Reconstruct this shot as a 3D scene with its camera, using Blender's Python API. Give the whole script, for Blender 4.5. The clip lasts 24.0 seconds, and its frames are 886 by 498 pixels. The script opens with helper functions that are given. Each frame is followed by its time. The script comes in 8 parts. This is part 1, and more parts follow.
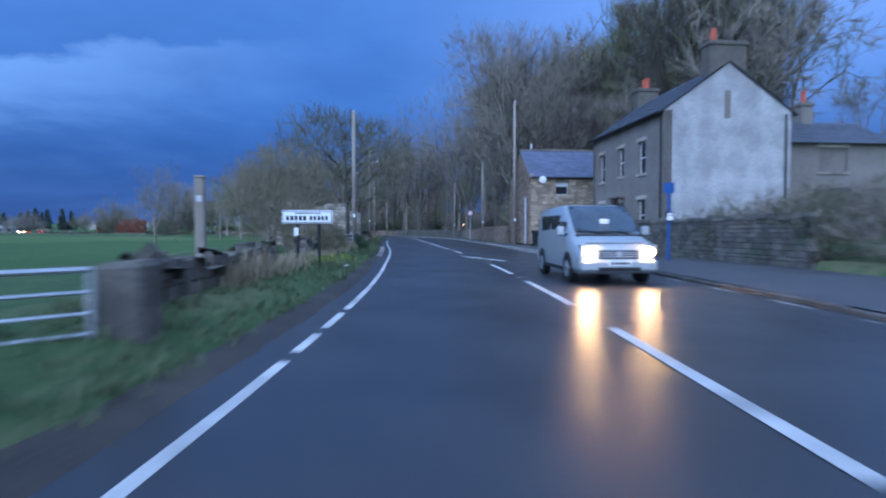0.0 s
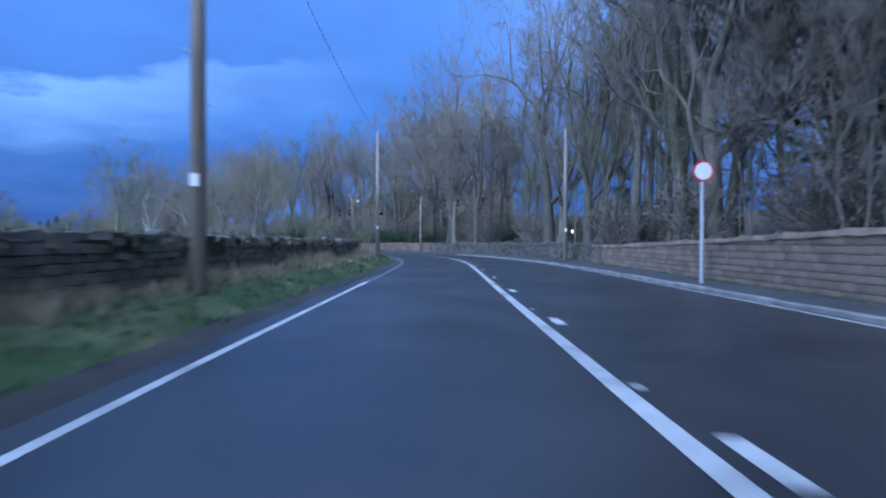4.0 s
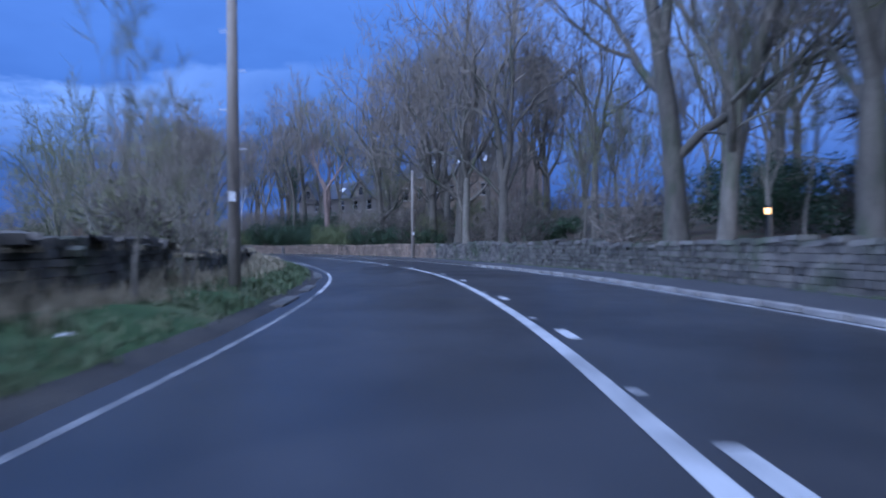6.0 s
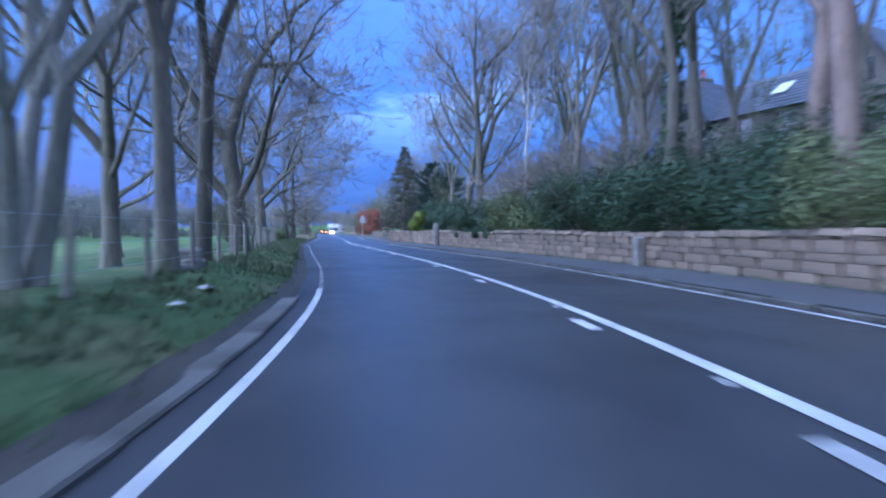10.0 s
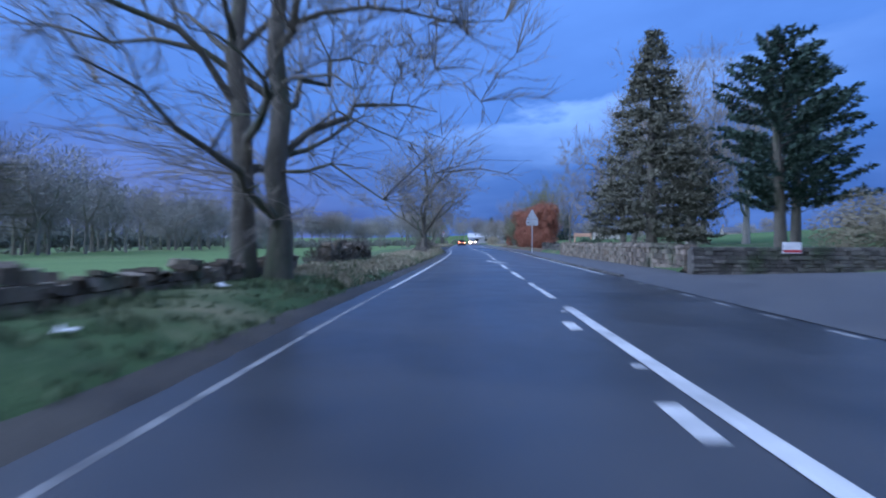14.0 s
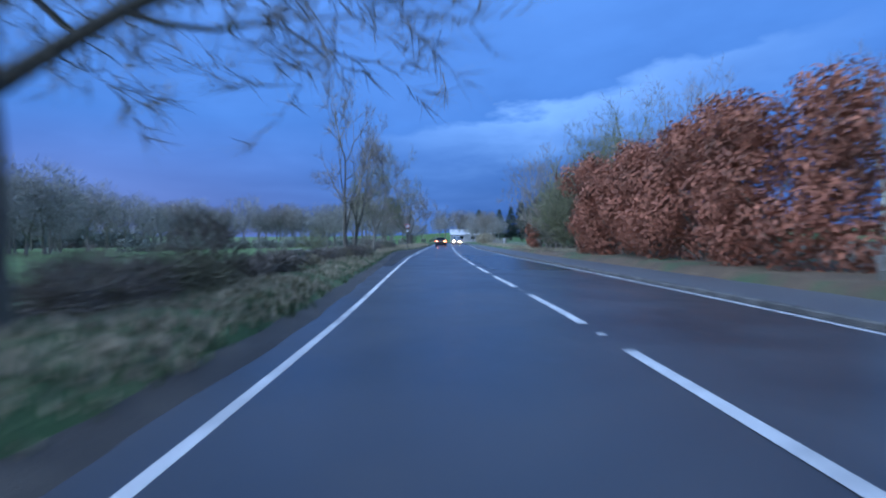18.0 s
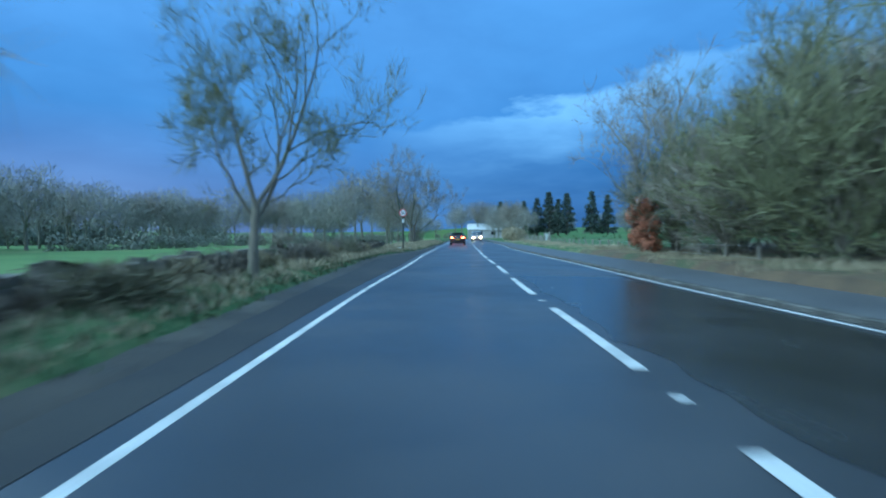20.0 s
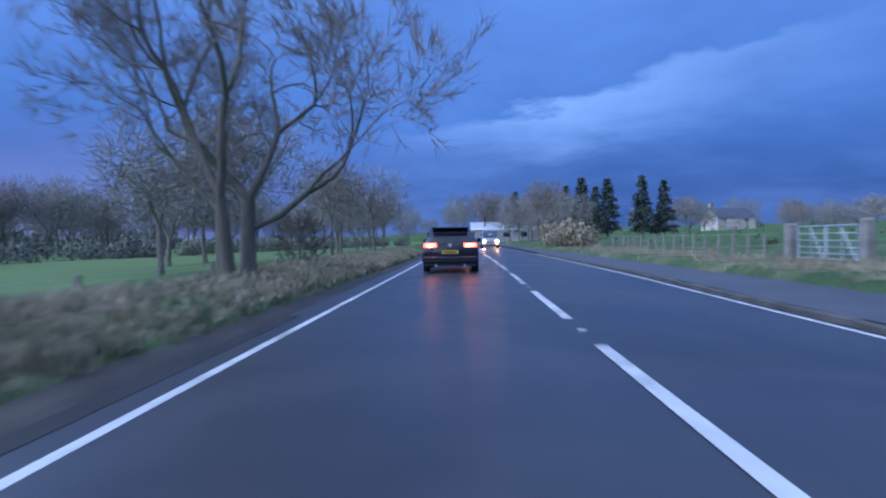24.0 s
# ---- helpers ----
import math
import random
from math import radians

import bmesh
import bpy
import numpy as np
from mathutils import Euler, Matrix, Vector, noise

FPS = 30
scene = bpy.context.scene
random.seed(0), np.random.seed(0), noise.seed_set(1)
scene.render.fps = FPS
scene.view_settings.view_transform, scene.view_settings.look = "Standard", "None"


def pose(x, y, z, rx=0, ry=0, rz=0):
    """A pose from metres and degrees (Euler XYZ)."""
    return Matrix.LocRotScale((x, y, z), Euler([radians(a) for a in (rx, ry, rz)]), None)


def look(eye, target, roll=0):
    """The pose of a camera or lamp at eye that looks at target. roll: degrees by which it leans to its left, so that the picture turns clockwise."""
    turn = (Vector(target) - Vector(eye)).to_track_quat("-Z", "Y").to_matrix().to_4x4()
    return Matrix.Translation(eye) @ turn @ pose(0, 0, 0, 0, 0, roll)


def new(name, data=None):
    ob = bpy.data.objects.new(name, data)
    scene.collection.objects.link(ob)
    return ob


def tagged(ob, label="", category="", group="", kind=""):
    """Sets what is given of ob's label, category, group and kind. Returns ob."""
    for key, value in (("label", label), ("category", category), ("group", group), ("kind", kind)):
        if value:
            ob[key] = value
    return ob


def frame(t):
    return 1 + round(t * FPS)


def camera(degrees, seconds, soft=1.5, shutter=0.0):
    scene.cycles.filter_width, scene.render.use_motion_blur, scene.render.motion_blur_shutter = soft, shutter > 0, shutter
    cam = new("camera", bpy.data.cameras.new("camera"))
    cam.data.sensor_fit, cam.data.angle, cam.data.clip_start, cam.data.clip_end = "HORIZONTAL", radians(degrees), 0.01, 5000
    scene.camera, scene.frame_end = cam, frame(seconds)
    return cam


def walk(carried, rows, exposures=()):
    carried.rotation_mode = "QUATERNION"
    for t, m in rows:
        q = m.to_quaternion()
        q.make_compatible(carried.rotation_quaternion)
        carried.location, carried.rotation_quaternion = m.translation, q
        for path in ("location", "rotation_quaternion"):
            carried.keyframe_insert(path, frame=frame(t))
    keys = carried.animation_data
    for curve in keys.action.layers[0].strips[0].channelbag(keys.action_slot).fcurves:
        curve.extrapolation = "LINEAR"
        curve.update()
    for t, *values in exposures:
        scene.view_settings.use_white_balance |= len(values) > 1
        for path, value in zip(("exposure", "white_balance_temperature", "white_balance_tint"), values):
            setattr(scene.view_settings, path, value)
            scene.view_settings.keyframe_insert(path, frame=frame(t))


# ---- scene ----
cam = camera(76.2, 24.0, soft=2.0, shutter=0.5)
PATH = [
    (0.0, -0.12, 0.01, 1.14, 88.12, 0.12, 0.14),
    (0.5, 0.04, 5.97, 1.09, 88.47, -0.14, 2.69),
    (1.0, -0.05, 11.58, 1.08, 88.87, -0.08, 4.29),
    (1.5, -0.25, 17.27, 1.12, 88.86, 0.14, 5.41),
    (2.0, -0.53, 22.97, 1.08, 88.62, -0.00, 6.63),
    (2.5, -0.90, 28.68, 1.11, 88.41, -0.28, 7.19),
    (3.0, -1.35, 34.44, 1.11, 88.64, -0.38, 7.38),
    (3.5, -1.98, 40.33, 1.13, 89.60, -0.54, 7.25),
    (4.0, -2.62, 46.33, 1.12, 89.41, -0.25, 5.44),
    (4.5, -3.13, 52.43, 1.12, 89.36, 0.01, 3.97),
    (5.0, -3.58, 58.60, 1.12, 89.53, 0.27, 3.71),
    (5.5, -4.11, 64.83, 1.11, 90.05, 0.53, 4.67),
    (6.0, -4.79, 71.05, 1.11, 89.52, 0.43, 6.25),
    (6.5, -5.72, 77.31, 1.12, 89.11, -0.13, 9.63),
    (7.0, -7.06, 83.52, 1.13, 88.33, -0.41, 14.36),
    (7.5, -8.83, 89.50, 1.11, 87.69, -0.74, 19.13),
    (8.0, -11.08, 95.27, 1.10, 87.60, -0.79, 23.34),
    (8.5, -13.78, 101.01, 1.07, 87.43, -0.48, 27.00),
    (9.0, -16.87, 106.68, 1.10, 87.99, -0.67, 30.74),
    (9.5, -20.46, 112.24, 1.11, 88.27, -0.53, 34.27),
    (10.0, -24.50, 117.65, 1.12, 88.17, -0.04, 38.60),
    (10.5, -28.87, 122.79, 1.11, 88.76, -0.01, 43.86),
    (11.0, -33.55, 127.47, 1.14, 89.59, -0.12, 49.21),
    (11.5, -38.52, 131.66, 1.12, 89.35, -0.27, 53.06),
    (12.0, -43.61, 135.50, 1.12, 89.23, -0.14, 53.81),
    (12.5, -48.66, 139.19, 1.12, 89.23, 0.04, 53.61),
    (13.0, -53.58, 142.83, 1.12, 89.21, 0.24, 53.27),
    (13.5, -58.34, 146.48, 1.11, 89.10, 0.34, 53.08),
    (14.0, -62.90, 150.14, 1.09, 89.25, -0.16, 52.66),
    (14.5, -67.20, 153.82, 1.16, 90.20, -0.59, 52.02),
    (15.0, -71.57, 157.58, 1.15, 89.67, -0.30, 51.98),
    (15.5, -76.07, 161.46, 1.13, 89.06, 0.25, 52.16),
    (16.0, -80.70, 165.43, 1.13, 88.96, 0.27, 52.64),
    (16.5, -85.50, 169.46, 1.11, 88.73, 0.04, 53.34),
    (17.0, -90.44, 173.45, 1.13, 89.44, -0.08, 53.42),
    (17.5, -95.44, 177.34, 1.12, 88.91, 0.07, 52.40),
    (18.0, -100.39, 181.25, 1.12, 89.08, 0.08, 50.81),
    (18.5, -105.31, 185.19, 1.12, 89.15, 0.05, 50.01),
    (19.0, -110.19, 189.11, 1.12, 89.13, 0.05, 50.17),
    (19.5, -115.07, 193.01, 1.13, 88.93, 0.11, 51.10),
    (20.0, -119.91, 196.89, 1.13, 88.65, 0.13, 52.39),
    (20.5, -124.69, 200.75, 1.12, 89.14, -0.14, 53.32),
    (21.0, -129.40, 204.62, 1.10, 89.10, -0.52, 53.75),
    (21.5, -134.06, 208.38, 1.11, 89.01, -0.66, 54.25),
    (22.0, -138.65, 212.07, 1.11, 88.81, -0.46, 54.16),
    (22.5, -143.16, 215.73, 1.13, 88.98, -0.28, 53.70),
    (23.0, -147.63, 219.44, 1.14, 88.82, 0.04, 53.14),
    (23.5, -152.06, 223.20, 1.12, 88.45, 0.33, 52.64),
    (24.0, -156.47, 226.94, 1.10, 88.99, 0.80, 52.50),
]
LOOK = [(0.0, 0.05, 4800, 10), (1.0, 0.15, 4450, 2), (2.0, 0.44, 4600, 7), (3.0, 0.52, 4700, 9), (6.0, 0.2, 4850, 21), (7.0, 0.38, 4750, 25), (8.0, 0.48, 4700, 22), (9.0, 0.78, 4800, 17), (10.0, 0.95, 4780, 17), (11.0, 0.85, 4940, 19), (12.0, 0.66, 5000, 16), (14.0, 0.45, 5080, 16), (15.0, 0.38, 5100, 17), (16.0, 0.44, 5000, 20), (17.0, 0.44, 4950, 12), (18.5, 0.38, 4900, 0), (19.5, 0.56, 4850, -26), (20.1, 0.54, 4880, -18), (20.8, 0.42, 5000, 11), (22.0, 0.27, 5050, 12), (23.0, 0.3, 5100, 16), (24.0, 0.22, 5100, 17)]
walk(cam, [(t, pose(*r)) for t, *r in PATH], LOOK)

# ---- light ----
world = bpy.data.worlds.new("stormy_dusk")
scene.world = world
world.use_nodes = True
wn, wl = world.node_tree.nodes, world.node_tree.links
wn.clear()


def wnode(kind, **kw):
    n = wn.new(kind)
    for k, v in kw.items():
        if k == "ins":
            for i, x in v.items():
                n.inputs[i].default_value = x
        elif k == "op":
            n.operation = v
        elif k == "blend":
            n.blend_type = v
        elif k == "dtype":
            n.data_type = v
    return n


def wmath(op, a, b=None):
    n = wnode("ShaderNodeMath", op=op)
    for i, x in enumerate((a, b)):
        if x is None:
            continue
        if isinstance(x, (int, float)):
            n.inputs[i].default_value = x
        else:
            wl.new(x, n.inputs[i])
    return n.outputs[0]


def wmix(f, a, b):
    n = wnode("ShaderNodeMix", dtype="RGBA")
    for i, x in ((0, f), (6, a), (7, b)):
        if isinstance(x, (tuple, float, int)):
            n.inputs[i].default_value = x
        else:
            wl.new(x, n.inputs[i])
    return n.outputs[2]


def wramp(f, stops):
    n = wnode("ShaderNodeValToRGB")
    e = n.color_ramp.elements
    while len(e) < len(stops):
        e.new(0.5)
    for el, (p, c) in zip(e, stops):
        el.position, el.color = p, (*c, 1) if len(c) == 3 else c
    wl.new(f, n.inputs[0])
    return n.outputs[0]


tc = wnode("ShaderNodeTexCoord")
sep = wnode("ShaderNodeSeparateXYZ")
wl.new(tc.outputs["Generated"], sep.inputs[0])
up = sep.outputs[2]
# clouds are drawn on a flat layer high above the ground
lift = wmath("ADD", wmath("MAXIMUM", up, 0.0), 0.16)
com = wnode("ShaderNodeCombineXYZ")
wl.new(wmath("DIVIDE", sep.outputs[0], lift), com.inputs[0])
wl.new(wmath("DIVIDE", sep.outputs[1], lift), com.inputs[1])
big = wnode("ShaderNodeTexNoise", ins={"Scale": 0.55, "Detail": 5.0, "Roughness": 0.5, "Distortion": 0.35})
wl.new(com.outputs[0], big.inputs["Vector"])
fine = wnode("ShaderNodeTexNoise", ins={"Scale": 1.7, "Detail": 6.0, "Roughness": 0.55, "Distortion": 0.2})
wl.new(com.outputs[0], fine.inputs["Vector"])
grad = wramp(up, [(0.0, (0.029, 0.06, 0.175)), (0.07, (0.028, 0.07, 0.21)), (0.13, (0.043, 0.106, 0.295)), (0.2, (0.07, 0.165, 0.41)), (0.42, (0.14, 0.265, 0.57)), (0.7, (0.46, 0.64, 1.0)), (1.0, (0.8, 0.92, 1.0))])
cloud = wramp(big.outputs["Fac"], [(0.36, (0, 0, 0)), (0.64, (1, 1, 1))])
wisps = wramp(fine.outputs["Fac"], [(0.35, (0, 0, 0)), (0.75, (1, 1, 1))])
light = wmix(wmath("MULTIPLY", cloud, 0.38), grad, (0.18, 0.3, 0.62, 1))
dark = wmix(wmath("MULTIPLY", wisps, 0.4), light, (0.055, 0.11, 0.29, 1))
# bearing to the left of north and height of each direction, in degrees
bearing = wmath("MULTIPLY", wmath("ARCTAN2", wmath("MULTIPLY", sep.outputs[0], -1.0), sep.outputs[1]), 57.2958)
height = wmath("MULTIPLY", wmath("ARCSINE", up), 57.2958)
rough_edge = wmath("MULTIPLY", wmath("SUBTRACT", fine.outputs["Fac"], 0.5), 10.0)
# a pale cloud bank in the north-west: crisp above, melting away below
crest = wmath("ADD", wmath("SUBTRACT", 20.6, wmath("MULTIPLY", bearing, 0.168)), rough_edge)
below = wmath("SUBTRACT", crest, height)
bank = wmath("MULTIPLY", wramp(wmath("MULTIPLY", below, 0.1), [(0.0, (0, 0, 0)), (0.09, (1, 1, 1)), (0.3, (0.72, 0.72, 0.72)), (0.65, (0.15, 0.15, 0.15)), (1.0, (0, 0, 0))]), wramp(wmath("DIVIDE", bearing, 100.0), [(0.12, (0, 0, 0)), (0.3, (0.62, 0.62, 0.62)), (0.4, (0.95, 0.95, 0.95)), (0.6, (0, 0, 0))]))
banked = wmix(wmath("MULTIPLY", bank, 0.64), dark, (0.34, 0.5, 0.8, 1))
# thinner, paler cloud in the north-east
east = wramp(wmath("DIVIDE", wmath("ADD", bearing, 100.0), 200.0), [(0.36, (1, 1, 1)), (0.53, (0, 0, 0))])
pale = wmath("MULTIPLY", wmath("MULTIPLY", east, wramp(up, [(0.08, (0, 0, 0)), (0.34, (1, 1, 1))])), 0.6)
banked = wmix(pale, banked, (0.38, 0.52, 0.86, 1))
# a faint pinkish light low in the west
west = wramp(wmath("DIVIDE", bearing, 200.0), [(0.27, (0, 0, 0)), (0.42, (1, 1, 1)), (0.55, (1, 1, 1)), (0.8, (0, 0, 0))])
low = wramp(up, [(0.0, (1, 1, 1)), (0.05, (0.75, 0.75, 0.75)), (0.2, (0, 0, 0))])
glow = wmath("MULTIPLY", wmath("MULTIPLY", west, low), 0.62)
west_sky = wmix(glow, banked, (0.22, 0.215, 0.42, 1))
# the storm clears behind: the sky opens broadly towards the south-west
south = wnode("ShaderNodeVectorMath", op="DOT_PRODUCT")
wl.new(tc.outputs["Generated"], south.inputs[0])
south.inputs[1].default_value = (-0.2, -0.9, 0.38)
opened = wramp(south.outputs["Value"], [(0.38, (0, 0, 0)), (0.95, (1, 1, 1))])
skycol = wmix(opened, west_sky, (1.9, 2.0, 2.3, 1))
nish = wnode("ShaderNodeTexSky")
nish.sky_type, nish.sun_disc = "NISHITA", False
nish.sun_elevation, nish.sun_rotation = radians(22), radians(-130)
bg1 = wnode("ShaderNodeBackground", ins={"Strength": 1.0})
wl.new(skycol, bg1.inputs[0])
bg2 = wnode("ShaderNodeBackground", ins={"Strength": 0.003})
wl.new(nish.outputs[0], bg2.inputs[0])
add = wnode("ShaderNodeAddShader")
wl.new(bg1.outputs[0], add.inputs[0])
wl.new(bg2.outputs[0], add.inputs[1])
wl.new(add.outputs[0], wnode("ShaderNodeOutputWorld").inputs[0])

sun = new("sun", bpy.data.lights.new("sun", "SUN"))
sun.data.energy, sun.data.angle, sun.data.color = 1.35, radians(70), (0.62, 0.76, 1.0)
sun.matrix_world = look((-26, -26, 30), (0, 0, 0))
scene.view_settings.exposure = 0.4

# ---- materials ----
def mat(name, a, b, scale=4.0, rough=0.8, bump=0.3, metal=0.0, fine=9.0, detail=6.0, spec=0.4, vary=0.0, c=None, stretch=None, emit=0.0, roughvar=0.1, dist=0.02):
    m = bpy.data.materials.new(name)
    m.use_nodes = True
    n, l = m.node_tree.nodes, m.node_tree.links
    bs = n["Principled BSDF"]
    t = n.new("ShaderNodeTexCoord")
    src = t.outputs["Object"]
    if stretch:
        mp = n.new("ShaderNodeMapping")
        mp.inputs["Scale"].default_value = stretch
        l.new(src, mp.inputs[0])
        src = mp.outputs[0]

    def noise_tex(s, d):
        q = n.new("ShaderNodeTexNoise")
        q.inputs["Scale"].default_value, q.inputs["Detail"].default_value, q.inputs["Roughness"].default_value = s, d, 0.6
        l.new(src, q.inputs["Vector"])
        return q.outputs["Fac"]

    def mix(f, x, y, kind="MIX"):
        q = n.new("ShaderNodeMix")
        q.data_type, q.blend_type = "RGBA", kind
        for i, v in ((0, f), (6, x), (7, y)):
            if isinstance(v, (tuple, float)):
                q.inputs[i].default_value = v
            else:
                l.new(v, q.inputs[i])
        return q.outputs[2]

    def spread(f, lo, hi):
        q = n.new("ShaderNodeMapRange")
        q.inputs[1].default_value, q.inputs[2].default_value = lo, hi
        l.new(f, q.inputs[0])
        return q.outputs[0]

    large, small = noise_tex(scale, detail), noise_tex(scale * fine, detail)
    col = mix(spread(large, 0.35, 0.65), (*a, 1), (*b, 1))
    if c:
        col = mix(spread(noise_tex(scale * 0.37, 4.0), 0.5, 0.68), col, (*c, 1))
    dk = tuple(x * 0.62 for x in a)
    col = mix(spread(small, 0.5, 0.85), col, (*dk, 1))
    if vary:
        oi = n.new("ShaderNodeObjectInfo")
        geo = n.new("ShaderNodeNewGeometry")
        ad = n.new("ShaderNodeMath")
        ad.operation = "ADD"
        l.new(oi.outputs["Random"], ad.inputs[0])
        l.new(geo.outputs["Random Per Island"], ad.inputs[1])
        fr = n.new("ShaderNodeMath")
        fr.operation = "FRACT"
        l.new(ad.outputs[0], fr.inputs[0])
        hsv = n.new("ShaderNodeHueSaturation")
        v = n.new("ShaderNodeMapRange")
        v.inputs[3].default_value, v.inputs[4].default_value = 1 - vary, 1 + vary
        l.new(fr.outputs[0], v.inputs[0])
        l.new(v.outputs[0], hsv.inputs["Value"])
        l.new(col, hsv.inputs["Color"])
        col = hsv.outputs[0]
    l.new(col, bs.inputs["Base Color"])
    r = n.new("ShaderNodeMapRange")
    r.inputs[3].default_value, r.inputs[4].default_value = max(rough - roughvar, 0.02), min(rough + roughvar, 1)
    l.new(large, r.inputs[0])
    l.new(r.outputs[0], bs.inputs["Roughness"])
    bs.inputs["Metallic"].default_value = metal
    bs.inputs["Specular IOR Level"].default_value = spec
    if bump:
        bp = n.new("ShaderNodeBump")
        bp.inputs["Strength"].default_value, bp.inputs["Distance"].default_value = bump, dist
        l.new(small, bp.inputs["Height"])
        l.new(bp.outputs[0], bs.inputs["Normal"])
    if emit:
        bs.inputs["Emission Color"].default_value = (*b, 1)
        bs.inputs["Emission Strength"].default_value = emit
    return m


ASPHALT = mat("wet_asphalt", (0.03, 0.031, 0.034), (0.05, 0.05, 0.053), 0.55, 0.36, 0.4, fine=150, spec=0.45, c=(0.019, 0.02, 0.023), roughvar=0.17, dist=0.004, stretch=(1.0, 1.0, 1.0))
OLDASPHALT = mat("old_rough_asphalt", (0.02, 0.0205, 0.022), (0.032, 0.032, 0.034), 0.9, 0.8, 0.6, fine=110, spec=0.25, c=(0.04, 0.039, 0.037), dist=0.006)
WETASPHALT = mat("soaked_asphalt", (0.018, 0.0185, 0.02), (0.03, 0.0305, 0.033), 0.8, 0.25, 0.25, fine=150, spec=0.5, roughvar=0.08, dist=0.002)
PAINT = mat("road_paint", (0.44, 0.44, 0.43), (0.6, 0.6, 0.585), 2.4, 0.6, 0.3, fine=26, c=(0.3, 0.3, 0.295), dist=0.004)
WORN = mat("worn_road_paint", (0.12, 0.12, 0.12), (0.3, 0.3, 0.295), 2.2, 0.55, 0.3, fine=20, c=(0.06, 0.06, 0.062), dist=0.004)
GRASS = mat("verge_grass", (0.05, 0.085, 0.034), (0.08, 0.125, 0.05), 0.9, 0.95, 0.8, fine=22, c=(0.19, 0.18, 0.1), dist=0.05, spec=0.15)
FIELD = mat("pasture", (0.06, 0.105, 0.036), (0.085, 0.14, 0.05), 0.06, 0.95, 0.6, fine=40, c=(0.1, 0.13, 0.05), dist=0.05, spec=0.1)
GRAZED = mat("grazed_pasture", (0.088, 0.14, 0.046), (0.12, 0.178, 0.062), 0.05, 0.95, 0.6, fine=40, c=(0.145, 0.17, 0.075), dist=0.05, spec=0.1)
SOIL = mat("muddy_edge", (0.032, 0.028, 0.023), (0.053, 0.046, 0.037), 1.6, 0.75, 0.7, fine=14, c=(0.075, 0.067, 0.052), dist=0.03)
PATH_M = mat("footway_asphalt", (0.06, 0.06, 0.064), (0.09, 0.09, 0.092), 0.8, 0.6, 0.4, fine=90, dist=0.005)
KERB = mat("kerb_stone", (0.2, 0.19, 0.175), (0.3, 0.285, 0.26), 1.5, 0.75, 0.4, fine=18, vary=0.2, dist=0.01)
LEAFLITTER = mat("leaf_litter", (0.07, 0.05, 0.03), (0.13, 0.09, 0.05), 1.2, 0.95, 0.9, fine=16, c=(0.05, 0.08, 0.03), dist=0.05)
DRYSTONE = mat("dark_drystone", (0.085, 0.08, 0.07), (0.17, 0.155, 0.13), 2.2, 0.9, 0.7, fine=9, vary=0.35, c=(0.06, 0.075, 0.04), dist=0.02)
SANDSTONE = mat("sandstone", (0.185, 0.137, 0.096), (0.28, 0.212, 0.15), 1.6, 0.88, 0.6, fine=11, vary=0.22, c=(0.105, 0.088, 0.068), dist=0.02)
PALESTONE = mat("pale_gritstone", (0.34, 0.3, 0.24), (0.5, 0.45, 0.37), 1.6, 0.88, 0.6, fine=11, vary=0.38, c=(0.13, 0.11, 0.085), dist=0.02)
TANSTONE = mat("tan_cottage_stone", (0.3, 0.235, 0.165), (0.44, 0.36, 0.26), 1.4, 0.88, 0.6, fine=11, vary=0.35, c=(0.15, 0.12, 0.09), dist=0.02)
LOWSTONE = mat("mossy_wall_stone", (0.125, 0.102, 0.075), (0.25, 0.205, 0.15), 1.8, 0.9, 0.7, fine=10, vary=0.45, c=(0.08, 0.09, 0.05), dist=0.02)
MORTAR = mat("wall_core", (0.1, 0.09, 0.075), (0.14, 0.125, 0.1), 3, 0.95, 0.5)
RENDER = mat("weathered_white_render", (0.29, 0.28, 0.275), (0.47, 0.46, 0.45), 0.8, 0.85, 0.3, fine=12, c=(0.3, 0.29, 0.28), dist=0.01)
GREYSTONE = mat("grey_brown_facade", (0.16, 0.14, 0.12), (0.21, 0.19, 0.165), 0.9, 0.9, 0.5, fine=10, dist=0.02, vary=0.15)
SLATE = mat("slate_roof", (0.07, 0.075, 0.09), (0.11, 0.115, 0.135), 1.5, 0.5, 0.4, fine=8, vary=0.25)
BLUESLATE = mat("blue_slate_roof", (0.1, 0.115, 0.17), (0.14, 0.155, 0.215), 1.5, 0.45, 0.4, fine=8, vary=0.2)
BARK = mat("grey_bark", (0.15, 0.135, 0.105), (0.25, 0.225, 0.175), 2.5, 0.95, 0.9, fine=7, stretch=(1, 1, 0.3), c=(0.085, 0.11, 0.045), dist=0.03)
DARKBARK = mat("dark_bark", (0.095, 0.085, 0.066), (0.16, 0.142, 0.11), 2.5, 0.95, 0.9, fine=7, stretch=(1, 1, 0.3), c=(0.055, 0.075, 0.035), dist=0.03)
PINKBARK = mat("reddish_bark", (0.2, 0.145, 0.115), (0.3, 0.22, 0.18), 2.0, 0.9, 0.9, fine=6, stretch=(1, 1, 0.3), dist=0.03)
PALEBARK = mat("pale_grey_bark", (0.24, 0.225, 0.19), (0.36, 0.34, 0.29), 2.5, 0.95, 0.8, fine=7, stretch=(1, 1, 0.3), c=(0.16, 0.18, 0.11), dist=0.03)
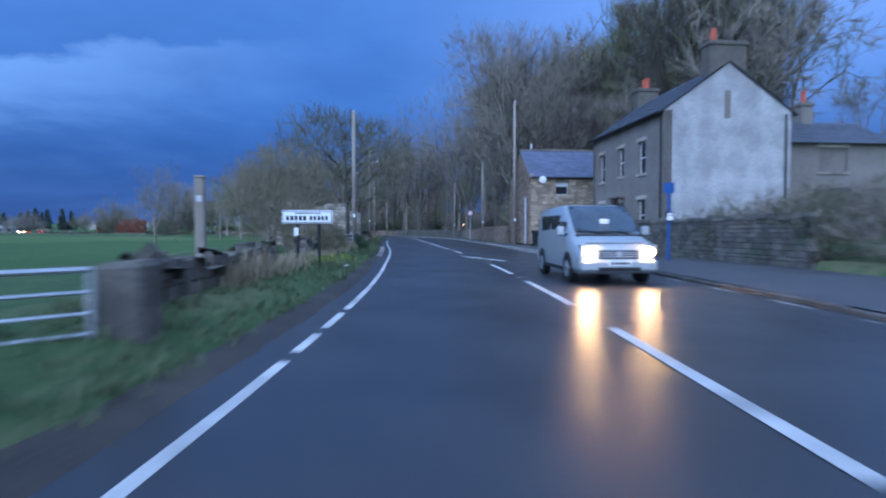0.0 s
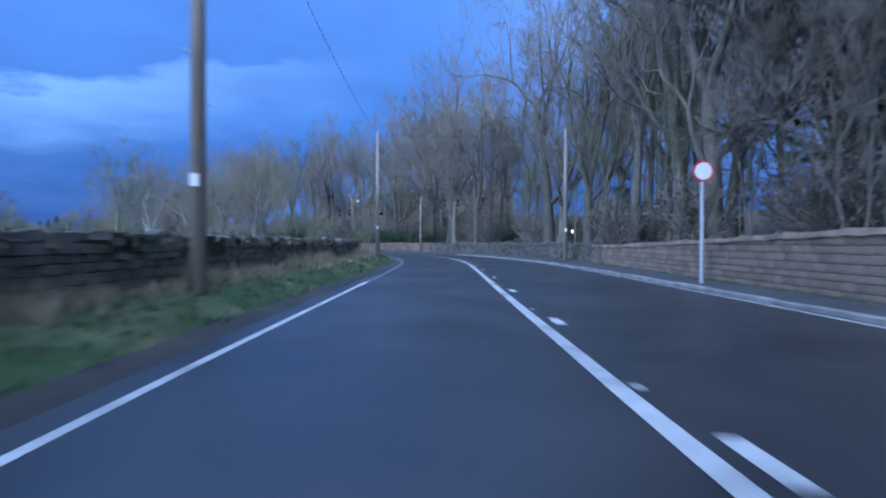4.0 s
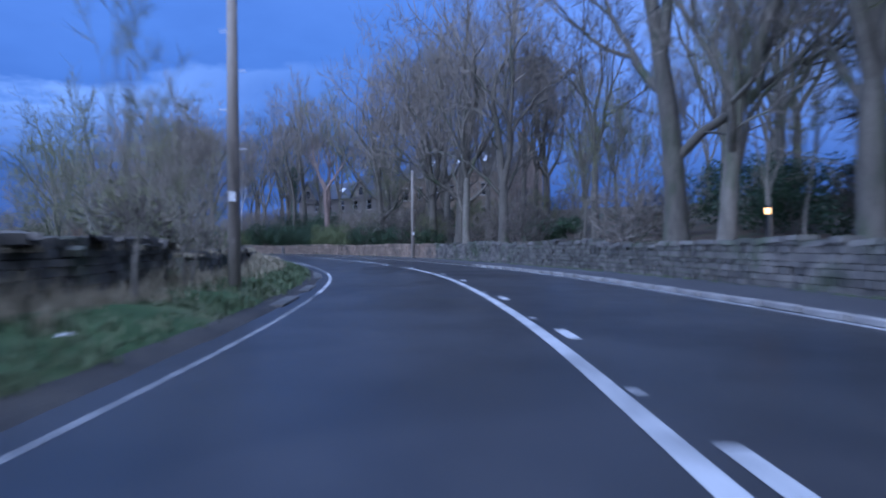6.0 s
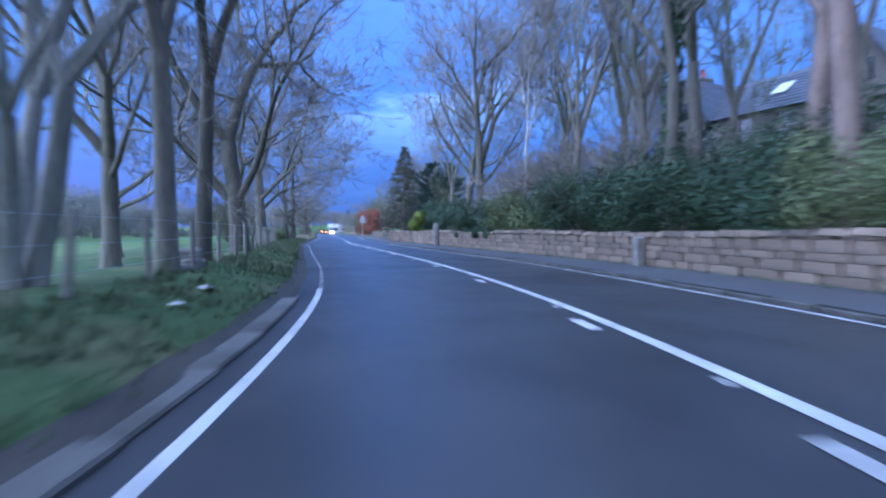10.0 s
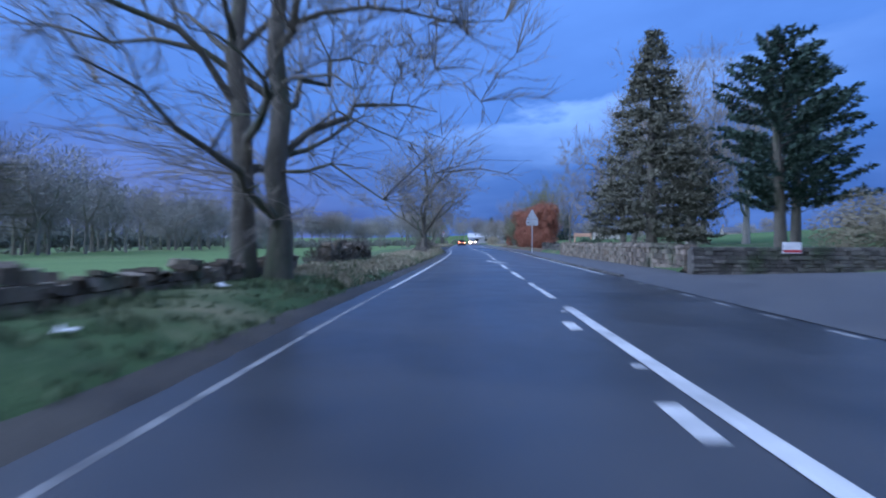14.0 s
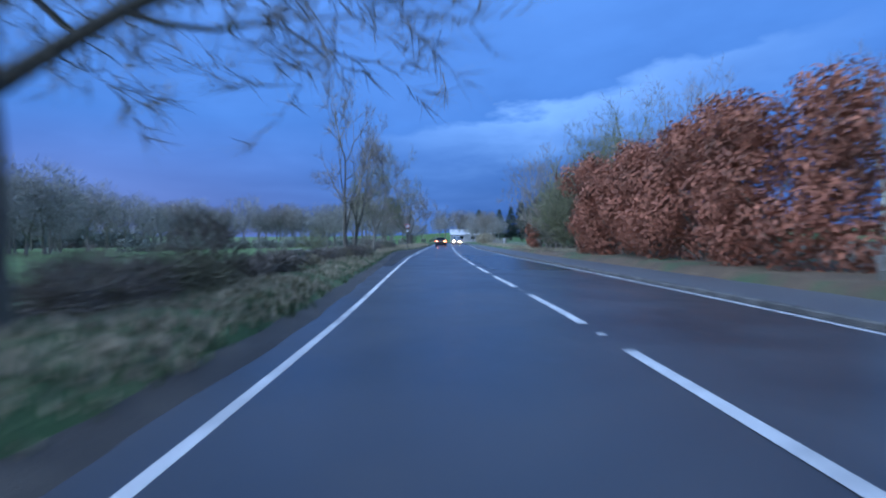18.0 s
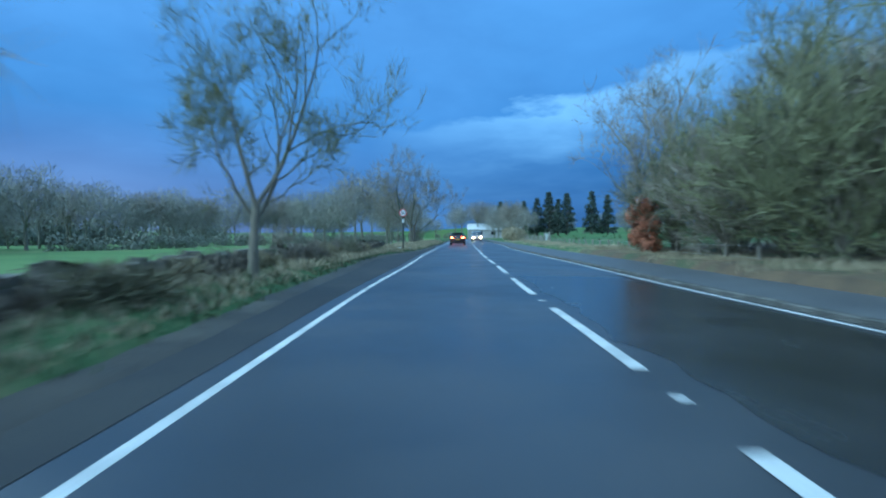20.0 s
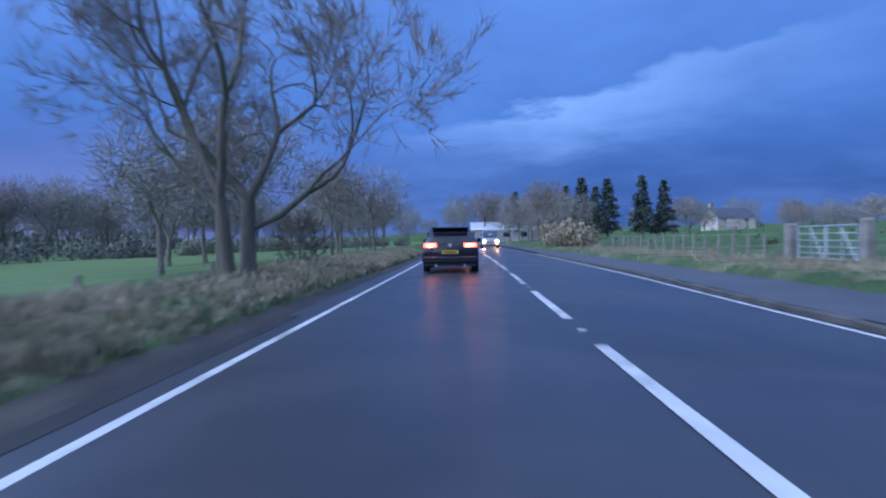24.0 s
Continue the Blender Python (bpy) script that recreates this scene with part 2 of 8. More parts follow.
BIRCH = mat("pale_birch_bark", (0.42, 0.4, 0.37), (0.55, 0.53, 0.5), 3.0, 0.8, 0.4, fine=6, stretch=(1, 1, 3))
TWIG = mat("bare_twigs", (0.19, 0.165, 0.13), (0.28, 0.245, 0.195), 1.0, 0.95, 0.0, vary=0.2)
GREENTWIG = mat("budding_twigs", (0.15, 0.155, 0.08), (0.22, 0.215, 0.115), 1.0, 0.95, 0.0, vary=0.25)
MOSSTWIG = mat("mossy_twigs", (0.1, 0.1, 0.06), (0.16, 0.15, 0.095), 1.0, 0.95, 0.0, vary=0.25)
DARKTWIG = mat("dark_twigs", (0.095, 0.082, 0.066), (0.15, 0.13, 0.105), 1.0, 0.95, 0.0, vary=0.2)
# twigs of far trees, lightened in colour to stand in for distance haze
FARTWIG = mat("haze_paled_twigs", (0.21, 0.2, 0.172), (0.3, 0.285, 0.24), 0.3, 0.95, 0.0, vary=0.2)
# far hedges and woodland: distance haze is put into this raised base colour
SCRUB = mat("haze_paled_hedgerow_twigs", (0.16, 0.165, 0.13), (0.225, 0.225, 0.175), 0.2, 0.95, 0.0, vary=0.15)
BRAMBLE = mat("brown_bramble", (0.12, 0.1, 0.08), (0.19, 0.165, 0.13), 1.2, 0.9, 0.0, vary=0.35)
BUDTWIG = mat("brown_budding_twigs", (0.17, 0.15, 0.1), (0.24, 0.21, 0.13), 1.0, 0.95, 0.0, vary=0.25)
STRAW = mat("dead_grass", (0.25, 0.215, 0.14), (0.38, 0.325, 0.215), 1.0, 0.95, 0.0, vary=0.25)
BLADE = mat("grass_blades", (0.075, 0.105, 0.046), (0.13, 0.155, 0.08), 0.6, 0.9, 0.0, vary=0.3)
EVERGREEN = mat("dark_evergreen_leaves", (0.025, 0.05, 0.022), (0.045, 0.08, 0.032), 1.2, 0.6, 0.0, vary=0.35)
NEEDLES = mat("conifer_needles", (0.022, 0.045, 0.03), (0.04, 0.07, 0.045), 1.2, 0.7, 0.0, vary=0.3)
FIRGREEN = mat("grey_green_needles", (0.115, 0.113, 0.08), (0.165, 0.16, 0.117), 1.2, 0.95, 0.0, vary=0.12, spec=0.1)
CYPRESS = mat("yellow_green_leaves", (0.12, 0.16, 0.02), (0.2, 0.24, 0.035), 1.2, 0.7, 0.0, vary=0.3)
HEDGE = mat("clipped_hedge_leaves", (0.1, 0.125, 0.05), (0.16, 0.185, 0.075), 1.2, 0.7, 0.0, vary=0.3)
# lighter copy of the conifer needles, with haze painted in for far firs
FARFIR = mat("haze_paled_fir_needles", (0.045, 0.065, 0.052), (0.075, 0.095, 0.075), 1.2, 0.8, 0.0, vary=0.3)
COPPER = mat("copper_beech_leaves", (0.21, 0.075, 0.04), (0.33, 0.135, 0.075), 1.5, 0.8, 0.0, vary=0.35, c=(0.12, 0.06, 0.035))
POLEWOOD = mat("weathered_pole_wood", (0.21, 0.18, 0.145), (0.33, 0.29, 0.24), 2.0, 0.85, 0.5, fine=8, stretch=(1, 1, 0.2))
FENCEWOOD = mat("grey_fence_wood", (0.2, 0.18, 0.15), (0.31, 0.28, 0.235), 3.0, 0.85, 0.5, fine=8, stretch=(1, 1, 0.3))
GALV = mat("galvanised_steel", (0.45, 0.46, 0.47), (0.6, 0.61, 0.62), 3.0, 0.45, 0.1, metal=0.85)
GREYPAINT = mat("grey_sign_back", (0.42, 0.44, 0.46), (0.5, 0.52, 0.54), 3.0, 0.5, 0.05)
WHITEPAINT = mat("white_paint", (0.72, 0.72, 0.72), (0.82, 0.82, 0.82), 3.0, 0.45, 0.05)
REDPAINT = mat("red_sign_sheet", (0.55, 0.02, 0.03), (0.65, 0.03, 0.04), 3.0, 0.45, 0.05)
BLACKPAINT = mat("black_paint", (0.012, 0.012, 0.013), (0.02, 0.02, 0.021), 3.0, 0.4, 0.05)
BLUEPAINT = mat("blue_post_paint", (0.02, 0.07, 0.25), (0.03, 0.1, 0.32), 3.0, 0.45, 0.05)
PEACH = mat("pale_orange_paint", (0.62, 0.36, 0.22), (0.7, 0.42, 0.27), 3.0, 0.6, 0.1)
TERRACOTTA = mat("red_clay_pot", (0.4, 0.09, 0.05), (0.5, 0.13, 0.07), 5.0, 0.85, 0.3)
DARKKERB = mat("dirty_kerb_stone", (0.06, 0.057, 0.052), (0.1, 0.095, 0.085), 1.5, 0.8, 0.4, fine=18, vary=0.2, dist=0.01)
WORNKERB = mat("worn_grey_kerb", (0.11, 0.105, 0.097), (0.17, 0.163, 0.15), 1.8, 0.8, 0.6, fine=14, vary=0.25, c=(0.06, 0.058, 0.048), dist=0.015)
STONEFLAG = mat("rough_gatepost_stone", (0.19, 0.175, 0.15), (0.32, 0.3, 0.26), 2.5, 0.9, 0.8, fine=8, c=(0.08, 0.1, 0.06), dist=0.03)
RUBBER = mat("tyre_rubber", (0.012, 0.012, 0.012), (0.02, 0.02, 0.02), 6.0, 0.85, 0.2)
CARDARK = mat("dark_blue_car_paint", (0.008, 0.009, 0.016), (0.01, 0.012, 0.02), 1.0, 0.22, 0.0, spec=0.6, roughvar=0.05)
CARSILVER = mat("silver_van_paint", (0.42, 0.45, 0.46), (0.46, 0.49, 0.5), 1.0, 0.3, 0.0, metal=0.5, roughvar=0.05)
PLASTIC = mat("black_plastic", (0.015, 0.015, 0.016), (0.022, 0.022, 0.023), 6.0, 0.6, 0.1)
YELLOWPLATE = mat("yellow_plate", (0.75, 0.5, 0.05), (0.8, 0.55, 0.06), 5.0, 0.5, 0.0)
GLASS_D = mat("dark_window_glass", (0.015, 0.018, 0.022), (0.025, 0.028, 0.034), 1.0, 0.08, 0.0, spec=0.8, roughvar=0.03)
TAIL = mat("lit_tail_lamp", (0.8, 0.02, 0.01), (1.0, 0.06, 0.02), 4.0, 0.4, 0.0, emit=9.0)
BRAKE = mat("lit_orange_lamp", (0.9, 0.3, 0.05), (1.0, 0.42, 0.12), 4.0, 0.4, 0.0, emit=14.0)
HEAD = mat("lit_headlamp", (1, 0.5, 0.17), (1.0, 0.5, 0.17), 4.0, 0.4, 0.0, emit=340.0)
CARRED = mat("orange_red_car_paint", (0.62, 0.045, 0.02), (0.68, 0.055, 0.025), 1.0, 0.25, 0.0, spec=0.6, roughvar=0.05)
# glass with a blue-grey base colour painted in for the sky's reflection
SCREEN = mat("sky_toned_windscreen", (0.1, 0.13, 0.16), (0.15, 0.18, 0.21), 1.0, 0.1, 0.0, spec=1.0, roughvar=0.03)
GLOW = mat("lit_lantern", (1, 0.5, 0.15), (1.0, 0.5, 0.15), 4.0, 0.4, 0.0, emit=5.0)
WARMWIN = mat("lit_window", (1, 0.5, 0.2), (1.0, 0.45, 0.16), 4.0, 0.4, 0.0, emit=0.7)
SIGNFACE = mat("reflective_white_sheet", (0.8, 0.82, 0.84), (0.85, 0.87, 0.9), 4.0, 0.4, 0.0)

# the road's centre line, every ten metres
KNOTS = [(2.1, -40.0), (2.0, -30.0), (2.0, -20.0), (2.0, -10.0), (1.9, 0.0), (1.9, 10.1), (1.4, 20.1), (0.5, 30.1), (-0.6, 40.1), (-1.7, 50.2), (-2.6, 60.2), (-3.5, 70.3), (-4.8, 80.2), (-7.1, 90.0), (-10.7, 99.4), (-15.2, 108.4), (-20.9, 116.7), (-27.4, 124.2), (-34.9, 130.9), (-42.9, 137.0), (-50.9, 143.0), (-58.9, 149.0), (-66.7, 155.3), (-74.3, 161.7), (-82.0, 168.2), (-89.6, 174.6), (-97.3, 181.0), (-105.0, 187.3), (-112.9, 193.5), (-120.7, 199.6), (-128.6, 205.8), (-136.3, 212.2), (-144.1, 218.5), (-151.8, 224.8), (-159.6, 231.2), (-167.3, 237.6), (-175.0, 244.0), (-182.7, 250.3), (-190.5, 256.7), (-198.2, 263.0), (-205.9, 269.3), (-213.7, 275.7), (-221.4, 282.0), (-229.1, 288.4), (-236.9, 294.7), (-244.6, 301.0), (-252.3, 307.4), (-260.1, 313.7), (-267.8, 320.0), (-275.5, 326.4), (-283.3, 332.7)]

# ---- places along the road: s metres on, o metres to the right of its centre line ----
def smooth_line(knots, step=10):
    pts = [Vector(k) for k in knots]
    out = []
    for i in range(1, len(pts) - 2):
        a, b, c, d = pts[i - 1:i + 3]
        for j in range(step):
            u = j / step
            out.append(0.5 * (2 * b + (c - a) * u + (2 * a - 5 * b + 4 * c - d) * u * u + (3 * b - a - 3 * c + d) * u ** 3))
    out.append(pts[-2])
    return np.array([tuple(p) for p in out])


LINE = smooth_line(KNOTS)
LINE_M = np.concatenate([[0], np.cumsum(np.linalg.norm(np.diff(LINE, axis=0), axis=1))]) - 30.0
# stations along the road, in metres but for a slow drift
METRES, STATIONS = (-40, 0, 97, 124, 150.5, 174.7, 198, 223, 296, 520), (-40, 0, 96, 122, 147.6, 171.1, 194.2, 219.4, 292, 516)
LINE_S = np.interp(LINE_M, METRES, STATIONS)
LINE_T = np.gradient(LINE, axis=0)
LINE_T /= np.linalg.norm(LINE_T, axis=1)[:, None]
S0, S1 = -28.0, 412.0


def at(s, o, z=0.0):
    k = min(max(s, S0 - 2), S1)
    x, y = np.interp(k, LINE_S, LINE[:, 0]), np.interp(k, LINE_S, LINE[:, 1])
    tx, ty = np.interp(k, LINE_S, LINE_T[:, 0]), np.interp(k, LINE_S, LINE_T[:, 1])
    return Vector((x + o * ty + (s - k) * tx, y - o * tx + (s - k) * ty, z))


def heading(s):
    tx, ty = np.interp(s, LINE_S, LINE_T[:, 0]), np.interp(s, LINE_S, LINE_T[:, 1])
    return math.atan2(-tx, ty)


def stand(s, o, z=0.0, turn=0.0):
    """A pose whose y axis runs along the road."""
    return Matrix.Translation(at(s, o, z)) @ Matrix.Rotation(heading(s) + radians(turn), 4, "Z")


def curve_of(pairs):
    xs, ys = zip(*pairs)
    return lambda s: float(np.interp(s, xs, ys))


LEFT_LINE = curve_of([(-30, -3.48), (-4, -3.48), (4, -3.43), (12, -3.50), (20, -3.59), (28, -3.51), (36, -3.46), (44, -3.51), (52, -3.53), (60, -3.53), (68, -3.51), (76, -3.49), (84, -3.50), (92, -3.52), (100, -3.69), (108, -3.82), (116, -3.62), (124, -3.48), (132, -3.58), (140, -3.73), (148, -3.73), (156, -3.64), (164, -3.52), (172, -3.42), (180, -3.38), (188, -3.28), (196, -3.23), (204, -3.22), (212, -3.22), (220, -3.17), (228, -3.21), (236, -3.28), (244, -3.34), (252, -3.36), (260, -3.38), (268, -3.46), (276, -3.49), (284, -3.45), (292, -3.43), (300, -3.40), (308, -3.38), (316, -3.37), (430, -3.37)])
RIGHT_LINE = curve_of([(-30, 3.12), (-4, 3.12), (4, 3.19), (12, 3.28), (20, 3.45), (28, 3.75), (36, 4.11), (44, 4.47), (52, 4.67), (60, 4.69), (68, 4.59), (76, 4.42), (84, 4.22), (92, 3.97), (100, 3.71), (108, 3.56), (116, 3.47), (124, 3.33), (132, 3.23), (140, 3.28), (148, 3.29), (156, 3.21), (164, 3.09), (172, 2.98), (180, 2.94), (188, 2.97), (196, 2.97), (204, 2.96), (212, 3.09), (220, 3.27), (228, 3.42), (236, 3.47), (244, 3.46), (252, 3.39), (260, 3.27), (268, 3.12), (276, 3.04), (284, 2.93), (292, 2.94), (300, 3.13), (308, 3.40), (316, 3.45), (430, 3.45)])
LAYBY = curve_of([(0, 0), (228, 0.0), (244, 0.35), (252, 0.6), (262, 1.1), (270, 1.6), (276, 1.5), (284, 0.6), (292, 0.2), (320, 0.0)])
EDGE_LEFT = lambda s: LEFT_LINE(s) - LAYBY(s)
MID_LINE = curve_of([(-30, -0.12), (-4, -0.12), (4, -0.17), (12, -0.21), (20, -0.15), (28, -0.11), (36, -0.10), (44, 0.02), (52, 0.02), (60, -0.03), (68, -0.07), (76, 0.04), (84, 0.06), (92, 0.12), (100, 0.17), (108, 0.02), (116, 0.03), (124, 0.09), (132, 0.02), (140, -0.01), (148, 0.08), (156, 0.08), (164, 0.04), (172, 0.01), (180, 0.07), (188, -0.04), (196, -0.11), (204, -0.11), (212, -0.05), (220, 0.02), (228, -0.00), (236, -0.10), (244, -0.16), (252, -0.07), (260, -0.06), (268, -0.16), (276, -0.13), (284, -0.02), (292, -0.01), (300, 0.04), (308, 0.07), (316, 0.09), (430, 0.09)])
WALL_R = curve_of([(-30, 7.5), (20, 7.4), (36, 6.4), (48, 6.1), (60, 6.2), (78, 6.8), (88, 6.1), (96, 5.7), (118, 5.7), (128, 5.6), (140, 5.5), (160, 5.3), (170, 4.9), (178, 4.3)])
WALL_L = curve_of([(-30, -5.6), (10, -5.6), (30, -6.2), (46, -6.0), (60, -6.0), (80, -6.2), (100, -6.6), (125, -6.6), (200, -6.0)])


def bank_right(s, o):
    """Height of the land to the right of the road."""
    d = max(o - 6.5, 0)
    wood = np.interp(s, [10, 46, 60, 90, 130, 165, 182, 200, 240, 300], [0.02, 0.05, 0.12, 0.1, 0.17, 0.16, 0.05, 0.05, 0.07, 0.035])
    return min(0.3 + d * wood, 6.0) if o > 5.2 else 0.12


def verge_left(s, o):
    d = -o
    if d < 3.9:
        return 0.0
    rise = 0.3 * min((d - 3.9) / 1.3, 1.0)
    fall = np.interp(d, [6.5, 9, 14, 30, 120], [0, -0.12, -0.75, -1.2, -2.0]) * np.interp(s, [0, 60, 130, 180, 230, 430], [0.6, 0.5, 0.7, 0.6, 1.0, 1.0])
    return rise + fall


def land(s, o):
    return bank_right(s, o) if o > 0 else verge_left(s, o)


# ---- mesh helpers ----
def mesh_of(name, verts, faces, mats, idx=None, smooth=False):
    me = bpy.data.meshes.new(name)
    me.from_pydata([tuple(v) for v in verts], [], faces)
    for m in mats if isinstance(mats, (list, tuple)) else [mats]:
        me.materials.append(m)
    if idx is not None:
        me.polygons.foreach_set("material_index", idx)
    if smooth:
        me.polygons.foreach_set("use_smooth", [True] * len(me.polygons))
    me.update()
    return me


def part(name, bm, material, parent, label="", smooth=False):
    me = bpy.data.meshes.new(name)
    if isinstance(bm, bmesh.types.BMesh):
        bm.to_mesh(me)
        bm.free()
        me.materials.append(material)
        if smooth:
            me.polygons.foreach_set("use_smooth", [True] * len(me.polygons))
    else:
        me = bm
    ob = new(name, me)
    ob.parent = parent
    return tagged(ob, label) if label else ob


def thing(name, m, label, category, group="", kind=""):
    ob = new(name)
    ob.matrix_world = m
    return tagged(ob, label, category, group, kind)


def box(bm, x0, x1, y0, y1, z0, z1, bevel=0.0, m=None):
    made = bmesh.ops.create_cube(bm, size=1)["verts"]
    for v in made:
        v.co = Vector(((x0 + x1) / 2 + v.co.x * (x1 - x0), (y0 + y1) / 2 + v.co.y * (y1 - y0), (z0 + z1) / 2 + v.co.z * (z1 - z0)))
    if bevel:
        edges = {e for v in made for e in v.link_edges}
        made = bmesh.ops.bevel(bm, geom=list(edges), offset=bevel, segments=1, affect="EDGES", profile=0.5)["verts"]
    if m is not None:
        bmesh.ops.transform(bm, matrix=m, verts=[v for v in made if v.is_valid])
    return bm


def boxes(*rows, bevel=0.0):
    bm = bmesh.new()
    for r in rows:
        box(bm, *r, bevel=bevel)
    return bm


def rod(bm, a, b, r0, r1=None, sides=10):
    a, b = Vector(a), Vector(b)
    d = b - a
    m = Matrix.Translation((a + b) / 2) @ d.to_track_quat("Z", "Y").to_matrix().to_4x4()
    bmesh.ops.create_cone(bm, cap_ends=True, segments=sides, radius1=r0, radius2=r0 if r1 is None else r1, depth=d.length, matrix=m)
    return bm


def prism(bm, outline, y0, y1):
    """An outline in x and z, drawn out along y."""
    a = [bm.verts.new((x, y0, z)) for x, z in outline]
    b = [bm.verts.new((x, y1, z)) for x, z in outline]
    n = len(a)
    bm.faces.new(a)
    bm.faces.new(b[::-1])
    for i in range(n):
        bm.faces.new((a[i], b[i], b[(i + 1) % n], a[(i + 1) % n]))
    bmesh.ops.recalc_face_normals(bm, faces=bm.faces)
    return bm


def strip(name, s0, s1, cols, material, step=1.0, rough=0.0, kind="structure", label="", category="", seed=0):
    """A strip along the road; cols are pairs of functions of s: the offset and the height."""
    rnd = random.Random(seed)
    n = max(int((s1 - s0) / step), 1)
    verts, faces = [], []
    k = len(cols)
    for i in range(n + 1):
        s = s0 + (s1 - s0) * i / n
        for j, (fo, fz) in enumerate(cols):
            o = fo(s) if callable(fo) else fo
            z = fz(s) if callable(fz) else fz
            if rough and 0 < j < k - 1:
                z += rough * (noise.noise((s * 0.7, o * 0.9, seed)) + 0.5 * noise.noise((s * 2.1, o * 2.3, seed + 5)))
                o += rough * 0.8 * noise.noise((s * 0.5, j * 3.1, seed + 9))
            verts.append(at(s, o, z))
    for i in range(n):
        for j in range(k - 1):
            a = i * k + j
            faces.append((a, a + k, a + k + 1, a + 1)[::-1])
    ob = new(name, mesh_of(name, verts, faces, material, smooth=True))
    return tagged(ob, label, category, "", kind)

# ---- ground ----
def build_ground():
    near = np.arange(-420, 241, 4.0), np.arange(-80, 521, 4.0)
    ring = np.array([-3500, -2400, -1600, -1000, -700, -520])
    xs = np.concatenate([ring + 100, near[0], -ring[::-1] - 240])
    ys = np.concatenate([ring + 440, near[1], -ring[::-1] + 50])
    step = LINE[::4], LINE_S[::4], LINE_T[::4]
    verts, faces, idx, cover = [], [], [], []
    for y in ys:
        for x in xs:
            d = (step[0][:, 0] - x) ** 2 + (step[0][:, 1] - y) ** 2
            i = int(np.argmin(d))
            v = np.array((x, y)) - step[0][i]
            t = step[2][i]
            o = v[0] * t[1] - v[1] * t[0]
            far = math.sqrt(d[i])
            o = math.copysign(max(far, abs(o)), o)
            s = step[1][i] + v @ t
            z = land(s, o) + 0.25 * noise.noise((x * 0.03, y * 0.03, 1)) * min(max(abs(o) - 12, 0) / 20, 1)
            if abs(o) < 12:
                z = min(z, 0.2) - 0.32
            elif abs(o) < 18:
                z -= 0.3 * (18 - abs(o)) / 6
            if far > 150:
                z += min((far - 150) * 0.02, 30) * (0.5 + 0.5 * noise.noise((x * 0.003, y * 0.003, 7)))
            verts.append((x, y, z))
            cover.append(1 if o < 0 and s > 100 else 2 if 9 < o < 60 and 42 < s < 128 else 0)
    n = len(xs)
    for j in range(len(ys) - 1):
        for i in range(n - 1):
            a = j * n + i
            faces.append((a, a + 1, a + n + 1, a + n))
            idx.append(cover[a] if cover[a] == cover[a + n + 1] else 0)
    tagged(new("ground", mesh_of("ground", verts, faces, [FIELD, GRAZED, LEAFLITTER], idx, smooth=True)), "green sheep pasture and rough land round the road", "ground", kind="structure")


build_ground()
strip("road", S0, S1, [(lambda s: EDGE_LEFT(s) - 0.42, -0.01), (lambda s: LEFT_LINE(s) - 0.3, 0.0), (lambda s: LEFT_LINE(s) * 0.5, 0.03), (0.0, 0.05), (lambda s: RIGHT_LINE(s) * 0.5, 0.03), (lambda s: RIGHT_LINE(s) + 0.22, 0.0)], ASPHALT, 2.0, label="damp dark asphalt carriageway", category="road")
strip("verge_left", S0, S1, [(lambda s: EDGE_LEFT(s) - 0.3, -0.04), (lambda s: EDGE_LEFT(s) - 0.45, 0.02), (lambda s: EDGE_LEFT(s) - 0.8, 0.06)], SOIL, 0.5, 0.05, label="muddy broken edge of the verge", category="verge", seed=3)
strip("grass_verge_left", S0, S1, [(lambda s: EDGE_LEFT(s) - 0.62, -0.02), (lambda s: EDGE_LEFT(s) - 0.85, 0.1), (lambda s: EDGE_LEFT(s) - 1.25, 0.22), (lambda s: EDGE_LEFT(s) - 1.8, 0.31), (lambda s: EDGE_LEFT(s) - 2.5, 0.34), (-8.0, lambda s: verge_left(s, -8)), (-10.5, lambda s: verge_left(s, -10.5)), (-14, lambda s: verge_left(s, -14) + 0.02), (-19, lambda s: verge_left(s, -19) - 0.12)], GRASS, 0.6, 0.07, label="rough grass verge", category="verge", seed=4)
def dropped(z):
    """The footway's height, falling to the road at the side road's mouth."""
    return lambda s: z - (z + 0.01) * max(0.0, 1 - min(abs(s - 188.8), abs(s - 175.5)) / 1.6)


for a, b in ((S0, 175.5), (188.8, S1)):
    strip("footway_right", a, b, [(lambda s: RIGHT_LINE(s) + 0.3, dropped(0.09)), (lambda s: RIGHT_LINE(s) + 1.2, dropped(0.11)), (lambda s: RIGHT_LINE(s) + 2.1, dropped(0.12)), (lambda s: WALL_R(s) + 0.1 if s < 178 else 5.6, dropped(0.13))], PATH_M, 0.8, 0.015, label="narrow tarmac footway beside the road", category="pavement", seed=5)
for a, b, m in ((S0, 44.0, GRASS), (44.0, 176.0, LEAFLITTER), (190.0, 226.0, GRASS), (226.0, 277.0, LEAFLITTER), (277.0, S1, GRASS)):
    strip("bank_right", a, b, [(lambda s: WALL_R(s) if s < 178 else 5.4, 0.1), (lambda s: (WALL_R(s) if s < 178 else 5.4) + 0.3, lambda s: bank_right(s, 7.0)), (9.0, lambda s: bank_right(s, 9)), (12.0, lambda s: bank_right(s, 12)), (16.0, lambda s: bank_right(s, 16)), (22.0, lambda s: bank_right(s, 22) - 0.05)], m, 1.0, 0.1, label="rising ground behind the roadside wall", category="bank", seed=6)


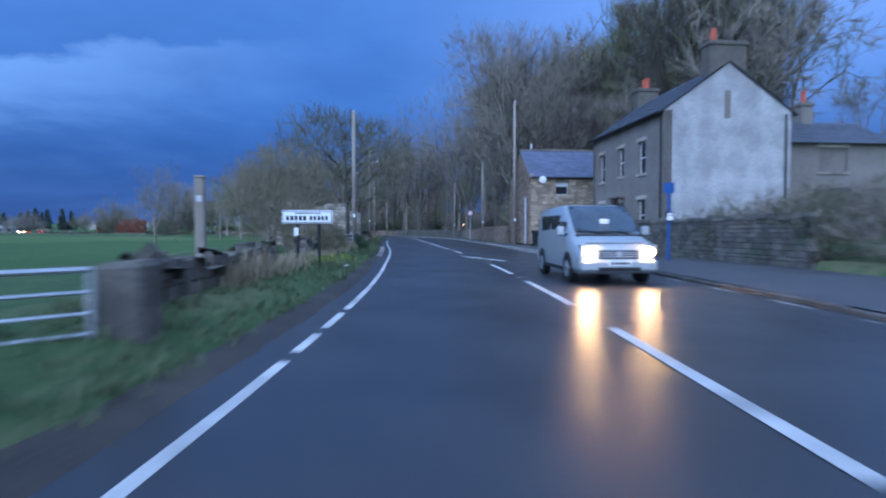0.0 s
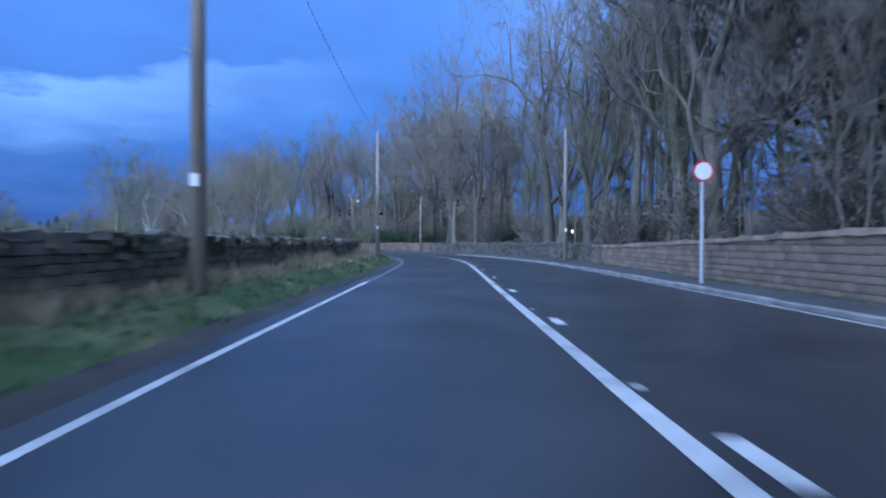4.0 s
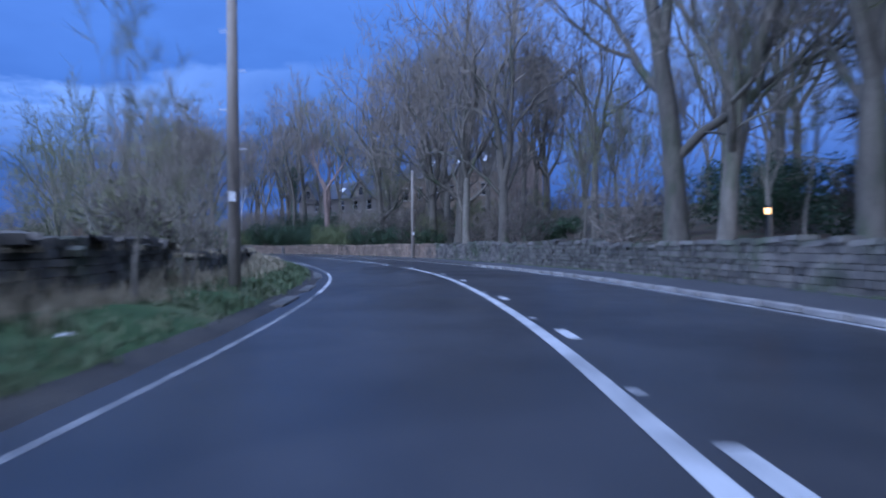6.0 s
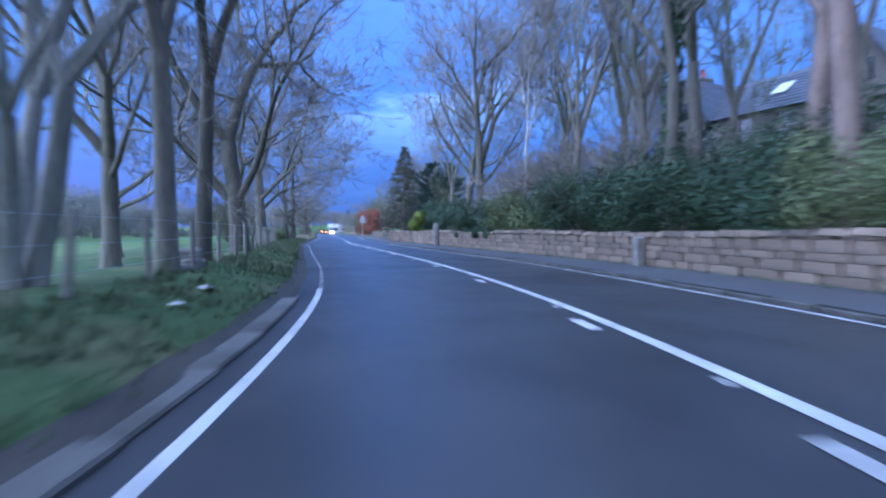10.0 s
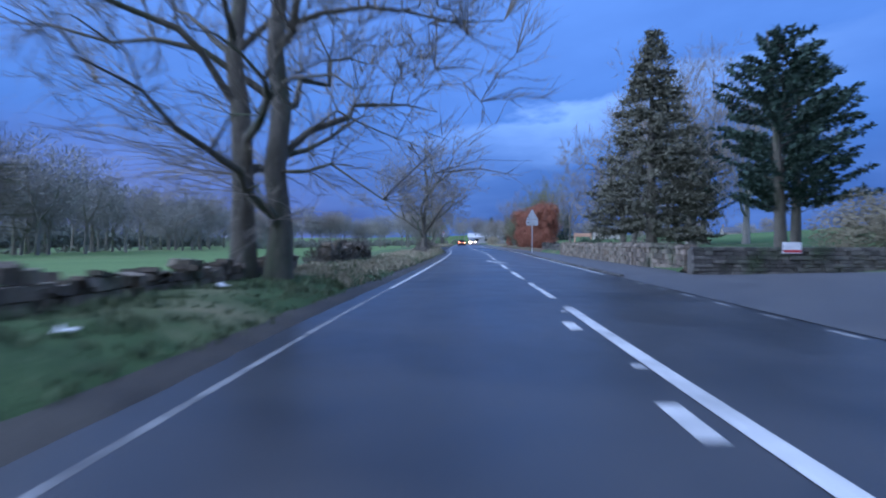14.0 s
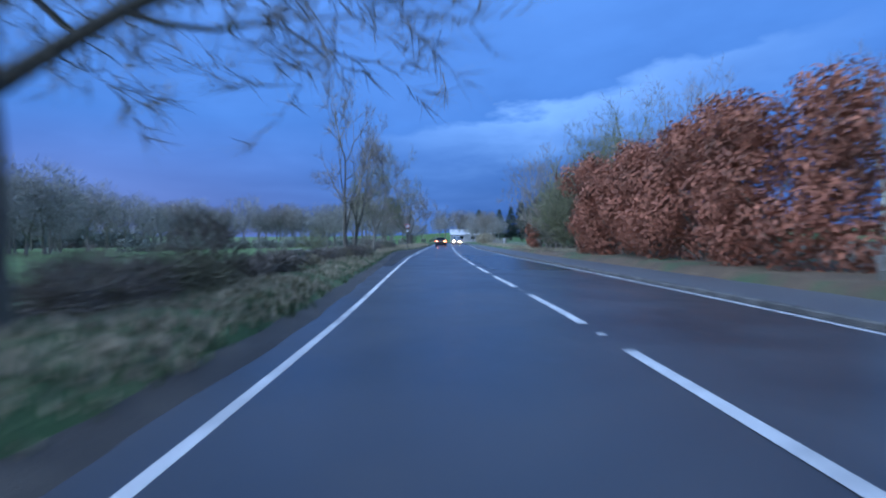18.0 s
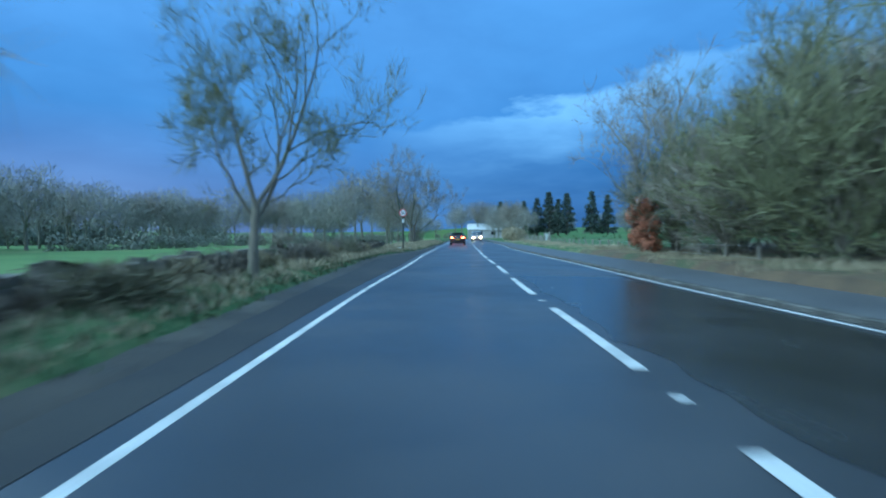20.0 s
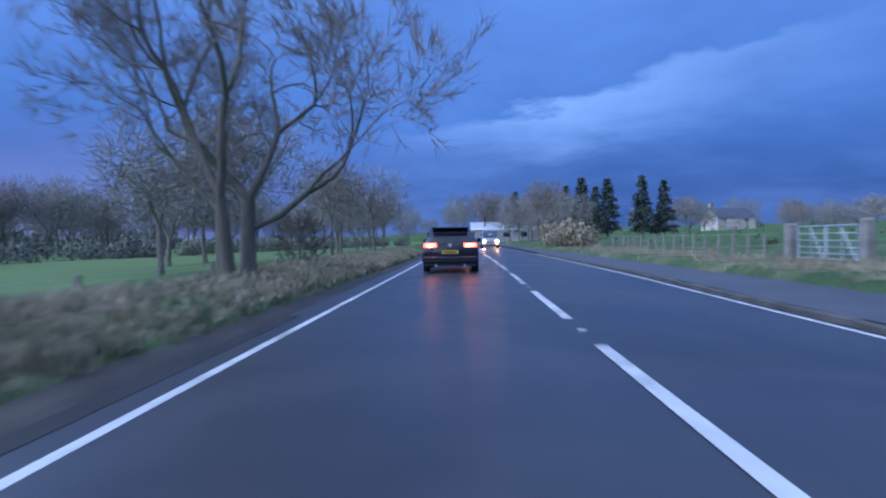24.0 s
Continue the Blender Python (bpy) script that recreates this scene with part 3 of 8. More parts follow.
# ---- markings, laid 4 mm above the road ----
def crown(o, s):
    half = -LEFT_LINE(s) if o < 0 else RIGHT_LINE(s)
    f = min(abs(o) / half, 1.05)
    return (0.05 - 0.04 * f if f < 0.5 else 0.06 - 0.06 * f) if f <= 1 else 0.0


strip("layby", 244, 300, [(lambda s: LEFT_LINE(s) - 0.3, 0.004), (lambda s: EDGE_LEFT(s) - 0.4, -0.006)], OLDASPHALT, 1.0, label="old rough dark tarmac of a lay-by", category="road")
soaked = lambda s, u: (0.22 + 0.3 * noise.noise((s * 0.8, 3.0, 0.0)) + 0.12 * noise.noise((s * 2.6, 7.0, 0.0))) * (1 - u) + (RIGHT_LINE(s) - 0.12) * u
strip("wet_lane", 240, 260, [(lambda s, u=u: soaked(s, u), lambda s, u=u: crown(soaked(s, u), s) + 0.003) for u in (0, 0.2, 0.4, 0.6, 0.8, 1.0)], WETASPHALT, 0.5, label="soaked dark tarmac of the far lane", category="road")


def mark(rows, material, name, label):
    """rows: (s0, s1, offset function, width)"""
    verts, faces = [], []
    for s0, s1, fo, w in rows:
        n = max(int((s1 - s0) / 1.0), 1)
        for i in range(n + 1):
            s = s0 + (s1 - s0) * i / n
            o = fo(s)
            for q in (-0.5, 0.5):
                verts.append(at(s, o + q * w, crown(o + q * w, s) + 0.006))
            if i:
                k = len(verts)
                faces.append((k - 4, k - 3, k - 1, k - 2))
    return tagged(new(name, mesh_of(name, verts, faces, material)), label, "road marking", kind="structure")


mark([(S0, 4.8, LEFT_LINE, 0.105), (5.2, 6.1, LEFT_LINE, 0.105), (6.5, 7.7, LEFT_LINE, 0.105), (8.1, 62, LEFT_LINE, 0.105), (84, 93.5, LEFT_LINE, 0.1), (103, 133, LEFT_LINE, 0.105), (184, S1, LEFT_LINE, 0.1)], PAINT, "edge_line_left", "solid white edge line")
mark([(62, 84, LEFT_LINE, 0.09), (93.5, 103, LEFT_LINE, 0.09), (133, 184, LEFT_LINE, 0.08)], WORN, "worn_edge_line_left", "faded white edge line")
mark([(24, 168, RIGHT_LINE, 0.1), (190, S1, RIGHT_LINE, 0.1)], PAINT, "edge_line_right", "solid white edge line")
mark([(s, s + 1.0, RIGHT_LINE, 0.1) for s in np.arange(4, 24, 2.0)] + [(s, s + 0.6, RIGHT_LINE, 0.1) for s in np.arange(168, 190, 1.6)], WORN, "edge_dashes_right", "short broken white edge marks")


def station(m):
    return float(np.interp(m, METRES, STATIONS))


def spaced(marks, most):
    """The given places, with others set evenly between those too far apart."""
    out = [marks[0]]
    for a, b in zip(marks, marks[1:]):
        n = max(round((b - a) / most), 1)
        out += [a + (b - a) * k / n for k in range(1, n + 1)]
    return out



def nudged(m):
    return station(m) + float(np.interp(m, (40, 73, 85, 92, 101, 115, 124, 136, 140.3, 145, 156, 170, 182), (-0.35, -0.85, -0.2, 0.0, 0.4, -0.3, -0.75, -0.75, 0.5, -0.45, -0.6, -0.4, -0.35)))


FIRST = [-9.3, -3.4, 2.4, 8.2, 14.1, 26.9, 32.9]
LATER = spaced([185.1, 190.5, 196.3, 207.3, 213.7, 219.4, 253.0, 264.6, 281.1, 297.4, 410.0], 5.65)
SHORT = spaced([37.8, 44.3, 49.6, 69.9, 74.5, 78.3, 82.5, 87.7, 91.2, 96.8, 100, 106.5, 110.1, 116.9, 120.6, 126.8, 130.8, 136.4, 140.3, 150.1, 154.7, 174.2, 178.1, 181.8], 4.6)
mark([(station(s), station(s + 3.85), MID_LINE, 0.13) for s in FIRST], PAINT, "centre_dashes", "long white centre line marks")
mark([(station(s), station(s + 3.85), MID_LINE, 0.13) for s in LATER if not 200 < s < 205.5], PAINT, "centre_dashes_far", "long white centre line marks")
mark([(36.9, 97.4, MID_LINE, 0.16), (99.8, station(183.8), MID_LINE, 0.16)], PAINT, "double_line_solid", "solid white line beside broken marks")
mark([(nudged(s) - 0.05, nudged(s) + 0.62, lambda s: MID_LINE(s) + (0.28 if s < 97 else -0.29), 0.15) for s in SHORT], PAINT, "double_line_broken", "short white marks beside the solid line")
mark([(nudged(s) + 1.65, nudged(s) + 1.77, lambda s: MID_LINE(s) + (0.16 if s < 97 else -0.15), 0.1) for s in SHORT] + [(station(s) + 4.7, station(s) + 4.82, MID_LINE, 0.1) for s in FIRST + LATER], PAINT, "road_studs", "small reflecting road studs between the marks")


def arrow(shaft, barbs, tip, wide=0.17):
    """A curved deflection arrow painted on the road: its shaft's line, the barbs and the tip, as (s, o)."""
    verts, faces = [], []
    pts = smooth_line([shaft[0]] + list(shaft) + [shaft[-1]], 4)
    for i, (s, o) in enumerate(pts):
        w = wide * (1 - 0.4 * i / len(pts))
        for q in (-w, w):
            verts.append(at(s, o + q, crown(o + q, s) + 0.007))
        if i:
            k = len(verts)
            faces.append((k - 4, k - 3, k - 1, k - 2))
    k = len(verts)
    for ss, oo in (*barbs, tip):
        verts.append(at(ss, oo, crown(oo, ss) + 0.009))
    faces.append((k, k + 1, k + 2))
    tagged(new("road_arrow", mesh_of("road_arrow", verts, faces, PAINT)), "curved white arrow painted on the asphalt", "road marking", kind="structure")


arrow([(19.8, 0.62), (20.4, 0.38), (21.2, 0.2), (21.9, -0.02)], ((21.7, -0.26), (22.3, 0.22)), (23.4, -0.62), 0.15)
arrow([(station(205.7), -0.6), (station(204.9), -0.5), (station(204.0), -0.34), (station(203.2), -0.12)], ((station(203.45), -0.04), (station(202.85), -0.4)), (station(202.0), 0.5), 0.15)


def kerbs(name, s0, s1, fo, z, w, material, gap=0.9, kept=1.0):
    host = thing(name, Matrix.Identity(4), "row of worn stone kerbs at the road's edge", "kerb", kind="structure")
    bm = box(bmesh.new(), -w / 2, w / 2, -gap / 2 + 0.01, gap / 2 - 0.01, -0.12, 0.0, bevel=0.02)
    me = bpy.data.meshes.new("kerb_stone")
    bm.to_mesh(me)
    bm.free()
    me.materials.append(material)
    rnd = random.Random(int(s0 * 10))
    s = s0
    while s < s1:
        if rnd.random() > kept:
            s += gap
            continue
        ob = new("kerb_stone", me)
        ob.parent = host
        ob.matrix_world = stand(s, fo(s), z + rnd.uniform(-0.012, 0.012), rnd.uniform(-0.8, 0.8))
        s += gap


kerbs("kerb_right_near", 0, 22, lambda s: RIGHT_LINE(s) + 0.25, 0.08, 0.14, DARKKERB)
kerbs("kerb_right", 22, 98, lambda s: RIGHT_LINE(s) + 0.25, 0.1, 0.14, KERB)
kerbs("kerb_right_dark", 98, 174, lambda s: RIGHT_LINE(s) + 0.25, 0.08, 0.14, DARKKERB)
kerbs("kerb_right_far", 189.2, 330, lambda s: RIGHT_LINE(s) + 0.25, 0.09, 0.14, DARKKERB)
kerbs("kerb_left", 24, 42, lambda s: LEFT_LINE(s) - 0.45, 0.07, 0.24, KERB, 1.5, 0.6)
kerbs("kerb_left_far", 82, 95, lambda s: LEFT_LINE(s) - 0.42, 0.035, 0.28, WORNKERB, 1.8, 0.4)
kerbs("kerb_left_bend", 103, 108, lambda s: LEFT_LINE(s) - 0.42, 0.03, 0.28, WORNKERB, 1.8, 0.5)
kerbs("kerb_left_slabs", 108, 130.5, lambda s: LEFT_LINE(s) - 0.42, 0.04, 0.27, WORNKERB, 1.6, 0.95)
strip("junction_apron", 166, 197, [(lambda s: RIGHT_LINE(s) + 0.12, -0.012), (5.0, 0.0), (8.0, 0.03), (11.0, 0.06)], PATH_M, 2.0, label="worn tarmac apron at the junction", category="road")
# the side road that joins from the right
verts = [at(175.5, 3.1, 0.012), at(190.5, 3.1, 0.012), at(188.6, 6.5, 0.1), at(188.8, 22, 0.5), at(189.5, 60, 1.4), at(182, 60, 1.4), at(184.4, 22, 0.5), at(183.8, 8.5, 0.12)]
tagged(new("side_road", mesh_of("side_road", verts, [(7, 0, 1, 2), (6, 7, 2, 3), (5, 6, 3, 4)], PATH_M)), "pale asphalt side road joining at a junction", "road", kind="structure")

# ---- trees ----
class Tubes:
    def __init__(self):
        self.v, self.f = [], []

    def add(self, pts, radii, sides):
        base = len(self.v)
        d = (pts[-1] - pts[0]).normalized()
        u = d.orthogonal().normalized()
        w = d.cross(u)
        ring = [(math.cos(2 * math.pi * i / sides), math.sin(2 * math.pi * i / sides)) for i in range(sides)]
        for p, r in zip(pts, radii):
            for c, s in ring:
                self.v.append((p.x + r * (c * u.x + s * w.x), p.y + r * (c * u.y + s * w.y), p.z + r * (c * u.z + s * w.z)))
        for k in range(len(pts) - 1):
            a = base + k * sides
            for i in range(sides):
                j = (i + 1) % sides
                self.f.append((a + i, a + j, a + sides + j, a + sides + i))

    def blade(self, rnd, a, m, b, r, kind):
        """A thin twig from a by m to b: three-sided, or two or one narrow tapering faces."""
        if kind > 1:
            self.add([a, m, b], [r, r * 0.75, r * 0.35], 3)
            return
        w = side_way(rnd, (b - a).normalized() if (b - a).length > 1e-6 else Vector((0, 0, 1)), 1.57) * r
        k = len(self.v)
        if kind == 1:
            self.v += [tuple(a - w), tuple(a + w), tuple(m + w * 0.8), tuple(m - w * 0.8), tuple(b)]
            self.f += [(k, k + 1, k + 2, k + 3), (k + 3, k + 2, k + 4)]
        else:
            self.v += [tuple(a - w), tuple(a + w), tuple(b)]
            self.f += [(k, k + 1, k + 2)]

    def mesh(self, name, material, smooth=False):
        return mesh_of(name, self.v, self.f, material, smooth=smooth)


def limb(rnd, start, way, length, bend, curl, n):
    pts, p, d = [start], start.copy(), way.normalized()
    for i in range(n):
        d = (d + Vector((rnd.gauss(0, bend), rnd.gauss(0, bend), rnd.gauss(0, bend) + curl))).normalized()
        p = p + d * (length / n)
        pts.append(p.copy())
    return pts


def side_way(rnd, d, angle):
    u = d.orthogonal().normalized()
    u.rotate(Matrix.Rotation(rnd.uniform(0, 2 * math.pi), 3, d))
    return (d * math.cos(angle) + u * math.sin(angle)).normalized()


def arc(rnd, a, b, lift, n, wob=0.06):
    """A bowed, slightly crooked line from a to b that sets out along lift."""
    ln = (b - a).length
    c = a + lift * ln * 0.5
    out = []
    for i in range(n + 1):
        u = i / n
        p = a * (1 - u) ** 2 + c * (2 * u * (1 - u)) + b * u * u
        if 0 < i < n:
            p = p + Vector((rnd.gauss(0, wob), rnd.gauss(0, wob), rnd.gauss(0, wob))) * ln
        out.append(p)
    return out


def bare_tree(seed, height, radius, clear=0.25, wide=4.0, limbs=11, counts=(60, 420, 5), bark=BARK, twig=TWIG, stems=1, thick=1.0, lean=(0, 0), ivy=False, solid=False, rise=0.6, top=0.8, spread=0.1, twig_len=0.55, droop=0.0):
    """A leafless tree: trunk with limbs, and a rounded crown of branches that divide into fine twigs."""
    rnd = random.Random(seed)
    wood, fine = Tubes(), Tubes()
    zc, hz = height * (1 + clear) / 2, height * (1 - clear) / 2
    off = Vector((rnd.uniform(0, 50), rnd.uniform(0, 50), 0))

    def within(lo, hi):
        """A place in the crown, between two shares of its reach."""
        d = Vector((rnd.gauss(0, 1), rnd.gauss(0, 1), rnd.gauss(0.25, 1))).normalized()
        r = (lo ** 3 + (hi ** 3 - lo ** 3) * rnd.random()) ** (1 / 3) * (1 + 0.42 * noise.noise(d * 1.6 + off))
        flat = wide * (1.0 if d.z > -0.2 else 0.9)
        return Vector((d.x * r * flat + lean[0] * zc, d.y * r * flat + lean[1] * zc, zc + d.z * r * hz))

    skel, size = [], []
    for k in range(stems):
        a = 2 * math.pi * k / max(stems, 1) + rnd.uniform(-0.3, 0.3)
        out = Vector((math.cos(a), math.sin(a), 0)) * (stems > 1)
        base = out * 1.1 * radius + Vector((0, 0, -0.3))
        r0 = radius * (0.78 if stems > 1 else 1)
        tip = base + Vector((lean[0], lean[1], 0)) * height + out * spread * height + Vector((0, 0, height * top * rnd.uniform(0.92, 1.05)))
        pts = arc(rnd, base, tip, Vector((lean[0] * 0.3, lean[1] * 0.3, 1)), 10, 0.006)
        rad = [r0 * (1.35 if i == 0 else 1.0) * (1 - 0.9 * (i / 10) ** 1.15) for i in range(11)]
        wood.add(pts, rad, 9 if solid else (7 if radius > 0.07 else 4))
        for i in range(11):
            if pts[i].z > height * clear * 0.9:
                skel.append(pts[i])
                size.append(rad[i] * 0.4)
        turn = rnd.uniform(0, 6.28)
        for q in range(limbs):
            turn += 2.4 + rnd.uniform(-0.4, 0.4)
            u = (q + rnd.uniform(0.1, 0.9)) / limbs
            lev = zc + hz * (-0.85 + 1.55 * u)
            w = wide * math.sqrt(max(1 - ((lev - zc) / hz) ** 2, 0.12)) * rnd.uniform(0.62, 0.95)
            end = Vector((math.cos(turn) * w + lean[0] * lev, math.sin(turn) * w + lean[1] * lev, lev + 0.12 * hz))
            want = max(lev - w * rise * rnd.uniform(0.7, 1.2), height * clear * rnd.uniform(0.75, 1.1))
            i = min(range(11), key=lambda j: abs(pts[j].z - want))
            i = min(max(i, 1), 9)
            bow = Vector((math.cos(turn) * 0.5, math.sin(turn) * 0.5, rnd.uniform(0.2, 0.9)))
            br = arc(rnd, pts[i], end, bow, 7, 0.022)
            r1 = min(rad[i] * rnd.uniform(0.4, 0.62), 0.1 + 0.012 * (end - pts[i]).length)
            rr = [max(r1 * (1 - 0.88 * j / 7), 0.012 * thick) for j in range(8)]
            wood.add(br, rr, 6 if solid else 5)
            skel += br[2:]
            size += [x * 0.7 for x in rr[2:]]
    P = np.array([tuple(p) for p in skel])
    S = np.array(size)
    n2, n3, n4 = counts
    n2 *= stems

    def join(q, drop):
        """The part of the tree from which a branch to q would grow."""
        d = np.array(q) - P
        dist = np.sqrt((d ** 2).sum(axis=1)) + 1e-6
        out = np.array(q) - np.array((lean[0] * zc, lean[1] * zc, height * clear * 0.8))
        out /= np.linalg.norm(out) + 1e-6
        return int(np.argmin(dist * (1.0 + drop - (d @ out) / dist)))

    targets = [within(0.3, 0.97) for _ in range(n2)]
    targets.sort(key=lambda q: (q - Vector((0, 0, zc))).length)
    for q in targets:
        i = join(q, 0.5)
        a = Vector(P[i])
        d = (q - a)
        if d.length < 0.15:
            continue
        br = arc(rnd, a, q, (d.normalized() * 0.5 + Vector((0, 0, 0.4))).normalized(), 3, 0.05)
        r = max(min(S[i], 0.02 + 0.012 * d.length), 0.013 * thick)
        rr = [r, r * 0.8, r * 0.6, max(r * 0.35, 0.008 * thick)]
        (wood if solid else fine).add(br, rr, 4 if solid else 3)
        P = np.vstack([P, [tuple(p) for p in br[1:]]])
        S = np.concatenate([S, [x * 0.7 for x in rr[1:]]])
    for q in [within(0.25, 1.06) for _ in range(n3 * stems)]:
        i = join(q, 0.55)
        a = Vector(P[i])
        d = q - a
        ln = d.length
        if ln < 0.1:
            continue
        if ln > 2.2 * height / 11:
            a = q - d * (2.2 * height / 11 / ln)
            d = q - a
            ln = d.length
        m = a + d * 0.5 + Vector((rnd.gauss(0, 0.06), rnd.gauss(0, 0.06), 0.06)) * ln
        fine.blade(rnd, a, m, q, 0.012 * thick, 2 if solid else 1)
        d.normalize()
        for k in range(n4):
            st = a.lerp(q, rnd.uniform(0.25, 1.0))
            dd = side_way(rnd, d, radians(rnd.uniform(14, 46)))
            e = st + (dd + Vector((0, 0, 0.12 + droop))) * twig_len * rnd.uniform(0.5, 1.3)
            fine.blade(rnd, st, st.lerp(e, 0.5), e, 0.0085 * thick, 0)
    made = {"trunk": wood.mesh("trunk", bark, True), "crown": fine.mesh("crown", twig)}
    if ivy:
        made["ivy"] = leaf_cloud(seed + 1, [(0, 0, height * u, radius * 1.25) for u in np.linspace(0.02, 0.5, 16)], 1800, 0.11, EVERGREEN, shell=0.9)
    return made


def forked_tree(seed, height, radius, wide, clear=0.25, bark=BARK, twig=TWIG, levels=6, twigs=7, thick=1.0, lean=(0, 0), spread=38, low=0, stems=1, curl=0.06, twig_len=0.7, ivy=False, side=0.5):
    """A leafless tree whose trunk forks again and again into ever finer branches that end in sprays of twigs."""
    rnd = random.Random(seed)
    lines = []

    def off_axis(d, angle, around):
        u = d.orthogonal().normalized()
        u.rotate(Matrix.Rotation(around, 3, d))
        return (d * math.cos(angle) + u * math.sin(angle)).normalized()

    def branch(p, d, ln, r, lv):
        n = 6 if lv == 0 else 4 if lv < 3 else 3 if lv < 5 else 2
        pts = limb(rnd, p, d, ln, (0.035, 0.1, 0.14, 0.17, 0.2, 0.22, 0.24, 0.26)[lv], curl if lv else 0.03, n)
        end = r * (0.78 if lv else 0.72)
        lines.append((pts, r, end, lv))
        if lv >= levels:
            return
        tip = (pts[-1] - pts[-2]).normalized()
        k = 2 + (rnd.random() < (0.55 if lv == 0 else 0.28))
        turn = rnd.uniform(0, 6.28)
        nxt = height * 0.27 if lv == 0 else ln
        for q in range(k):
            turn += 6.28 / k + rnd.uniform(-0.5, 0.5)
            lead = q == 0 and rnd.random() < 0.7
            a = radians(rnd.uniform(5, 16) if lead else rnd.uniform(0.55, 1.2) * spread)
            branch(pts[-1], off_axis(tip, a, turn), nxt * (rnd.uniform(0.78, 0.92) if lead else rnd.uniform(0.62, 0.85)), end * (0.9 if lead else rnd.uniform(0.58, 0.78)), lv + 1)
        count = low if lv == 0 else (1 if rnd.random() < side else 0)
        for q in range(count):
            i = rnd.randrange(max(n // 2, 1), n)
            d2 = off_axis((pts[i] - pts[i - 1]).normalized(), radians(rnd.uniform(45, 72)), turn + 2.4 * q)
            branch(pts[i], d2, nxt * rnd.uniform(0.5, 0.75), r * rnd.uniform(0.3, 0.48), min(lv + (1 if lv == 0 else 2), levels))

    for k in range(stems):
        a = 6.28 * k / stems + rnd.uniform(-0.4, 0.4)
        out = Vector((math.cos(a), math.sin(a), 0)) * (stems > 1)
        branch(out * radius * 1.3 + Vector((0, 0, -0.25)), Vector((0, 0, 1)) + out * rnd.uniform(0.12, 0.4), height * clear * rnd.uniform(0.9, 1.15) + 0.25, radius * (1.0 if stems == 1 else rnd.uniform(0.6, 0.9)), 0)
    ends = np.array([tuple(l[0][-1]) for l in lines if l[3] >= levels - 1])
    up = height / np.percentile(ends[:, 2], 98)
    out = wide / np.percentile(np.hypot(ends[:, 0], ends[:, 1]), 92)

    def put(q):
        f = out if q.z > height * clear * 0.6 or stems > 1 else 1 + (out - 1) * max(q.z, 0) / (height * clear * 0.6)
        return Vector((q.x * f + lean[0] * max(q.z, 0) * up, q.y * f + lean[1] * max(q.z, 0) * up, q.z * up if q.z > 0 else q.z))

    wood, fine = Tubes(), Tubes()
    for pts, r0, r1, lv in lines:
        pts = [put(q) for q in pts]
        n = len(pts) - 1
        rr = [max(r0 + (r1 - r0) * i / n, 0.008 * thick) for i in range(n + 1)]
        if lv == 0:
            rr[0] *= 1.5
            rr[1] *= 1.08
        if lv < 5:
            (wood if lv < 4 else fine).add(pts, rr, 8 if lv == 0 else 6 if lv == 1 else 4 if lv < 3 else 3)
        else:
            fine.blade(rnd, pts[0], pts[n // 2], pts[-1], rr[0], 1)
        if lv >= levels - 1:
            d = (pts[-1] - pts[0]).normalized()
            for k in range(twigs if lv == levels else twigs // 2):
                st = pts[0].lerp(pts[-1], rnd.uniform(0.2, 1.0))
                e = st + (side_way(rnd, d, radians(rnd.uniform(8, 50))) + Vector((0, 0, 0.12))) * twig_len * rnd.uniform(0.45, 1.3)
                fine.blade(rnd, st, st, e, 0.0075 * thick, 0)
    made = {"trunk": wood.mesh("trunk", bark, True), "crown": fine.mesh("crown", twig)}
    if ivy:
        made["ivy"] = leaf_cloud(seed + 1, [(0, 0, height * u, radius * 1.3) for u in np.linspace(0.01, clear * 1.3, 16)], 1800, 0.11, EVERGREEN, shell=0.9)
    return made


def leaf_cloud(seed, balls, count, size, material, shell=0.55, flat=0.0, name="leaves"):
    """Many small bent leaves or sprays in and on overlapping round clumps (x, y, z, r)."""
    rnd = random.Random(seed)
    weight = [b[3] ** 2 for b in balls]
    v, f = [], []
    for b in rnd.choices(balls, weight, k=count):
        d = Vector((rnd.gauss(0, 1), rnd.gauss(0, 1), rnd.gauss(0, 1))).normalized()
        rr = b[3] * (shell + (1.08 - shell) * rnd.random())
        p = Vector(b[:3]) + Vector((d.x, d.y, d.z * (1 - flat))) * rr
        s = size * rnd.uniform(0.6, 1.4)
        a = side_way(rnd, d, radians(rnd.uniform(50, 100)))
        c = a.cross(d).normalized()
        k = len(v)
        v += [p - a * s, p + c * s * 0.55 + d * s * 0.2, p + a * s, p - c * s * 0.55 + d * s * 0.2]
        f += [(k, k + 1, k + 2), (k, k + 2, k + 3)]
    return mesh_of(name, v, f, material)


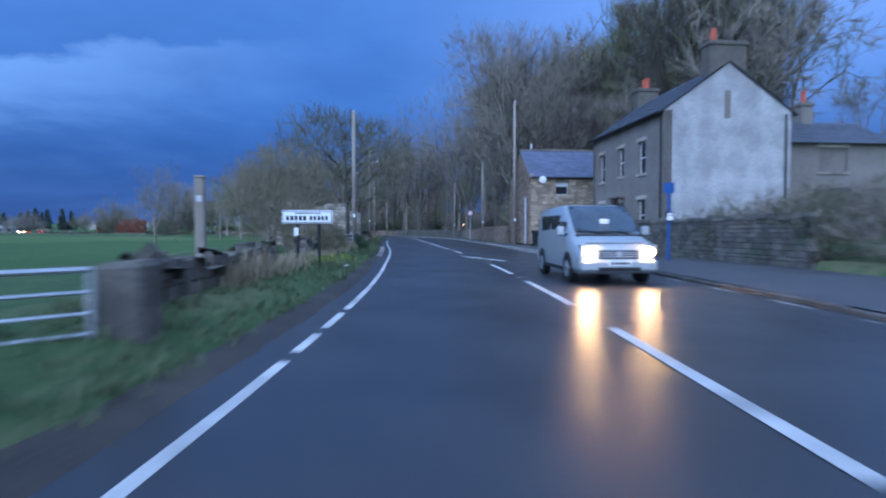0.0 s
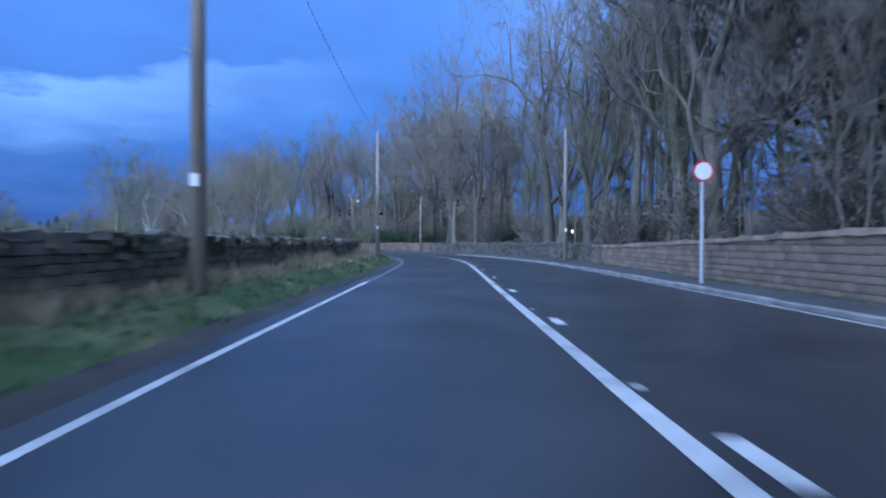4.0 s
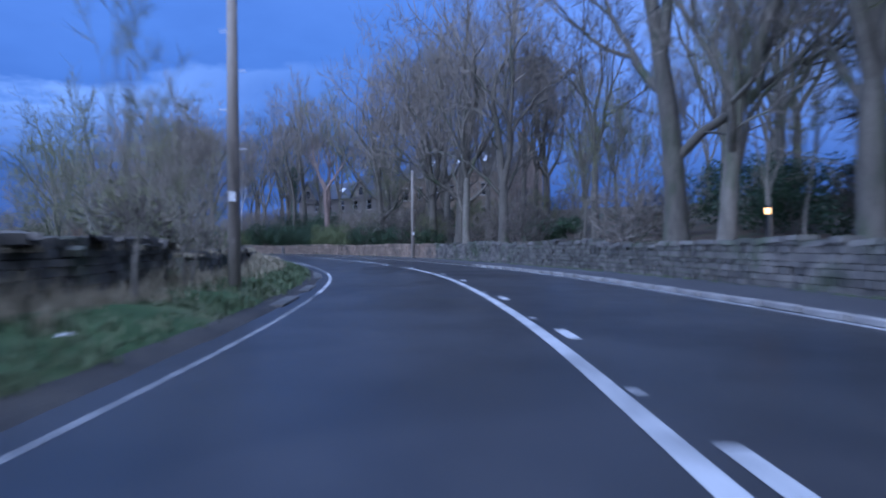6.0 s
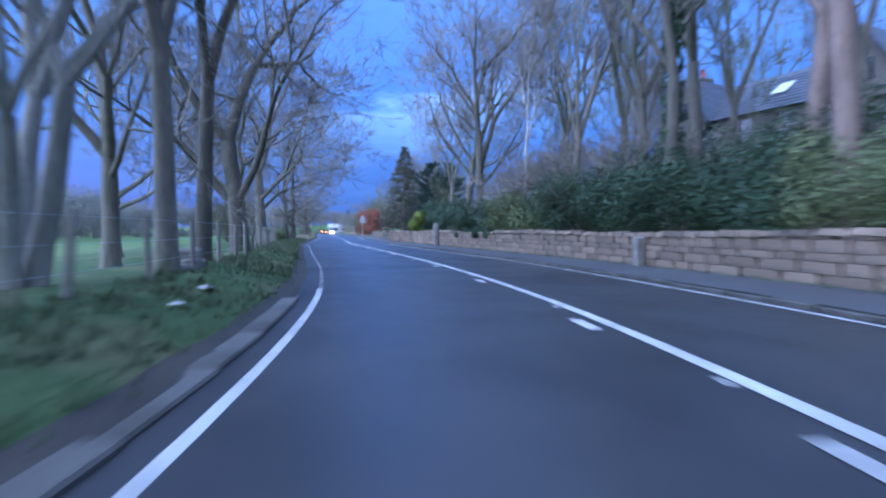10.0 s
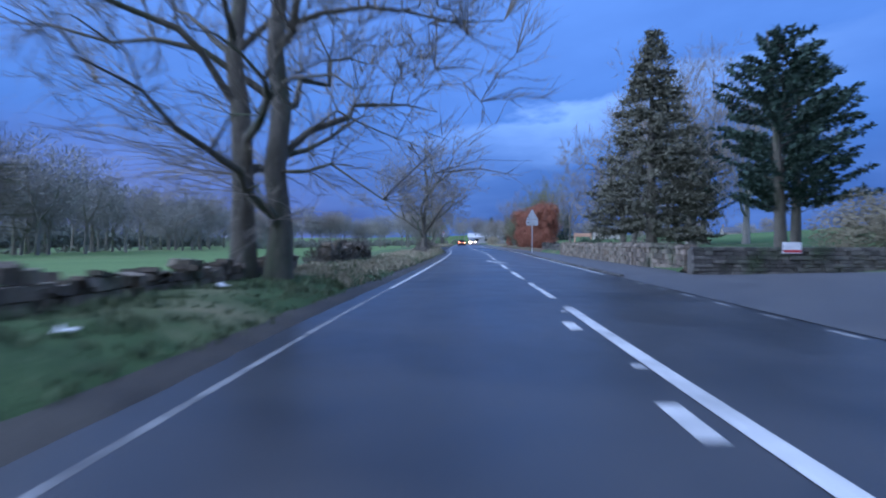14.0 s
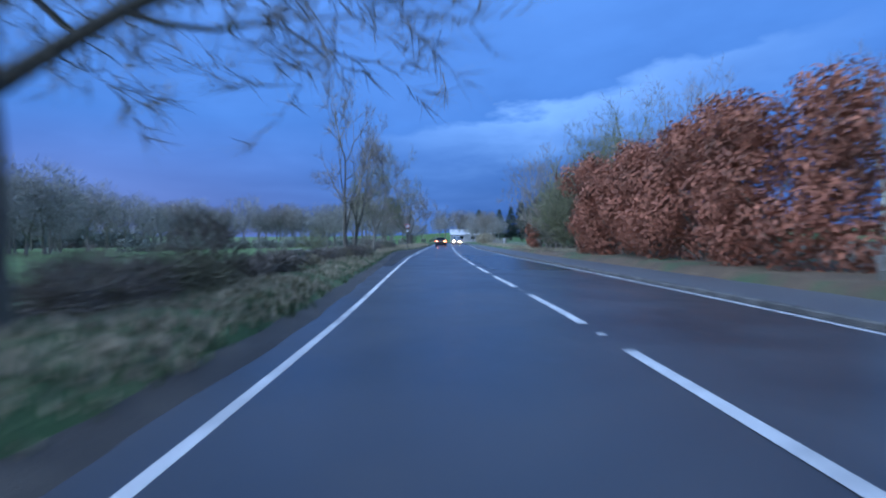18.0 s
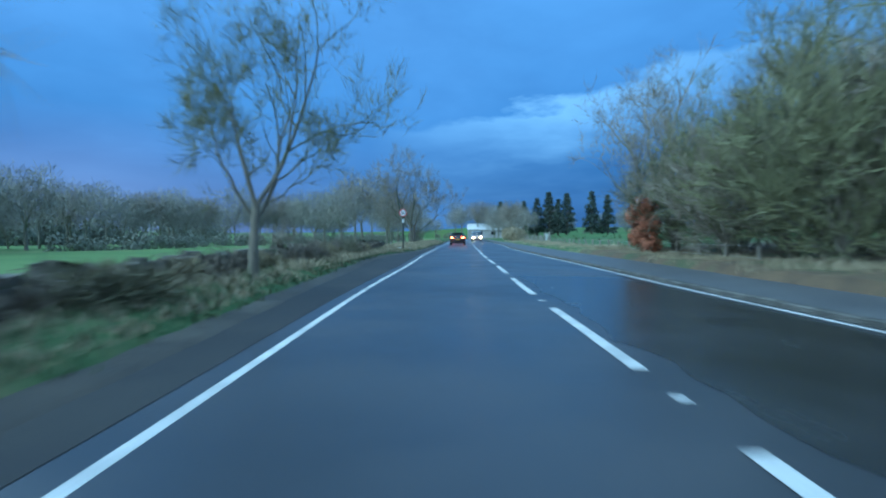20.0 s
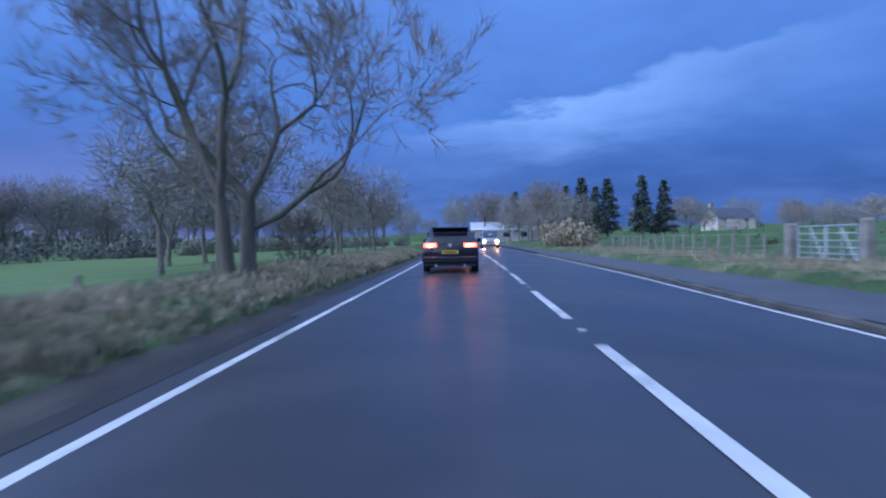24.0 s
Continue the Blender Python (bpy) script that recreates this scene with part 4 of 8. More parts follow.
def haze_crown(seed, balls, count, length, width, material, name="crown"):
    """A rounded crown of many thin sprays of twigs, in overlapping clumps (x, y, z, r)."""
    rnd = random.Random(seed)
    weight = [b[3] ** 2 for b in balls]
    v, f = [], []
    for b in rnd.choices(balls, weight, k=count):
        d = Vector((rnd.gauss(0, 1), rnd.gauss(0, 1), rnd.gauss(0.1, 0.9))).normalized()
        q = Vector(b[:3]) + d * b[3] * (0.25 + 0.75 * rnd.random() ** 0.6)
        way = (d + Vector((rnd.gauss(0, 0.5), rnd.gauss(0, 0.5), rnd.gauss(0.2, 0.5)))).normalized() * length * rnd.uniform(0.5, 1.2)
        w = side_way(rnd, way.normalized(), 1.57) * width * rnd.uniform(0.6, 1.3)
        k = len(v)
        v += [q - w, q + w, q + way]
        f.append((k, k + 1, k + 2))
    return mesh_of(name, v, f, material)


def round_tree(seed, height, wide, clear, twig):
    """A leafless field tree seen far off: forked limbs within a rounded crown."""
    rnd = random.Random(seed)
    m = forked_tree(seed, height * 0.9, 0.24, wide * 0.8, clear, DARKBARK, twig, 4, 0, 3.0, spread=38)
    balls = []
    zc, hz = height * (1 + clear) / 2, height * (1 - clear) / 2
    for k in range(13):
        a, u = k * 2.4, (k + 0.5) / 13
        z = -0.75 + 1.55 * u
        r = math.sqrt(max(1 - z * z, 0.1))
        balls.append((math.cos(a) * wide * 0.62 * r, math.sin(a) * wide * 0.62 * r, zc + z * hz * 0.78, wide * rnd.uniform(0.3, 0.46)))
    m["crown"] = haze_crown(seed + 7, balls, 2600, 1.15, 0.036, twig)
    return m


def canes(seed, length, height, count, material):
    """Arching bramble canes that spring from the ground and bow over."""
    r = random.Random(seed)
    t = Tubes()
    for _ in range(count):
        a, x = r.uniform(0, 6.28), length * r.uniform(-0.5, 0.5)
        reach, top = r.uniform(0.3, 0.8), height * r.uniform(0.8, 1.35)
        t.add([Vector((r.uniform(-0.2, 0.2) + math.cos(a) * reach * u, x + math.sin(a) * reach * u, top * 4 * u * (1 - u) * (1.1 - 0.3 * u) - 0.05)) for u in (0, 0.2, 0.4, 0.6, 0.8)], [0.011, 0.01, 0.009, 0.007, 0.004], 3)
    return t.mesh("canes", material)


def plant(meshes, name, m, label, category="tree", group=""):
    root = thing(name, m, label, category, group)
    for k, me in meshes.items():
        ob = new(k, me)
        ob.parent = root
    return root


def turned(s, o, z=None, turn=0.0, scale=1.0):
    return Matrix.Translation(at(s, o, land(s, o) - 0.05 if z is None else z)) @ Matrix.Rotation(radians(turn), 4, "Z") @ Matrix.Scale(scale, 4)


def shrub(seed, height, wide, stems=6, twig=GREENTWIG, bark=DARKBARK, counts=(9, 68, 4), thick=1.7):
    """A leafless shrub of several stems from the ground."""
    m = bare_tree(seed, height, 0.05, 0.02, wide, 2, counts, bark, twig, stems, thick, rise=1.0, top=0.75, spread=0.24, twig_len=0.34)
    return {"stem": m["trunk"], "crown": m["crown"]}


def conifer(seed, height, radius, material=NEEDLES, rough=0.25, whorls=16, start=0.12, open_=False, spray=1.0):
    rnd = random.Random(seed)
    wood = Tubes()
    pts = limb(rnd, Vector((0, 0, -0.3)), Vector((0, 0, 1)), height, 0.015, 0.03, 8)
    wood.add(pts, [0.028 * height * (1 - i / 8.4) for i in range(9)], 8)
    v, f = [], []
    for k in range(whorls):
        u = start + (1 - start) * k / whorls
        z = height * u
        ln0 = radius * ((1 - u) ** 0.8 if not open_ else math.sin(math.pi * min(0.25 + 0.75 * u, 0.98)) ** 0.7)
        for q in range(rnd.randint(8, 10)):
            a = rnd.uniform(0, 2 * math.pi)
            ln = max(ln0 * rnd.uniform(1 - rough, 1 + 0.5 * rough), 0.25)
            way = Vector((math.cos(a), math.sin(a), 0.1 if not open_ else 0.35))
            br = limb(rnd, Vector((0, 0, z + rnd.uniform(-0.3, 0.3))), way, ln, 0.08, -0.05 if not open_ else 0.03, 4)
            wood.add([br[0], br[2], br[4]], [0.035, 0.024, 0.01], 3)
            for w in range(int(34 * ln / spray ** 1.6) + 5):
                t = rnd.uniform(0.15, 1) ** 0.8
                j = min(int(t * 4), 3)
                p = br[j].lerp(br[j + 1], t * 4 - j)
                d = Vector((rnd.gauss(0, 1), rnd.gauss(0, 1), rnd.gauss(-0.1, 0.6))).normalized()
                s = rnd.uniform(0.18, 0.4) * spray
                c = d.orthogonal().normalized()
                c.rotate(Matrix.Rotation(rnd.uniform(0, 6.28), 3, d))
                i0 = len(v)
                v += [p, p + d * s * 0.55 + c * s * 0.24, p + d * s * 1.15, p + d * s * 0.55 - c * s * 0.24]
                f += [(i0, i0 + 1, i0 + 2), (i0, i0 + 2, i0 + 3)]
    return {"trunk": wood.mesh("trunk", DARKBARK, True), "foliage": mesh_of("foliage", v, f, material)}


def bush(seed, length, depth, height, material, count, size, name="leaves"):
    """A long leafy mass of clumps standing on the ground."""
    rnd = random.Random(seed)
    balls = []
    n = max(int(length * 1.6 * max(height / 2.2, 1)), 5)
    for k in range(n):
        x = length * ((k * 0.618) % 1.0 - 0.5) * 0.94
        r = rnd.uniform(0.26, 0.42) * min(depth, height)
        z = r * 0.6 + (max(height - r * rnd.uniform(0.9, 1.2), r * 0.7) - r * 0.6) * ((k + 0.5) / n if height > 2.5 else rnd.random())
        balls.append((rnd.uniform(-depth / 2 + r * 0.6, depth / 2 - r * 0.6) if depth > r * 1.3 else 0, x, z, r))
    return {"foliage": leaf_cloud(seed + 3, balls, count, size, material, name="foliage")}

# ---- buildings ----
def stone_face(width, height, z0, course, rnd, holes=(), gable=0.0):
    """Rows of stones (x0, x1, z0, z1) that cover a wall and spare its openings."""
    rows = []
    z = z0
    top = height + gable
    while z < top - 0.04:
        h = min(course * rnd.uniform(0.8, 1.25), top - z)
        x = 0.0
        lim0, lim1 = 0.0, width
        if z + h > height and gable:
            u = (z + h - height) / gable
            lim0, lim1 = width / 2 * u, width * (1 - u / 2)
        x = lim0
        while x < lim1 - 0.05:
            w = min(course * rnd.uniform(1.4, 3.2), lim1 - x)
            if lim1 - x - w < 0.12:
                w = lim1 - x
            cut = [(x, x + w)]
            for hx0, hx1, hz0, hz1 in holes:
                if z + h > hz0 + 0.02 and z < hz1 - 0.02:
                    nxt = []
                    for a, b in cut:
                        if b <= hx0 or a >= hx1:
                            nxt.append((a, b))
                        else:
                            if a < hx0 - 0.04:
                                nxt.append((a, hx0))
                            if b > hx1 + 0.04:
                                nxt.append((hx1, b))
                    cut = nxt
            rows += [(a, b, z, z + h) for a, b in cut]
            x += w
        z += h
    return rows


def stones_mesh(name, rows, depth, material, rnd, joint=0.012, jut=0.015):
    """Stones whose faces look along -y, from y = 0 back to depth."""
    v, f = [], []
    for x0, x1, z0, z1 in rows:
        k = len(v)
        y = -rnd.uniform(0.004, jut)
        c = 0.012
        v += [(x0 + joint / 2, depth, z0 + joint / 2), (x1 - joint / 2, depth, z0 + joint / 2), (x1 - joint / 2, depth, z1 - joint / 2), (x0 + joint / 2, depth, z1 - joint / 2)]
        v += [(x0 + joint / 2, y + c, z0 + joint / 2), (x1 - joint / 2, y + c, z0 + joint / 2), (x1 - joint / 2, y + c, z1 - joint / 2), (x0 + joint / 2, y + c, z1 - joint / 2)]
        v += [(x0 + joint / 2 + c, y, z0 + joint / 2 + c), (x1 - joint / 2 - c, y, z0 + joint / 2 + c), (x1 - joint / 2 - c, y, z1 - joint / 2 - c), (x0 + joint / 2 + c, y, z1 - joint / 2 - c)]
        for a in (0, 4):
            for i in range(4):
                j = (i + 1) % 4
                f.append((k + a + i, k + a + j, k + a + 4 + j, k + a + 4 + i))
        f.append((k + 8, k + 9, k + 10, k + 11))
    return mesh_of(name, v, f, material)


def wall_with_holes(w, h, t, holes, gable=0.0):
    """A wall from x 0 to w, y 0 to t, with openings that go through."""
    bm = bmesh.new()
    xs = sorted({0, w, *[q for o in holes for q in o[:2]]})
    zs = sorted({0, h, *[q for o in holes for q in o[2:]]})
    for i in range(len(xs) - 1):
        for j in range(len(zs) - 1):
            cx, cz = (xs[i] + xs[i + 1]) / 2, (zs[j] + zs[j + 1]) / 2
            if not any(o[0] < cx < o[1] and o[2] < cz < o[3] for o in holes):
                box(bm, xs[i], xs[i + 1], 0, t, zs[j], zs[j + 1])
    if gable:
        prism(bm, [(0, h), (w, h), (w / 2, h + gable)], 0, t)
    bmesh.ops.remove_doubles(bm, verts=bm.verts, dist=0.0005)
    return bm


def window(parent, m, x0, x1, z0, z1, frame_mat=WHITEPAINT, sash=True, surround=None, glass=GLASS_D, blind=0.0):
    """A sash window set in an opening; local x and z, y into the wall."""
    host = part("window", boxes((x0, x1, 0.16, 0.2, z0, z0 + 0.05), (x0, x1, 0.16, 0.2, z1 - 0.05, z1), (x0, x0 + 0.05, 0.16, 0.2, z0 + 0.05, z1 - 0.05), (x1 - 0.05, x1, 0.16, 0.2, z0 + 0.05, z1 - 0.05)), frame_mat, parent, "white painted window frame")
    host.matrix_local = m
    part("pane", boxes((x0 + 0.03, x1 - 0.03, 0.185, 0.19, z0 + 0.03, z1 - 0.03)), glass, host)
    if sash:
        part("glazing_bar", boxes((x0 + 0.04, x1 - 0.04, 0.15, 0.19, (z0 + z1) / 2 - 0.025, (z0 + z1) / 2 + 0.025), bevel=0.005), frame_mat, host)
    if blind:
        part("blind", boxes((x0 + 0.05, x1 - 0.05, 0.168, 0.18, z1 - (z1 - z0) * blind, z1 - 0.05)), WHITEPAINT, host, "white roller blind")
    part("sill", boxes((x0 - 0.1, x1 + 0.1, -0.07, 0.16, z0 - 0.13, z0), bevel=0.012), surround or PALESTONE, host, "stone sill")
    part("lintel", boxes((x0 - 0.15, x1 + 0.15, -0.02, 0.14, z1, z1 + 0.2), bevel=0.01), surround or PALESTONE, host, "stone lintel")
    return host


def slates(parent, x0, x1, eave, ridge, material, over=0.25, row=0.32, name="roof"):
    """A roof slope from the eave (y, z) to the ridge (y, z): boarding with slates laid in courses."""
    ey, ez = eave
    ry, rz = ridge
    d = Vector((0, ry - ey, rz - ez))
    ln = d.length
    d.normalize()
    up = Vector((0, -d.z, d.y)) if d.y > 0 else Vector((0, d.z, -d.y))
    rnd = random.Random(int(ln * 100))
    p, q = Vector((0, ey, ez)) - d * over, Vector((0, ry, rz))
    v = [(x0, p.y, p.z), (x1, p.y, p.z), (x1, q.y, q.z), (x0, q.y, q.z)]
    roof = new(name, mesh_of(name, v, [(0, 1, 2, 3)], material))
    roof.parent = parent
    shape = mesh_of("slate", [(-0.5, 0, 0), (0.5, 0, 0), (0.5, 0, 1), (-0.5, 0, 1), (0.5, 1, 0.25), (-0.5, 1, 0.25)], [(0, 1, 2, 3), (3, 2, 4, 5)], material)
    laid = []
    for k in range(int((ln + over) / row)):
        a = -over + k * row
        b = min(a + row * 1.12, ln)
        x = x0 - rnd.uniform(0, 0.3)
        while x < x1:
            w = rnd.uniform(0.28, 0.4)
            xa, xb = max(x, x0), min(x + w - 0.008, x1)
            x += w
            if xb - xa > 0.05:
                h = 0.03 + rnd.uniform(0, 0.012)
                o = Vector(((xa + xb) / 2, ey, ez)) + d * a
                c = Vector((xb - xa, 0, 0)), d * (b - a), up * h
                laid.append(Matrix(((c[0].x, c[1].x, c[2].x, o.x), (c[0].y, c[1].y, c[2].y, o.y), (c[0].z, c[1].z, c[2].z, o.z), (0, 0, 0, 1))))
    if len(laid) <= 300:
        for m in laid:
            ob = new("slate", shape)
            ob.parent, ob.matrix_local = roof, m
    elif laid:
        v, f = [], []
        for m in laid:
            k = len(v)
            v += [m @ u.co for u in shape.vertices]
            f += [tuple(k + i for i in poly.vertices) for poly in shape.polygons]
        rest = new("slate_rest", mesh_of("slate_rest", v, f, material))
        rest.parent = roof
        tagged(rest, kind="stuff")
    return roof


def laid_stones(host, rows, depth, material, rnd, local, jut=0.03, most=290):
    """Stones of a face as parts of the wall that they clad; what goes past a share stays joined."""
    shapes = [stones_mesh("stone", [(-0.5, 0.5, -0.5, 0.5)], depth, material, rnd, joint=0.0, jut=jut) for _ in range(5)]
    rnd.shuffle(rows)
    for x0, x1, z0, z1 in rows[:most]:
        ob = new("stone", rnd.choice(shapes))
        ob.parent = host
        ob.matrix_local = local @ Matrix.Translation(((x0 + x1) / 2, rnd.uniform(-0.015, 0.015), (z0 + z1) / 2)) @ Matrix.Diagonal((x1 - x0 - 0.012, 1, z1 - z0 - 0.012, 1))
    if rows[most:]:
        ob = part("stone_facing", stones_mesh("stone_facing", rows[most:], depth, material, rnd, jut=jut), None, host)
        ob.matrix_local = local
        tagged(ob, kind="stuff")


def chimney(parent, x, y, z0, z1, wx, wy, pots, material=GREYSTONE):
    ob = part("chimney", boxes((x - wx / 2, x + wx / 2, y - wy / 2, y + wy / 2, z0, z1 - 0.22), (x - wx / 2 - 0.07, x + wx / 2 + 0.07, y - wy / 2 - 0.07, y + wy / 2 + 0.07, z1 - 0.22, z1 - 0.1), (x - wx / 2 - 0.02, x + wx / 2 + 0.02, y - wy / 2 - 0.02, y + wy / 2 + 0.02, z1 - 0.1, z1), bevel=0.015), material, parent, "weathered stone chimney stack")
    for px in pots:
        bm = rod(bmesh.new(), (x + px, y, z1), (x + px, y, z1 + 0.62), 0.15, 0.12, 12)
        rod(bm, (x + px, y, z1 + 0.54), (x + px, y, z1 + 0.66), 0.16, 0.15, 12)
        part("chimney_pot", bm, TERRACOTTA, ob, "red clay chimney pot")
    return ob




def white_house():
    """Long house with a rendered gable; its side runs along the road. Local x along the road, y away from it."""
    base = at(26.4, 9.7, 0.2)
    m = Matrix.Translation(base) @ Matrix.Rotation(heading(29) + radians(90), 4, "Z")
    h = thing("house", m, "two-storey stone house with a weathered white gable and red chimney pots", "house")
    ln, dp, ev, rg = 9.4, 6.6, 6.75, 9.1
    # local: x runs along the road, y to the left of x, so away from the road is -y
    front = [(1.1, 2.0, 0.9, 2.55), (3.9, 4.8, 0.2, 2.4), (6.6, 7.5, 0.9, 2.55), (1.1, 2.0, 3.9, 5.6), (4.0, 4.8, 4.0, 5.6), (6.6, 7.5, 3.9, 5.6)]
    mw = Matrix.Translation((ln, 0, 0)) @ Matrix.Rotation(radians(180), 4, "Z")
    w = part("wall", wall_with_holes(ln, ev, 0.45, front), GREYSTONE, h, "grey-brown stone front")
    w.matrix_local = mw
    for x0, x1, z0, z1 in front:
        if z0 > 0.5:
            window(h, mw, x0, x1, z0, z1)
    door = part("door", boxes((3.9, 4.8, 0.2, 0.26, 0.2, 2.4), bevel=0.01), WHITEPAINT, h, "white painted front door")
    door.matrix_local = mw
    hood = part("door_hood", boxes((3.6, 5.1, -0.5, 0, 2.75, 2.9), (3.75, 3.9, -0.35, 0, 2.45, 2.75), (4.8, 4.95, -0.35, 0, 2.45, 2.75), bevel=0.02), GREYSTONE, h, "stone hood on brackets above the door")
    hood.matrix_local = mw
    gm = Matrix.Rotation(radians(-90), 4, "Z")
    g = part("gable_wall", wall_with_holes(dp, ev, 0.45, [(2.2, 3.0, 0.6, 1.5)], rg - ev), RENDER, h, "stained white rendered gable wall")
    g.matrix_local = gm
    window(h, gm, 2.2, 3.0, 0.6, 1.5, surround=RENDER, sash=False)
    back = part("back_wall", wall_with_holes(ln - 0.9, ev, 0.45, []), GREYSTONE, h)
    back.matrix_local = Matrix.Translation((0.45, -dp, 0))
    g2 = part("far_gable", wall_with_holes(dp, ev, 0.45, [], rg - ev), GREYSTONE, h)
    g2.matrix_local = Matrix.Translation((ln, -dp, 0)) @ Matrix.Rotation(radians(90), 4, "Z")
    slates(h, -0.12, ln + 0.12, (0.1, ev - 0.02), (-dp / 2, rg + 0.05), SLATE)
    slates(h, -0.12, ln + 0.12, (-dp - 0.1, ev - 0.02), (-dp / 2, rg + 0.05), SLATE)
    bm = bmesh.new()
    rod(bm, (-0.1, 0.32, ev - 0.12), (ln + 0.1, 0.32, ev - 0.12), 0.07)
    part("gutter", bm, PLASTIC, h, "black gutter")
    bm = bmesh.new()
    rod(bm, (0.1, 0.09, 0), (0.1, 0.09, ev - 0.1), 0.045)
    part("drainpipe", bm, PLASTIC, h, "dark drainpipe")
    part("drainpipe", rod(bmesh.new(), (-0.08, -dp + 0.3, 0), (-0.08, -dp + 0.3, ev - 0.1), 0.05), PLASTIC, h, "dark drainpipe")
    chimney(h, 0.45, -dp / 2, rg - 0.9, rg + 1.1, 0.8, 1.9, (), MORTAR)
    part("chimney_pot", rod(bmesh.new(), (0.45, -dp / 2 + 0.55, rg + 1.1), (0.45, -dp / 2 + 0.55, rg + 1.75), 0.16, 0.13, 12), TERRACOTTA, h, "red clay chimney pot")
    chimney(h, ln - 0.45, -dp / 2, rg - 0.9, rg + 0.9, 0.8, 1.4, (-0.2, 0.2), MORTAR)
    # flaking patch below the chimney
    part("plaster_scar", boxes((-0.012, 0.02, -dp / 2 - 0.12, -dp / 2 + 0.2, ev - 0.35, ev + 1.0), bevel=0.005), GREYSTONE, h, "bare patch where render has fallen")
    # lower wing behind
    wm = Matrix.Translation((1.6, -dp - 0.02, 0)) @ Matrix.Rotation(radians(-90), 4, "Z")
    holes = [(0.9, 1.7, 0.8, 2.0), (2.8, 3.6, 0.8, 1.8), (2.8, 4.4, 4.0, 5.3)]
    w2 = part("wing_wall", wall_with_holes(7.0, 5.6, 0.4, holes), GREYSTONE, h, "brown stone rear wing")
    w2.matrix_local = wm
    for o in holes:
        window(h, wm, *o, surround=PALESTONE, sash=True, blind=0.4 if o[2] > 3 else 0)
    slates(h, 0, 0.01, (0, 0), (0.4, 0.3), SLATE, 0.0, 0.2, "flashing").matrix_local = Matrix.Translation((1.6, -dp - 0.3, 5.55))
    r = slates(h, 0.0, 7.2, (-0.15, 5.58), (3.0, 7.2), SLATE, name="wing_roof")
    r.matrix_local = wm
    r = slates(h, 0.0, 7.2, (6.15, 5.58), (3.0, 7.2), SLATE, name="wing_roof")
    r.matrix_local = wm
    b = part("wing_back", boxes((1.7, 7.6, -dp - 6.9, -dp - 0.05, 0, 5.5)), GREYSTONE, h)
    c = chimney(h, 4.6, -dp - 4.2, 6.6, 8.3, 0.7, 0.7, (0.0,), GREYSTONE)
    bm = bmesh.new()
    bmesh.ops.create_uvsphere(bm, u_segments=16, v_segments=8, radius=0.28, matrix=Matrix.Translation((1.5, -dp - 0.7, 5.1)) @ Matrix.Diagonal((0.3, 1, 1, 1)))
    part("satellite_dish", bm, WHITEPAINT, h, "white round dish on the wall", smooth=True)
    part("porch_roof", boxes((-0.6, 1.7, -dp - 5.4, -dp - 2.6, 2.9, 3.05), bevel=0.02), SLATE, h, "dark lean-to roof")


